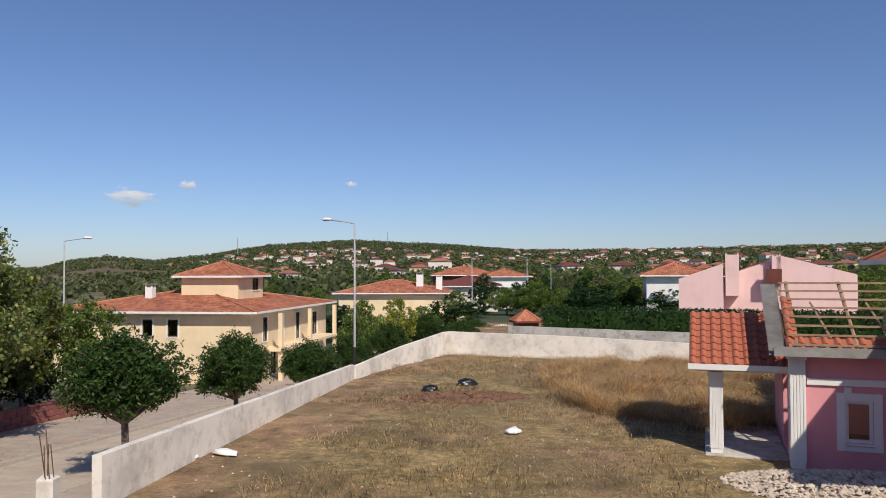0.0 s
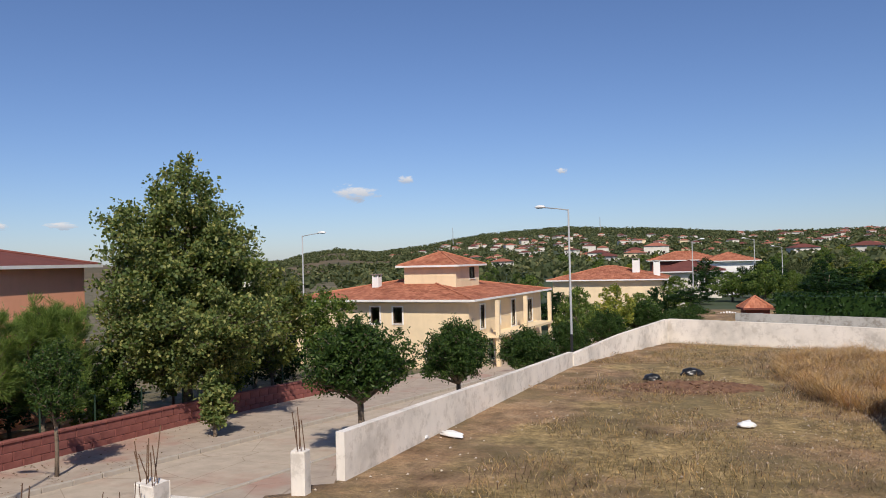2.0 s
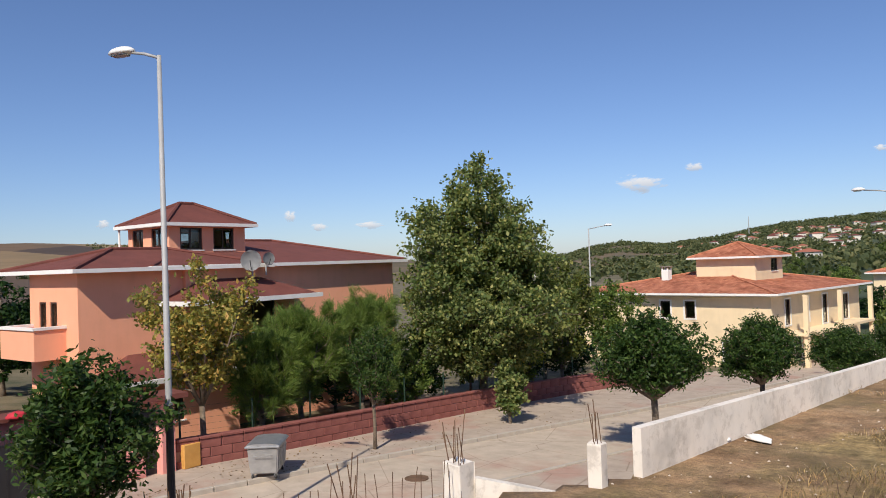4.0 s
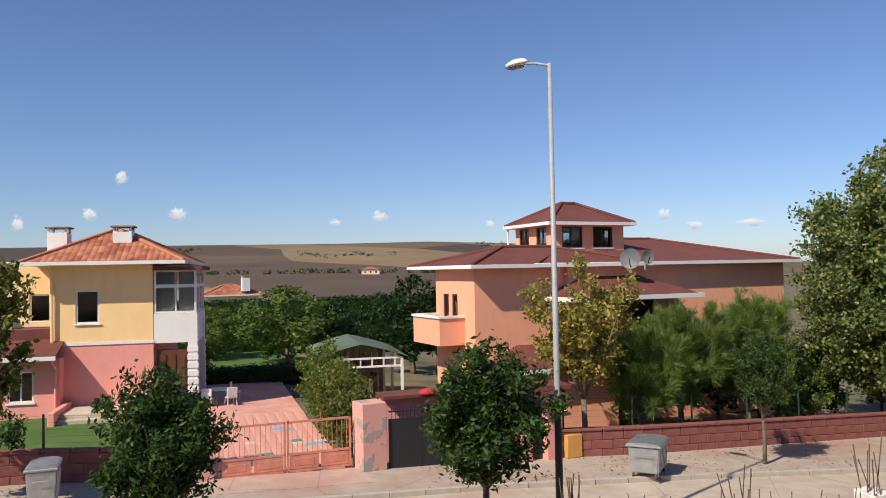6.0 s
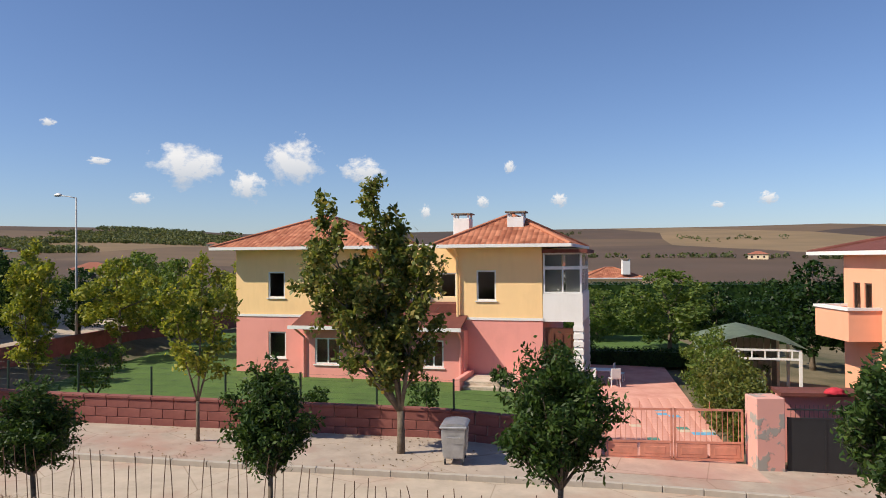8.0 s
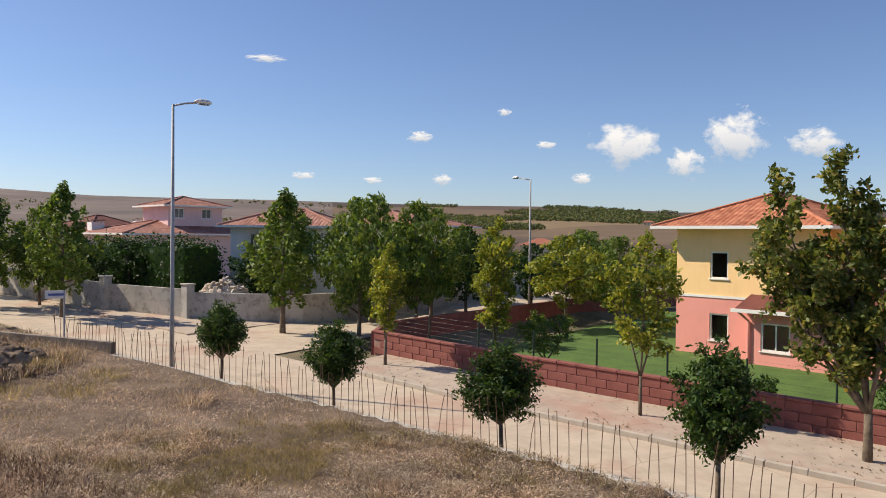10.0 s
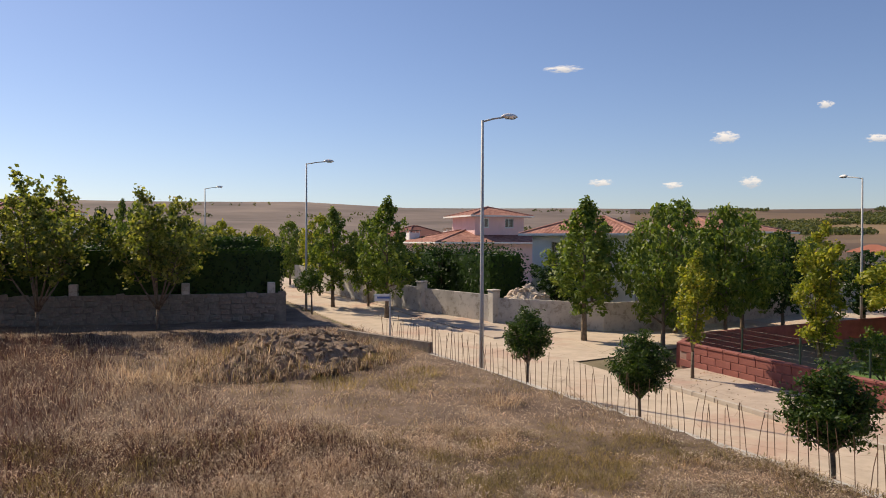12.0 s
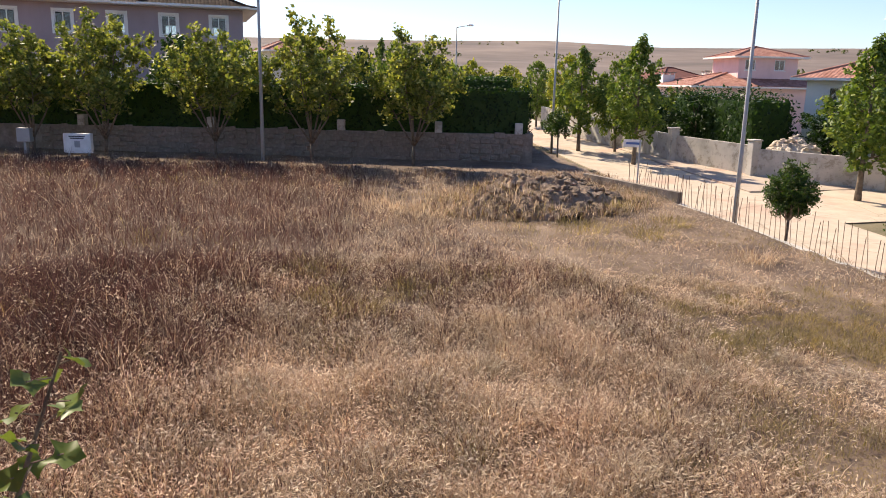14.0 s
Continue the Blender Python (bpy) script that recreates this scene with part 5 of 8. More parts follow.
grow("plane_tree", "large dense conical plane tree behind the garden wall", [(0.1, 0.0, 11.9), (-0.9, -0.6, 9.6), (2.0, -2.1, 4.8), (0.7, 0.6, 8.4)], 1.7, 56, [(0, 1.9), (0.1, 2.7), (0.28, 3.2), (0.5, 3.1), (0.66, 2.55), (0.82, 1.7), (0.93, 0.85), (1, 0.3)], L_PLANE, 88000, 0.185, "", 0.14, 0.22, 0.75, 0.17, 6, 0.06, seed=11, m=stand(-21.3, 30.4, -2.35))
grow("garden_tree", "leafy yellow-green garden tree beside the plane tree", [(0.2, 0.1, 7.0), (1.2, 0.9, 5.8), (-1.2, 0.4, 5.8), (0.3, -1.2, 5.2), (0.6, 1.8, 5.0)], 1.0, 13, [(0, 0.9), (0.4, 1.2), (1, 0.5)], L_OLIVE, 9500, 0.2, "", 0.6, 0.1, 0.6, 0.14, 5, 0.1, seed=12, m=stand(-20.9, 37.6, -2.7))
grow("garden_shrub", "yellow-green shrub behind the garden wall", [(0.2, 0.9, 3.3), (-0.9, 0.2, 3.2), (0.3, -1.0, 3.1), (0.9, 0.3, 2.8)], 0.4, 10, [(0, 0.7), (0.5, 0.8), (1, 0.4)], L_YEL, 3600, 0.18, "", 0.5, 0.06, 0.6, 0.12, 4, 0.1, seed=13, m=stand(-21.5, 34.0, -2.6))
grow("garden_tree", "broad olive-green garden tree", [(0.2, 0.1, 6.6), (1.4, 0.9, 5.8), (-1.6, 0.4, 5.4), (0.3, -1.7, 5.2), (0.6, 1.8, 5.0)], 0.9, 13, [(0, 1.0), (0.4, 1.3), (1, 0.5)], L_OLIVE, 9000, 0.22, "", 0.5, 0.1, 0.6, 0.15, 5, 0.1, seed=14, m=stand(-24.5, 42.0, -2.9))
grow("garden_tree", "leafy garden tree behind the wall", [(0.2, 0.1, 5.8), (1.4, 0.9, 5.0), (-1.4, 0.4, 5.2), (0.3, -1.5, 4.8)], 0.8, 13, [(0, 1.0), (0.4, 1.3), (1, 0.5)], L_MID, 7500, 0.22, "", 0.5, 0.1, 0.6, 0.15, 5, 0.1, seed=15, m=stand(-22.6, 47.5, -3.1))


def pine(x, y, z, h, w, n, seed):
    k = w / 3.6
    grow("umbrella_pine", "bushy bright green pine in the orange villa's garden", [(0.1, 0.0, h), (0.7 * k, 0.5 * k, h * 0.93), (-0.6 * k, 0.6 * k, h * 0.9), (0.1, -0.8 * k, h * 0.92)], 0.9, 16, [(0, 1.3 * k), (0.3, 1.6 * k), (0.7, 1.15 * k), (1, 0.5 * k)], L_PINE, n, 0.29, "garden pines", 0.75, 0.12, 0.06, 0.06, 6, 0.04, seed=seed, needle=True, m=stand(x, y, z), limb_parts=False)


pine(-22.2, 17.6, -1.85, 3.7, 3.5, 42000, 21)
pine(-23.4, 20.5, -1.95, 4.5, 3.9, 42000, 22)
pine(-22.6, 23.2, -2.05, 5.0, 3.9, 42000, 23)
pine(-24.6, 26.0, -2.1, 5.0, 3.4, 14000, 24)


# garden and valley trees behind the houses: a few moulds, each stood up many times
def tree_moulds():
    return {
        "mid": make_tree("broadleaf_tree", "rounded green broadleaf garden tree", 6.0, 0.9, 5.0, "round", L_MID, 5600, 0.24, "broadleaf trees", 60, 0.24, 0.12),
        "dark": make_tree("dark_broadleaf_tree", "dark green dense tree", 6.0, 0.8, 4.4, "round", L_HEDGE, 4200, 0.25, "dark trees", 50, 0.28, 0.12),
        "yel": make_tree("autumn_tree", "tree with yellow-green autumn leaves", 6.0, 1.5, 4.2, "open", L_YEL, 4600, 0.23, "autumn trees", 60, 0.22, 0.1),
        "tall": make_tree("tall_green_tree", "upright green tree beside the street", 7.0, 1.3, 3.6, "tall", L_MID, 4200, 0.24, "upright trees", 70, 0.22, 0.12),
        "far": make_tree("distant_tree", "distant rounded green tree on the plain", 6.0, 0.6, 5.6, "round", L_HAZED, 900, 0.6, "distant trees", 18, 0.42, 0.14),
    }


MOULD = tree_moulds()
HEIGHT = {"mid": 6.0, "dark": 6.0, "yel": 6.0, "tall": 7.0, "far": 6.0}
WIDTH = {"mid": 5.0, "dark": 4.4, "yel": 4.2, "tall": 3.6, "far": 5.6}
for kind, x, y, top, w in (
    # behind the carport and drive
    ("mid", -49.1, 11.2, 4.1, 6.8), ("dark", -45.0, 18.3, 4.6, 6.4), ("mid", -55.0, 7.5, 2.6, 5.5), ("dark", -52.0, 15.0, 2.8, 4.5), ("dark", -39.0, 12.6, 0.6, 2.2), ("mid", -47.0, 5.5, 1.0, 2.2),
    ("dark", -46.0, 22.0, 3.8, 4.5), ("dark", -43.0, 25.0, 3.9, 4.5),
    ("dark", -23.6, 28.0, 1.6, 3.4), ("mid", -22.9, 26.2, 1.2, 3.0), ("dark", -25.4, 24.4, 1.8, 3.4), ("mid", -24.2, 33.4, 2.0, 3.4), ("dark", -23.0, 37.5, 1.6, 3.4), ("mid", -25.6, 20.0, 1.2, 3.0), ("dark", -21.6, 40.0, 1.0, 3.0),
    # round the yellow villa's lawn
    ("tall", -33.4, -35.5, 7.2, 3.6), ("mid", -32.6, -28.3, 7.2, 5.6), ("mid", -36.8, -27.2, 6.6, 5.0), ("dark", -41.0, -27.5, 5.6, 4.0), ("yel", -43.6, -21.7, 5.0, 5.4), ("mid", -48.6, -20.3, 5.0, 5.0),
    ("dark", -47.0, -26.0, 4.4, 4.5), ("mid", -52.0, -24.5, 5.2, 5.5), ("yel", -55.0, -17.0, 4.6, 5.0), ("mid", -56.0, -12.0, 4.2, 5.0), ("mid", -38.5, -31.5, 5.8, 4.6), ("yel", -46.5, -31.5, 5.6, 4.6), ("mid", -53.0, -33.0, 5.4, 5.0),
    ("mid", -60.0, -28.0, 5.6, 6.0), ("yel", -62.0, -20.0, 5.0, 6.0),
    # along the south street
    ("tall", -20.7, -46.0, 6.9, 3.8), ("tall", -21.4, -40.0, 7.3, 3.9), ("mid", -23.0, -45.5, 6.4, 3.4), ("tall", -26.3, -28.6, 6.9, 4.2), ("mid", -28.3, -25.4, 6.6, 4.4), ("mid", -33.5, -25.8, 6.8, 4.6),
    ("yel", -22.8, -53.0, 6.8, 3.6), ("mid", -24.0, -62.0, 6.6, 4.0), ("mid", -15.0, -56.0, 6.0, 4.0), ("tall", -10.0, -58.0, 7.6, 2.6), ("mid", -5.0, -60.0, 7.6, 5.0), ("dark", -12.5, -50.0, 6.4, 2.4), ("mid", 0.0, -55.0, 7.2, 4.5), ("dark", 3.5, -50.0, 7.2, 5.0),
    ("dark", -7.0, -47.5, 6.7, 2.6), ("mid", -9.9, -52.0, 7.3, 2.8), ("dark", -11.2, -47.7, 7.0, 1.8), ("yel", -14.4, -49.0, 6.1, 3.0), ("yel", -17.2, -50.1, 5.9, 3.0), ("dark", 2.9, -42.0, 6.5, 2.6),
    ("dark", -31.0, -42.0, 4.2, 4.6), ("dark", -28.4, -45.0, 4.4, 4.4), ("dark", -33.6, -39.0, 4.0, 4.6), ("dark", -27.5, -50.0, 4.6, 4.4),
    # across the north street
    ("mid", -2.3, 82.0, 0.9, 5.5), ("dark", 3.0, 88.0, 1.0, 6.0), ("mid", 1.5, 98.0, 2.2, 6.0), ("yel", -4.0, 66.0, 2.4, 4.0), ("mid", -6.5, 60.5, 2.5, 4.2), ("mid", 8.0, 96.0, 2.6, 6.0), ("dark", 16.0, 84.0, 2.6, 7.0),
    ("mid", 12.0, 78.0, 0.9, 5.0), ("dark", 20.0, 92.0, 3.0, 7.0), ("dark", 26.0, 88.0, 2.6, 7.0), ("mid", -8.0, 82.0, -0.2, 6.0), ("dark", -12.0, 92.0, 0.6, 7.0), ("mid", -19.0, 88.0, 0.8, 6.0), ("mid", -32.0, 62.0, 1.4, 6.0), ("mid", -31.0, 52.0, 1.8, 5.0), ("dark", -38.0, 66.0, 1.2, 6.0), ("mid", -30.0, 45.0, 2.2, 5.0), ("dark", -36.0, 50.0, 1.6, 5.0),
    ("mid", 34.0, 62.0, 4.4, 6.0), ("dark", 29.0, 70.0, 4.0, 6.0),
):
    z = ground_z(x, y)
    put(MOULD[kind], x, y, z - 0.1, rng.uniform(0, 360), w / WIDTH[kind], (top - z) / HEIGHT[kind])

# street trees before the south hedge, in backlight
for i, (x, y, top, w) in enumerate(((9.0, -38.2, 6.6, 5.0), (5.9, -37.4, 7.3, 5.4), (1.2, -36.1, 6.7, 6.4), (-2.9, -34.8, 7.2, 6.4), (-7.2, -33.5, 6.6, 5.6), (12.0, -39.0, 6.4, 5.0))):
    g = np.random.default_rng(80 + i)
    h = top - 1.0
    grow("hedge_row_tree", "loose vase-shaped street tree with large yellow-green leaves before the hedge", crown_stems(g, 7, w * 0.38, h, h * 0.5), 0.8, 14, [(0, 0.7), (0.5, 1.0), (1, 0.45)], L_BACK, 6800, 0.19, "trees before the hedge", 0.45, 0.075, 0.7, 0.10, 5, 0.36, seed=90 + i, m=stand(x, y, 1.0))


def hedge(name, label, m, L, w, z0, z1, leaf, n, size=0.14, rough=0.12):
    """A clipped hedge: a dark core box inside a coat of leaves."""
    t = thing(name, m, label, "hedge")
    bm = bmesh.new()
    box(bm, 0.12, L - 0.12, 0.12, w - 0.12, z0, z1 - 0.12)
    part("core", bm, L_HEDGE, t)
    areas = np.array([L * (z1 - z0), L * (z1 - z0), L * w, w * (z1 - z0), w * (z1 - z0)])
    k = rng.choice(5, n, p=areas / areas.sum())
    a, b = rng.uniform(0, 1, n), rng.uniform(0, 1, n)
    d = rng.normal(0, rough * 0.5, n)
    P, N = np.zeros((n, 3)), np.zeros((n, 3))
    for i, (ax, nx) in enumerate((((0, 2), (0, -1, 0)), ((0, 2), (0, 1, 0)), ((0, 1), (0, 0, 1)), ((1, 2), (-1, 0, 0)), ((1, 2), (1, 0, 0)))):
        s = k == i
        P[s, 0] = a[s] * L if 0 in ax else (0 if nx[0] < 0 else L)
        P[s, 1] = (b if 0 in ax else a)[s] * w if 1 in ax else (0 if nx[1] < 0 else w)
        P[s, 2] = z0 + b[s] * (z1 - z0) if 2 in ax else z1
        N[s] = nx
    P += N * d[:, None]
    me = quads_mesh("leaves", leaf_quads(P, N + rng.normal(0, 0.5, (n, 3)), size), [leaf])
    c = new("leaves", me)
    c.parent = t
    return t


hedge("clipped_hedge", "tall dark clipped hedge above the stone wall", STONE_M @ Matrix.Translation((0, 0.38, 0)), STONE_RUN + 0.2, 1.7, 1.6, 4.3, L_HEDGE, 16000, 0.16)
hedge("clipped_hedge", "tall clipped hedge running down the street from the corner", Matrix.Translation((-12.3, -35.3, 0)) @ Matrix.Rotation(radians(-103), 4, "Z"), 22, 3.2, 1.6, 4.75, L_HEDGE, 14000, 0.16)
hedge("lot_hedge", "low dark hedge behind the boundary wall", Matrix.Translation((6.5, 50.5, 0)) @ Matrix.Rotation(radians(-21), 4, "Z"), 20, 2.0, -1.0, 2.0, L_HEDGE, 9000, 0.2)
hedge("valley_hedge", "tall dark hedge behind the villa's lawn", Matrix.Translation((-62, -2.0, 0)) @ Matrix.Rotation(radians(84), 4, "Z"), 34, 2.0, -3.5, 1.3, L_HEDGE, 12000, 0.26)
hedge("valley_hedge", "second row of dark hedge in the valley", Matrix.Translation((-70, 2.0, 0)) @ Matrix.Rotation(radians(84), 4, "Z"), 36, 2.0, -3.5, 2.3, L_HEDGE, 9000, 0.3)
hedge("grey_wall_hedge", "dark conifer hedge behind the grey wall", Matrix.Translation((-30.0, -38.0, 0)) @ Matrix.Rotation(radians(-98), 4, "Z"), 15, 2.4, 0.0, 3.9, L_HEDGE, 9000, 0.24, 0.6)
hedge("drive_hedge", "low clipped hedge at the end of the drive", Matrix.Translation((-43.5, 4.0, 0)) @ Matrix.Rotation(radians(80), 4, "Z"), 7.5, 0.8, -1.4, -0.5, L_HEDGE, 3000, 0.14)


def ivy_fence():
    """Climbing shrubs over the fence between drive and carport."""
    for x, y, h, w in ((-24.6, 7.5, 2.2, 1.3), (-25.8, 7.7, 2.6, 1.5), (-27.2, 7.9, 2.7, 1.6), (-28.7, 8.2, 2.4, 1.6), (-30.2, 8.5, 2.6, 1.6), (-32.0, 8.8, 2.9, 1.7), (-34.0, 9.2, 3.0, 1.7), (-36.0, 9.6, 2.6, 1.7)):
        q = w * 0.3
        grow("climbing_shrub", "leafy climbing shrub on the drive's fence", [(q, 0.1, h), (-q, 0.2, h * 0.95), (0.1, -q, h * 0.85), (0.3 * q, q, h * 0.8)], 0.12, 9, [(0, 0.5 * w), (0.6, 0.42 * w), (1, 0.2 * w)], L_OLIVE if x > -30 else L_MID, 2600, 0.15, "shrubs along the drive", 0.4, 0.03, 0.6, 0.11, 4, 0.05, "shrub", int(-x * 10), limb_parts=False, m=stand(x, y, ground_z(x, y)))
    for x, y, h, w in ((-27.6, -2.6, 1.9, 1.6), (-27.5, -6.5, 1.4, 1.2), (-34.0, 0.2, 1.2, 1.0)):
        t = make_tree("lawn_shrub", "small dark red-green shrub on the lawn", h, 0.3, w, "open", L_DARK, 900, 0.13, "shrubs on the lawn", 14, 0.4, 0.035, category="shrub")
        t.matrix_world = Matrix.Translation((x, y, ground_z(x, y)))


ivy_fence()

# distant trees: hedgerows in the valley and scattered trees on the plain
for k in range(150):
    az, d = rng.uniform(-30, 128), rng.uniform(110, 420)
    if az > 20:
        d = 100 + (d - 110) * 0.45
    p = polar(az, d)
    put(MOULD["far"], p.x, p.y, ground_z(p.x, p.y) - 0.2, rng.uniform(0, 360), rng.uniform(0.6, 1.2), rng.uniform(0.6, 1.1))
for k in range(60):
    az, d = rng.uniform(150, 200) if k % 2 else rng.uniform(120, 160), rng.uniform(90, 300)
    p = polar(az, d)
    put(MOULD["far"], p.x, p.y, ground_z(p.x, p.y) - 0.2, rng.uniform(0, 360), rng.uniform(0.6, 1.1), rng.uniform(0.6, 1.0))
# garden trees between the nearer houses of the valley
for _ in range(40):
    az, d = rng.uniform(-24, 1), rng.uniform(88, 150)
    p = polar(az, d)
    s = rng.uniform(0.6, 1.0)
    put(MOULD[("dark", "mid", "mid", "yel")[int(rng.integers(4))]], p.x, p.y, ground_z(p.x, p.y) - 0.2, rng.uniform(0, 360), s, s * rng.uniform(0.75, 1.0))
for _ in range(110):
    az, d = rng.uniform(-30, 15), rng.uniform(125, 460)
    p = polar(az, d)
    s = rng.uniform(0.8, 1.35)
    put(MOULD[("dark", "mid", "mid", "yel")[int(rng.integers(4))]], p.x, p.y, ground_z(p.x, p.y) - 0.2, rng.uniform(0, 360), s, s * rng.uniform(0.75, 1.1))
for t in MOULD.values():
    drop_proto(t)


def far_woods():
    """Countless trees on the hills as one sheet of clumps."""
    C, S = [], []
    while len(C) < 15000:
        az, u = rng.uniform(-34, 30), rng.uniform(0, 1)
        rr = lerp_table(az, RIDGE_R)
        r = 260 + (rr - 260) * u ** 0.8
        p = polar(az, r)
        dens = noise.noise(Vector((p.x, p.y, 0)) * 0.008) + (0.5 if u > 0.75 else 0.0) + (-0.3 if az > 23 else 0)
        if dens < rng.uniform(-0.35, 0.4):
            continue
        C.append((p.x, p.y, ground_z(p.x, p.y)))
        S.append(rng.uniform(2.0, 4.0))
    while len(C) < 18500:
        az = rng.uniform(108, 128) if rng.uniform() < 0.6 else rng.uniform(44, 200)
        r = rng.uniform(700, 1450) if az < 130 else rng.uniform(300, 1400)
        p = polar(az, r)
        dens = noise.noise(Vector((p.x, p.y, 9)) * 0.005)
        if dens < (0.05 if 108 < az < 128 else 0.28):
            continue
        C.append((p.x, p.y, ground_z(p.x, p.y)))
        S.append(rng.uniform(2.0, 4.0))
    # hedgerow lines across the fields
    for az0, az1, r in ((62, 92, 560),):
        for az in np.arange(az0, az1, 0.25):
            if rng.uniform() < 0.55:
                p = polar(az, r + rng.uniform(-4, 4) + (az - az0) * 2)
                C.append((p.x, p.y, ground_z(p.x, p.y)))
                S.append(rng.uniform(1.5, 3.2))
    C, S = np.array(C), np.array(S)
    n = 14
    k = np.repeat(np.arange(len(C)), n)
    D = rng.normal(size=(len(k), 3))
    D /= np.linalg.norm(D, axis=1, keepdims=True)
    P = C[k] + D * S[k][:, None] * [1, 1, 0.9] + np.array([0, 0, 1])[None] * S[k][:, None] * 0.6
    V = leaf_quads(P, D + rng.normal(0, 0.4, D.shape), 2.6, 0.9, 0.0)
    w = new("far_woods", quads_mesh("far_woods", V, [L_HAZED]))
    tagged(w, "distant woods and hedgerows on the hills", "woods", kind="stuff")


far_woods()


# ---------- dry grass on the lot ----------
def grass(name, label, region, n, hgt, wid, pick, seed, heads=0.6):
    """Countless bent blades; region(u) gives x, y; pick(x, y) the share of each blade kind and the height."""
    g = np.random.default_rng(seed)
    X, Y = region(g, n)
    Z = np.array([lot_z(y) - 0.04 for y in Y])
    kinds, tall = pick(g, X, Y)
    keep = tall > 0.02
    X, Y, Z, kinds, tall = X[keep], Y[keep], Z[keep], kinds[keep], tall[keep]
    n = len(X)
    a = g.uniform(0, 2 * math.pi, n)
    lean = g.uniform(0.15, 1.0, n) * tall * hgt * np.where(kinds == 1, 1.0, 1.7)
    h = tall * hgt * g.uniform(0.55, 1.2, n)
    w = wid * g.uniform(0.7, 1.4, n)
    wa = a + math.pi / 2 + g.normal(0, 0.5, n)
    B = np.stack([X, Y, Z], 1)
    side = np.stack([np.cos(wa) * w, np.sin(wa) * w, 0 * w], 1)
    mid = B + np.stack([np.cos(a) * lean * 0.35, np.sin(a) * lean * 0.35, h * 0.6], 1)
    tip = B + np.stack([np.cos(a) * lean, np.sin(a) * lean, h], 1)
    V = np.stack([B - side * 0.5, mid - side * 0.7, tip, mid + side * 0.7], 1)
    hd = (g.uniform(0, 1, n) < np.where(kinds == 1, heads * 0.12, heads)) & (kinds < 2)
    T, d = tip[hd], (tip - mid)[hd]
    d /= np.linalg.norm(d, axis=1, keepdims=True)
    s = side[hd] * 1.5
    d = (d + g.normal(0, 0.35, d.shape)) * [1, 1, 0.6]
    L = d * (wid * 7)
    H = np.stack([T - L * 0.4, T - s + L * 0.2, T + L, T + s + L * 0.2], 1)
    V, kinds = np.concatenate([V, H]), np.concatenate([kinds, np.full(len(H), 3)])
    ob = new(name, quads_mesh(name, V, [G_STRAW, G_RED, G_GREEN, G_HEAD, G_OCHRE], kinds))
    tagged(ob, label, "grass", kind="stuff")


def patch(x, y, s, seed):
    return np.array([noise.noise(Vector((a * s, b * s, seed))) for a, b in zip(x, y)])


def fan(az0, az1, r0, r1, power):
    def f(g, n):
        az = np.radians(g.uniform(az0, az1, n))
        r = r0 + (r1 - r0) * g.uniform(0, 1, n) ** power
        x, y = -r * np.sin(az), r * np.cos(az)
        ok = np.array([a > lerp_table(b, LOT_EDGE) + 0.15 and b > -33.2 - 0.27 * a and b < 45.5 for a, b in zip(x, y)])
        return x[ok], y[ok]
    return f


DARK_EDGE = [(-45, -5.5), (-24.6, -3.8), (-19.5, -2.8), (-15.7, 0.0), (-13.2, 0.1), (-10.7, 1.6), (0, 1.8)]
SHORT_EDGE = [(-45, -4.0), (-22.8, -4.6), (-18.8, -7.4), (-13.1, -7.3), (-9.7, -7.2), (-7.2, -6.4), (0, -5.0)]


def pick_south(g, X, Y):
    """Dark red stand in the east, pale seeded straw in the middle, short tan turf by the street."""
    n = len(X)
    wob = patch(X, Y, 0.22, 1.0) * 2.2 + patch(X, Y, 0.8, 2.0) * 1.2 + g.normal(0, 0.5, n)
    dark = np.clip((X - np.array([lerp_table(y, DARK_EDGE) for y in Y]) + wob) / 2.2 + 0.4, 0, 1)
    short = np.clip((np.array([lerp_table(y, SHORT_EDGE) for y in Y]) - X + wob * 0.7) / 1.4 + 0.5, 0, 1)
    short *= np.clip((Y + 28) / 4, 0.1, 1)
    p = patch(X, Y, 0.3, 3.0) + patch(X, Y, 1.1, 5.0) * 0.7
    off = np.clip((np.hypot(X, Y) - 10.5 + wob * 0.8) / 4.5, 0, 1)
    red = np.clip(0.08 + 0.90 * dark + (0.50 - 0.42 * short) * off * (1 - dark) + p * 0.4, 0.03, 0.95)
    kinds = np.where(g.uniform(0, 1, n) < red, 1, 0)
    kinds = np.where(g.uniform(0, 1, n) < short * np.clip(0.38 + p * 1.1, 0, 0.85) + np.clip(p * 1.3 - 0.45, 0, 0.5), 2, kinds)
    tall = 0.62 + 0.5 * dark + patch(X, Y, 0.9, 4.0) * 0.65 + patch(X, Y, 2.4, 6.0) * 0.6
    tall *= 1 - 0.55 * short
    thin = patch(X, Y, 0.75, 8.0) + 0.6 * patch(X, Y, 2.2, 9.0)
    tall = np.where((short > 0.45) & (thin > 0.1), 0.1, tall * (1 + 0.5 * np.clip(-thin, 0, 0.6) * short))
    return kinds, np.clip(tall, 0.06, 1.4)


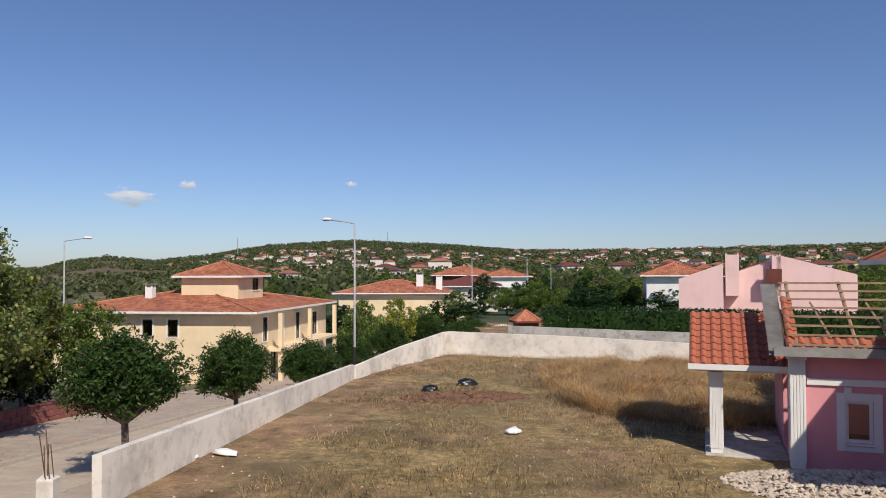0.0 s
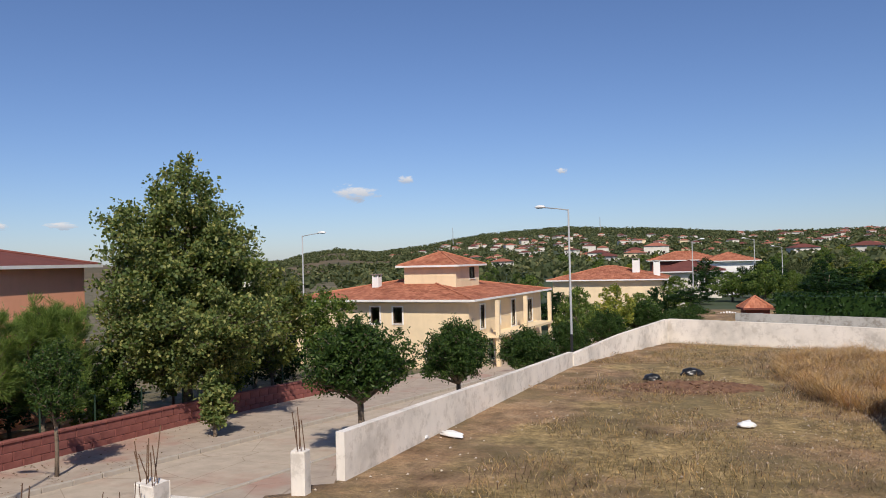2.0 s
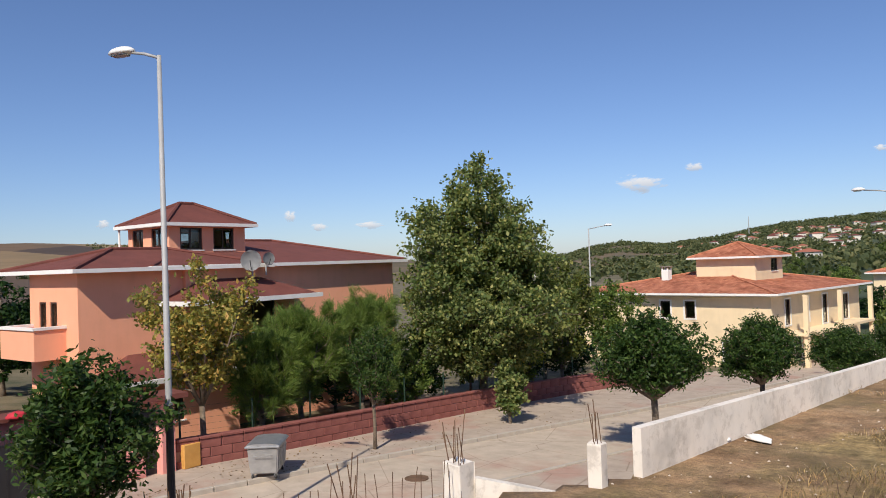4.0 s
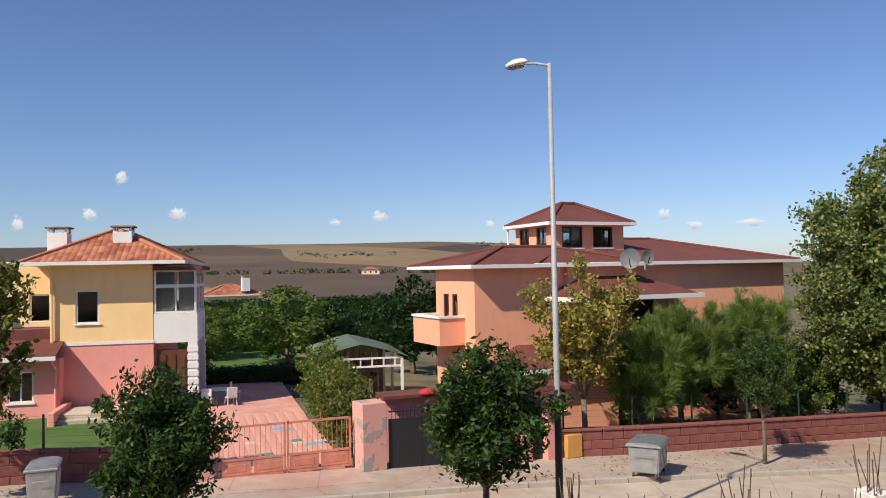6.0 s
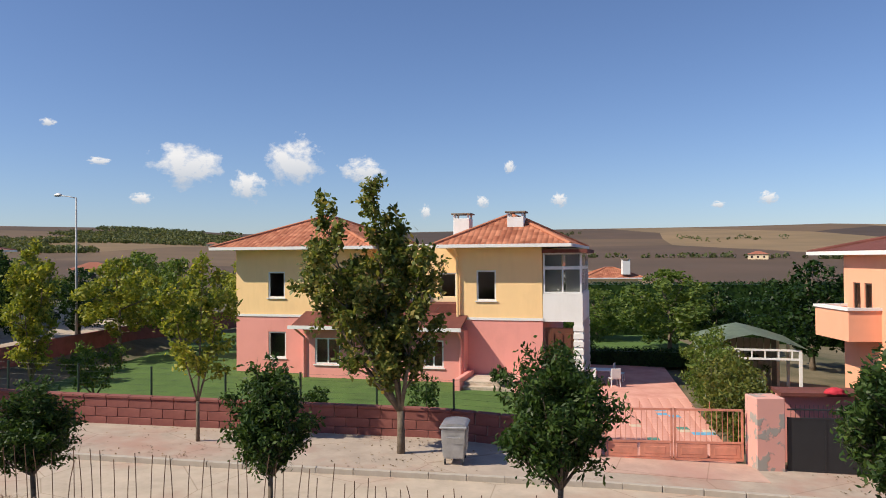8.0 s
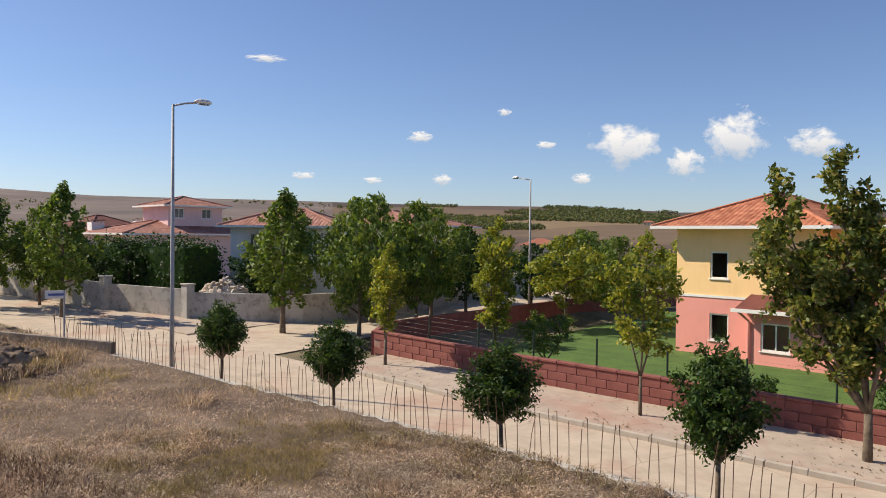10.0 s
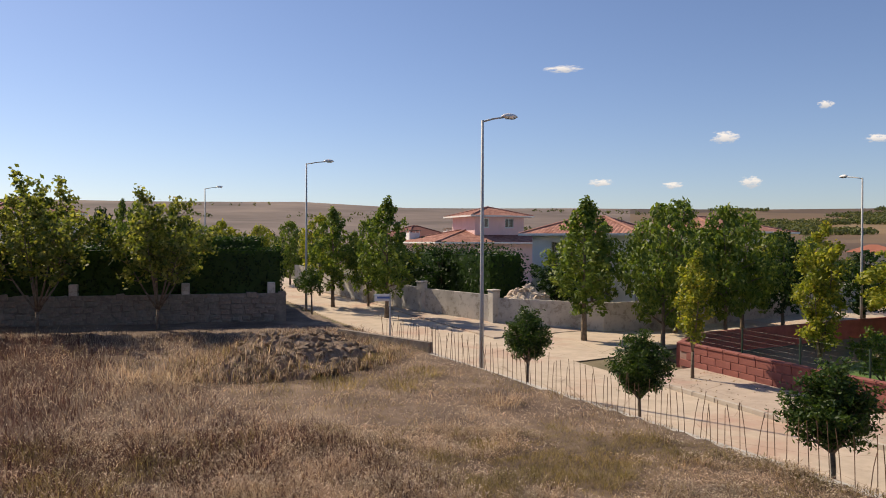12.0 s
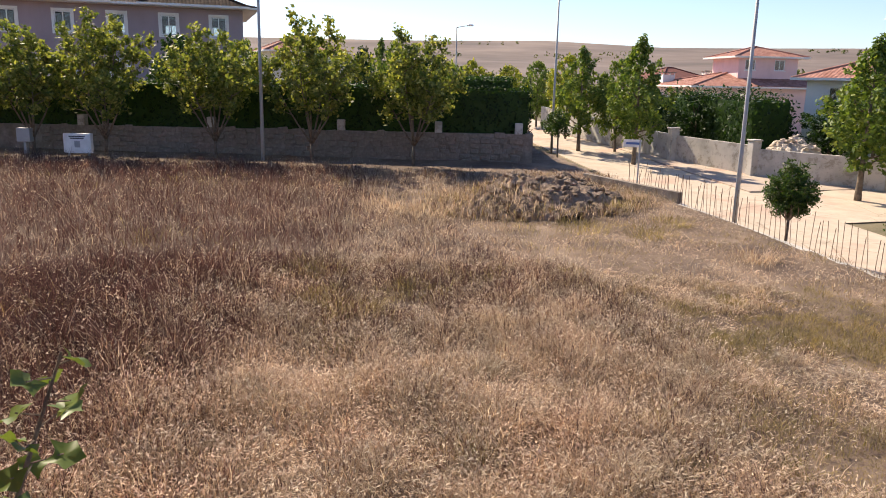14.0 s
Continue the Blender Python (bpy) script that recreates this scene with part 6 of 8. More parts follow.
def pick_north(g, X, Y):
    p = patch(X, Y, 0.14, 11.0) + patch(X, Y, 0.5, 12.0) * 0.5
    straw = np.exp(-(((X - 8) / 4.5) ** 2 + ((Y - 31) / 8) ** 2))
    u = g.uniform(0, 1, len(X))
    kinds = np.where(u < 0.33 + p * 0.6 - straw * 0.6, 2, np.where(u < 0.62, 0, np.where(u < 0.88, 4, 1)))
    tall = 0.34 + p * 0.5 + straw * 0.95
    bare = patch(X, Y, 0.22, 15.0) + 0.45 * patch(X, Y, 0.8, 16.0) + np.clip((-X - 1) / 10, -0.3, 0.5)
    tall = np.where((bare > 0.06) | ((X > 6.0) & (Y < 22.4)), 0.0, tall)
    return kinds, np.clip(tall, 0.0, 1.4)


grass("field_grass_near", "tall dry reddish and straw grass on the vacant field", fan(118, 205, 5.5, 18, 0.8), 185000, 0.40, 0.006, pick_south, 21, 0.85)
grass("field_grass_far", "dry reddish grass reaching to the stone wall", fan(105, 205, 12.5, 38, 0.75), 210000, 0.43, 0.007, pick_south, 22, 0.55)
grass("field_grass_west", "dry straw grass along the lot's edge", fan(84, 125, 9, 18, 0.6), 26000, 0.42, 0.009, pick_south, 23)
grass("lot_grass", "sparse dry grass and straw tufts on the bare lot", fan(-42, 32, 12, 48, 0.6), 170000, 0.40, 0.009, pick_north, 24, 0.12)


def straw_patch(g, n):
    a, r = g.uniform(0, 2 * math.pi, n), g.uniform(0, 1, n) ** 0.5
    x, y = 9.2 + 5.0 * r * np.cos(a), 31.5 + 9.0 * r * np.sin(a)
    k = patch(x, y, 0.45, 33.0)
    ok = (k > -0.25 + 0.5 * (r - 0.6)) & (y < 42.2 - 0.42 * (x - 0.2) + 3.0)
    return x[ok], y[ok]


def pick_straw(g, X, Y):
    u = g.uniform(0, 1, len(X))
    return np.where(u < 0.7, 4, 0), np.clip(0.8 + patch(X, Y, 0.7, 35.0) * 0.7, 0.2, 1.4)


grass("straw_patch", "tall ochre straw standing on the lot before the pink house", straw_patch, 95000, 0.68, 0.008, pick_straw, 25, 0.2)


def heap_weeds():
    """Weeds growing over the spoil heap and a few dark dry shrubs in the field."""
    spots = [(-9.0, -22.3, 0.22, 0.6, G_GREEN), (-11.4, -22.7, 0.22, 0.5, G_GREEN), (-7.6, -22.9, 0.28, 0.8, G_STRAW), (-12.6, -24.0, 0.25, 0.6, G_STRAW), (-6.6, -24.6, 0.3, 0.9, G_STRAW)]
    spots += [(-6.6, -12.4, 0.12, 0.3, G_RED), (-9.4, -13.6, 0.12, 0.35, G_GREEN), (-12.0, -16.5, 0.25, 0.6, G_STRAW), (-10.8, -19.4, 0.2, 0.8, G_GREEN), (-9.3, -20.2, 0.22, 0.9, G_GREEN), (-12.2, -20.6, 0.2, 0.7, G_GREEN), (-4.2, -23.2, 0.35, 1.2, G_STRAW), (-5.2, -22.4, 0.35, 0.9, G_STRAW)]
    for x, y, h, w, m in spots:
        n = 380
        a, r = rng.uniform(0, 6.28, n), w * rng.uniform(0, 1, n) ** 0.5
        B = np.stack([x + r * np.cos(a), y + r * np.sin(a), np.full(n, lot_z(y) + (0.1 if y < -21 else -0.05))], 1)
        d = np.stack([np.cos(a) * 0.5, np.sin(a) * 0.5, np.ones(n)], 1) + rng.normal(0, 0.35, (n, 3))
        L = h * rng.uniform(0.4, 1.2, n)[:, None]
        s = np.stack([-np.sin(a), np.cos(a), 0 * a], 1) * 0.007
        V = np.stack([B - s, B + d * L * 0.6 - s, B + d * L, B + d * L * 0.6 + s], 1)
        ob = new("weed_tuft", quads_mesh("weed_tuft", V, [m]))
        tagged(ob, "dry weed tuft growing on the field", "weeds", "weed tufts", "stuff")


heap_weeds()


def heap_grass():
    """Dry grass on the slopes of the spoil heap."""
    g = np.random.default_rng(29)
    n = 6000
    a, r = g.uniform(0, 6.28, n), 1.15 * g.uniform(0, 1, n) ** 0.5
    u, v = r * np.cos(a), r * np.sin(a)
    keep = (u * 0.9 + g.normal(0, 0.2, n) > 0.35) | (r > 0.9)
    u, v, r = u[keep], v[keep], r[keep]
    n = len(u)
    c, d = math.cos(radians(18)), math.sin(radians(18))
    B = np.stack([-9.5 + u * 3.9 * c - v * 2.4 * d, -24.1 + u * 3.9 * d + v * 2.4 * c, lot_z(-24.1) - 0.1 + 0.78 * np.clip(1 - r * r, 0, 1)], 1)
    t = g.uniform(0, 6.28, n)
    h = g.uniform(0.18, 0.5, n)
    out = np.stack([np.cos(t), np.sin(t), 0 * t], 1)
    side = np.stack([-np.sin(t), np.cos(t), 0 * t], 1) * 0.008
    tip = B + out * (h * 0.7)[:, None] + np.array([0, 0, 1.0]) * h[:, None]
    mid = B + out * (h * 0.2)[:, None] + np.array([0, 0, 0.6]) * h[:, None]
    ob = new("heap_grass", quads_mesh("heap_grass", np.stack([B - side, mid - side, tip, mid + side], 1), [G_STRAW, G_GREEN, G_RED], g.choice(3, n, p=(0.55, 0.25, 0.2))))
    tagged(ob, "dry straw grass growing over the spoil heap", "grass", kind="stuff")


heap_grass()

# ---------- street furniture ----------
def street_lamp(x, y, z, h, arm, heading, head=0.55, dark=True):
    """Galvanised pole with a short arm towards heading (degrees from +x) and a cobra head."""
    t = thing("street_lamp", pose(x, y, z, 0, 0, heading), "grey steel street lamp with a short arm and white lantern head", "street lamp", "street lamps")
    bm = bmesh.new()
    tube(bm, [(0, 0, -0.2), (0, 0, 3.0), (0, 0, h)], [0.085, 0.072, 0.045], 12)
    smooth(part("pole", bm, M_POLE, t))
    bm = bmesh.new()
    tube(bm, [(0, 0, h - 0.05), (arm * 0.5, 0, h + 0.08), (arm, 0, h + 0.16)], [0.032] * 3, 8)
    smooth(part("arm", bm, M_POLE, t))
    bm = bmesh.new()
    r = bmesh.ops.create_uvsphere(bm, u_segments=14, v_segments=8, radius=1.0)
    for v in r["verts"]:
        v.co = Vector((arm + head * 0.42 + v.co.x * head * 0.6, v.co.y * 0.15, h + 0.19 + v.co.z * (0.13 if v.co.z > 0 else 0.05)))
    hd = smooth(part("lantern_head", bm, M_FRAME_W, t))
    bm = bmesh.new()
    box(bm, arm + 0.1, arm + head * 0.8, -0.1, 0.1, h + 0.115, h + 0.15, bevel=0.01)
    part("diffuser", bm, M_GLASS, hd)
    if dark:
        bm = bmesh.new()
        tube(bm, [(0, 0, -0.2), (0, 0, 3.3)], [0.092, 0.076], 12)
        part("painted_foot", bm, M_DARKPAINT, t, "black painted lower pole")
    return t


street_lamp(-14.37, 8.88, -1.45, 10.55, 0.75, 195, 0.6)
street_lamp(-16.0, -22.9, -0.4, 9.35, 0.85, 170, dark=False)
street_lamp(-18.6, -45.4, 0.3, 9.2, 1.2, 170, dark=False)
street_lamp(-0.8, -35.2, 1.0, 9.7, 0.5, 250, dark=False)
street_lamp(-19.9, -73.3, 0.6, 9.0, 1.1, 175, dark=False)
street_lamp(-45.2, -25.2, -0.4, 8.9, 1.3, 250, dark=False)
street_lamp(-5.0, 42.7, -3.0, 10.3, 1.4, 172)
street_lamp(-26.9, 53.7, -3.5, 10.3, 1.3, 15)
street_lamp(3.6, 94.9, -3.8, 10.0, 0.9, 0)
street_lamp(12.1, 109.3, -3.6, 10.0, 1.1, 180)
street_lamp(18.3, 128.7, -3.6, 9.0, 1.1, 180)
street_lamp(-88.0, 20.0, -4.5, 7.0, 1.0, 180)


def waste_container(x, y, z, rz, size=(1, 1, 1)):
    t = thing("waste_container", pose(x, y, z, 0, 0, rz) @ Matrix.Diagonal((*size, 1)), "dented galvanised four-wheeled waste container with closed lid", "waste container", "waste containers")
    bm = bmesh.new()
    vs = box(bm, -0.46, 0.46, -0.62, 0.62, 0.2, 1.1)
    for v in vs:
        if v.co.z < 0.5:
            v.co.x *= 0.86
            v.co.y *= 0.88
    bmesh.ops.bevel(bm, geom=bm.edges[:], offset=0.035, segments=2, affect="EDGES")
    part("bin_body", bm, M_STEEL, t)
    for k in range(5):
        y0 = -0.44 + 0.22 * k
        for s in (-1, 1):
            bm = bmesh.new()
            tube(bm, [(s * 0.425, y0 * 0.92, 0.3), (s * 0.475, y0, 1.0)], [0.018, 0.018], 6)
            part("rib", bm, M_STEEL, t)
    bm = bmesh.new()
    box(bm, -0.52, 0.52, -0.68, 0.68, 1.1, 1.17, bevel=0.02)
    part("rim", bm, M_STEEL, t)
    bm = bmesh.new()
    rings = []
    for i in range(7):
        a = math.pi * (i / 6 - 0.5)
        rings.append([bm.verts.new((math.sin(a) * 0.5, s * 0.64, 1.175 + 0.08 * math.cos(a))) for s in (-1, 1)])
    for a, b in zip(rings, rings[1:]):
        bm.faces.new((a[0], a[1], b[1], b[0]))
    bm.faces.new([r[0] for r in rings])
    bm.faces.new([r[1] for r in rings][::-1])
    part("lid", bm, M_STEEL, t)
    for sx in (-1, 1):
        for sy in (-1, 1):
            bm = bmesh.new()
            tube(bm, [(sx * 0.34 - 0.025, sy * 0.46, 0.09), (sx * 0.34 + 0.025, sy * 0.46, 0.09)], [0.09, 0.09], 14)
            w = part("wheel", bm, M_DARKPAINT, t)
            bm = bmesh.new()
            box(bm, sx * 0.34 - 0.04, sx * 0.34 + 0.04, sy * 0.46 - 0.03, sy * 0.46 + 0.03, 0.1, 0.24)
            part("fork", bm, M_STEEL, w)
    for s in (-1, 1):
        bm = bmesh.new()
        tube(bm, [(-0.25, s * 0.62, 0.85), (-0.25, s * 0.7, 0.85), (0.25, s * 0.7, 0.85), (0.25, s * 0.62, 0.85)], [0.014] * 4, 6)
        part("handle", bm, M_STEEL, t)
    return t


waste_container(-18.6, 14.85, -1.63, 38, (1, 1.05, 0.86))
waste_container(-21.75, -1.35, -1.07, 86, (0.72, 0.8, 0.92))

# manhole cover in the street
bm = bmesh.new()
bmesh.ops.create_cone(bm, cap_ends=True, segments=28, radius1=0.36, radius2=0.36, depth=0.03)
mh = part("manhole_cover", bm, M_REBAR)
mh.location = (-14.9, 17.4, street_z(17.4) + 0.012)
tagged(mh, "dark iron manhole cover set in the road", "manhole cover")


# ---------- gates and entrance of the two villas ----------
def drive_gate():
    t = thing("drive_gate", pose(-22.95, 2.95, -1.32, 0, 0, 86), "salmon painted double steel gate with bars over panelled base", "gate")
    for side in (0, 1):
        x0 = 0.04 + side * 1.97
        bm = bmesh.new()
        for a, b, z0, z1 in ((x0, x0 + 0.06, 0.06, 1.55), (x0 + 1.87, x0 + 1.93, 0.06, 1.55), (x0, x0 + 1.93, 0.06, 0.12), (x0, x0 + 1.93, 0.55, 0.61), (x0, x0 + 1.93, 1.49, 1.55)):
            box(bm, a, b, -0.025, 0.025, z0, z1)
        leaf = part("gate_leaf", bm, M_GATE, t)
        for k in range(2):
            bm = bmesh.new()
            box(bm, x0 + 0.08 + k * 0.92, x0 + 0.93 + k * 0.92, -0.012, 0.012, 0.13, 0.54, bevel=0.008)
            box(bm, x0 + 0.2 + k * 0.92, x0 + 0.81 + k * 0.92, -0.02, 0.02, 0.22, 0.45, bevel=0.012)
            part("panel", bm, M_GATE, leaf)
        for k in range(12):
            bm = bmesh.new()
            u = x0 + 0.15 + k * 0.15
            tube(bm, [(u, 0, 0.6), (u, 0, 1.5)], [0.009, 0.009], 6)
            part("bar", bm, M_GATE, leaf)
        bm = bmesh.new()
        tube(bm, [(x0 + 1.0, 0, 1.75 - 0.0), (x0 + 1.0, 0, 1.5)], [0.012, 0.012], 6)
        part("finial", bm, M_GATE, leaf)
    return t


drive_gate()


def gate_post(x, y, z, w, h, mat, label, cap=True, worn=False):
    t = thing("gate_post", pose(x, y, z, 0, 0, 4), label, "gate post")
    bm = bmesh.new()
    box(bm, -w / 2, w / 2, -w / 2, w / 2, -0.3, h, bevel=0.02)
    part("shaft", bm, mat, t)
    if cap:
        bm = bmesh.new()
        box(bm, -w / 2 - 0.06, w / 2 + 0.06, -w / 2 - 0.06, w / 2 + 0.06, h + 0.002, h + 0.1, bevel=0.02)
        part("cap", bm, mat, t)
    return t


def flaking():
    """Salmon paint flaking off grey render."""
    m, t, b = material("flaking_salmon_render", 0.9)
    v = coords(t)
    f = ramp(t, noise_tex(t, v, 2.2, 7, 0.6), [(0.53, (0, 0, 0)), (0.56, (1, 1, 1))])
    t.links.new(mix(t, f, (0.70, 0.36, 0.30), (0.36, 0.33, 0.29)), b.inputs["Base Color"])
    bump(t, b, f, 0.5, 0.02)
    return m


M_FLAKE = flaking()
gate_post(-22.5, 7.42, -1.45, 0.8, 2.1, M_FLAKE, "broad gate post with flaking salmon render", False)
gate_post(-23.1, 2.55, -1.35, 0.6, 0.75, M_FLAKE, "low salmon gate pier")
gate_post(-21.75, 12.15, -1.7, 0.75, 1.0, M_PINK, "salmon pier of the dark gate", False)
gate_post(-21.55, 13.25, -1.7, 0.5, 2.35, M_PINK, "salmon entrance pier with intercom and letter slots", False)
for dz in (1.35, 1.7, 2.05):
    bm = bmesh.new()
    box(bm, -21.3, -21.26, 13.15, 13.33, -1.7 + dz, -1.7 + dz + 0.16)
    tagged(part("intercom_plate", bm, M_DARKPAINT), "dark plate on the salmon pier", "plate", "plates on the pier")
bm = bmesh.new()
box(bm, -21.7, -21.25, 13.75, 14.35, -1.6, -0.85, bevel=0.02)
tagged(part("meter_box", bm, two_tone("ochre_cabinet_paint", [(0.3, (0.55, 0.27, 0.06)), (0.7, (0.68, 0.36, 0.10))], 2.0, 0.6)), "ochre meter cabinet against the wall", "cabinet")
bm = bmesh.new()
box(bm, -24.2, -23.7, 0.6, 1.6, -1.3, -0.25, bevel=0.02)
tagged(part("utility_box", bm, M_CONC), "grey utility box beside the garden wall", "cabinet")


def dark_gate():
    t = thing("dark_gate", pose(-22.25, 7.95, -1.5, 0, 0, 85), "dark sheet-metal sliding gate with spear bars on top", "gate")
    bm = bmesh.new()
    box(bm, 0.0, 4.0, -0.02, 0.02, 0.08, 1.55)
    part("sheet", bm, M_DARKPAINT, t)
    for k in range(5):
        bm = bmesh.new()
        box(bm, k * 0.985, k * 0.985 + 0.05, -0.035, 0.035, 0.05, 1.6)
        part("stile", bm, M_DARKPAINT, t)
    for k in range(32):
        bm = bmesh.new()
        tube(bm, [(0.1 + k * 0.122, 0, 1.5), (0.1 + k * 0.122, 0, 1.95)], [0.01, 0.006], 5)
        part("spear", bm, M_DARKPAINT, t)
    for z in (0.08, 1.55, 1.8):
        bm = bmesh.new()
        box(bm, 0, 4.0, -0.03, 0.03, z, z + 0.04)
        part("rail", bm, M_DARKPAINT, t)
    d = thing("entrance_door", pose(-21.65, 12.5, -1.7, 0, 0, 82), "narrow dark metal garden door", "door")
    bm = bmesh.new()
    box(bm, 0.02, 0.62, -0.03, 0.03, 0.1, 2.1)
    part("leaf", bm, M_DARKPAINT, d)
    bm = bmesh.new()
    box(bm, -0.3, 1.2, -0.8, 0.3, 2.45, 2.6)
    part("canopy", bm, M_SHINGLE, d)
    # tiled strip roof behind the dark gate
    r = thing("gate_roof", pose(-23.4, 8.2, -1.5, 0, 0, 85), "low brown roof over the gate's side wall", "roof")
    bm = bmesh.new()
    box(bm, 0.0, 3.6, -0.1, 1.0, 2.0, 2.1)
    part("roof_sheet", bm, M_SHINGLE, r)
    bm = bmesh.new()
    box(bm, 0.0, 3.6, 0.35, 0.5, -0.2, 2.0)
    part("side_wall", bm, M_PINK, r)


dark_gate()

# drive of pink pavers and lawn, each a little above the soil
tagged(ribbon("drive", [(-23.1, 2.9, street_z(2.9) + 0.03), (-26, 3.1, -1.33), (-40, 4.6, -1.3), (-43, 4.9, -1.3)], [(-22.8, 6.8, street_z(6.8) + 0.03), (-26, 7.2, -1.42), (-40, 9.0, -1.42), (-43, 9.4, -1.42)], M_DRIVE, 0.12), "pink paver drive behind the gate", "drive", kind="structure")
tagged(ribbon("gate_apron", [(-21.3, 2.7, street_z(2.7) + 0.135), (-23.0, 2.8, street_z(2.8) + 0.135)][::-1], [(-20.9, 7.0, street_z(7.0) + 0.135), (-22.7, 7.1, street_z(7.1) + 0.135)][::-1], M_APRON, 0.05), "pink paver apron before the gate", "pavement", kind="structure")


def drive_pavers():
    """Pavers of the drive, laid in courses."""
    dr = bpy.data.objects["drive"]
    bm = bmesh.new()
    box(bm, -0.19, 0.19, -0.19, 0.19, -0.02, 0.012, bevel=0.008)
    me = mesh_of("paver", bm, M_DRIVE)
    bm = bmesh.new()
    box(bm, -0.19, 0.19, -0.19, 0.19, -0.02, 0.014, bevel=0.008)
    odd = [mesh_of("paver", bm.copy(), paint("blue_paver_paint", (0.16, 0.42, 0.62), 0.8)), mesh_of("paver", bm.copy(), paint("cream_paver_paint", (0.66, 0.52, 0.38), 0.8)), mesh_of("paver", bm, paint("green_paver_paint", (0.10, 0.26, 0.20), 0.8))]
    n = 0
    for i in range(24):
        for j in range(10):
            u, v = -23.6 - i * 0.4, 0.2 + j * 0.4
            k = (-u - 22.95) / 20
            y0, y1 = 2.95 + 1.9 * k, 6.85 + 2.3 * k
            y = y0 + (y1 - y0) * (j + 0.5) / 10
            z = (street_z(3.5) + 0.03) * (1 - min(1, (-u - 23) / 3)) - 1.36 * min(1, (-u - 23) / 3) if u > -26 else -1.36
            p = new("paver", odd[int(rng.integers(3))] if rng.uniform() < 0.06 else me)
            p.parent = dr
            p.location = (u, y, z + 0.03)


drive_pavers()
lawn_pts_w, lawn_pts_e = [], []
for yy in np.arange(-21.2, 2.1, 1.0):
    lawn_pts_e.append((lerp_table(yy, GARDEN) - 0.3, yy, max(street_z(yy), -1.25) * 0.5 + ground_z(lerp_table(yy, GARDEN) - 0.4, yy) * 0.5 + 0.06))
    lawn_pts_w.append((-28.2, yy, ground_z(-28.2, yy) + 0.05))
tagged(ribbon("lawn_front", lawn_pts_e, lawn_pts_w, M_LAWN), "mown green lawn behind the garden wall", "lawn", kind="structure")
tagged(ribbon("lawn", [(-28.1, yy, ground_z(-28.2, yy) + 0.055) for yy in np.arange(-21.2, 2.1, 1.0)], [(-60.0, yy * 1.0, ground_z(-60, yy) + 0.06 if abs(yy) < 12 else -1.18) for yy in np.arange(-21.2, 2.1, 1.0)], M_LAWN), "mown green lawn round the yellow villa", "lawn", kind="structure")
tagged(ribbon("lawn_back", [(-43.2, yy, -1.2) for yy in np.arange(2.1, 14.1, 1.0)], [(-58.0, yy, -1.2) for yy in np.arange(2.1, 14.1, 1.0)], M_LAWN), "lawn at the end of the drive", "lawn", kind="structure")


def wire_fence(name, y0, y1, h):
    t = thing(name, Matrix(), "dark green wire fence on posts behind the garden wall", "fence")
    ys = np.arange(y0, y1 + 0.1, 2.5)
    for y in ys:
        x = lerp_table(y, GARDEN) - 0.45
        z = street_z(y) + 0.2
        bm = bmesh.new()
        tube(bm, [(x, y, z - 0.6), (x, y, z + h)], [0.035, 0.035], 6)
        part("post", bm, M_FENCE, t)
    for k in range(6):
        bm = bmesh.new()
        zz = 0.75 + k * (h - 0.8) / 5
        tube(bm, [(lerp_table(y, GARDEN) - 0.45, y, street_z(y) + 0.2 + zz) for y in ys], [0.0025] * len(ys), 4)
        part("wire", bm, M_FENCE, t)


wire_fence("wire_fence", -21.5, 1.0, 1.75)
wire_fence("wire_fence", 14.0, 36.5, 1.8)


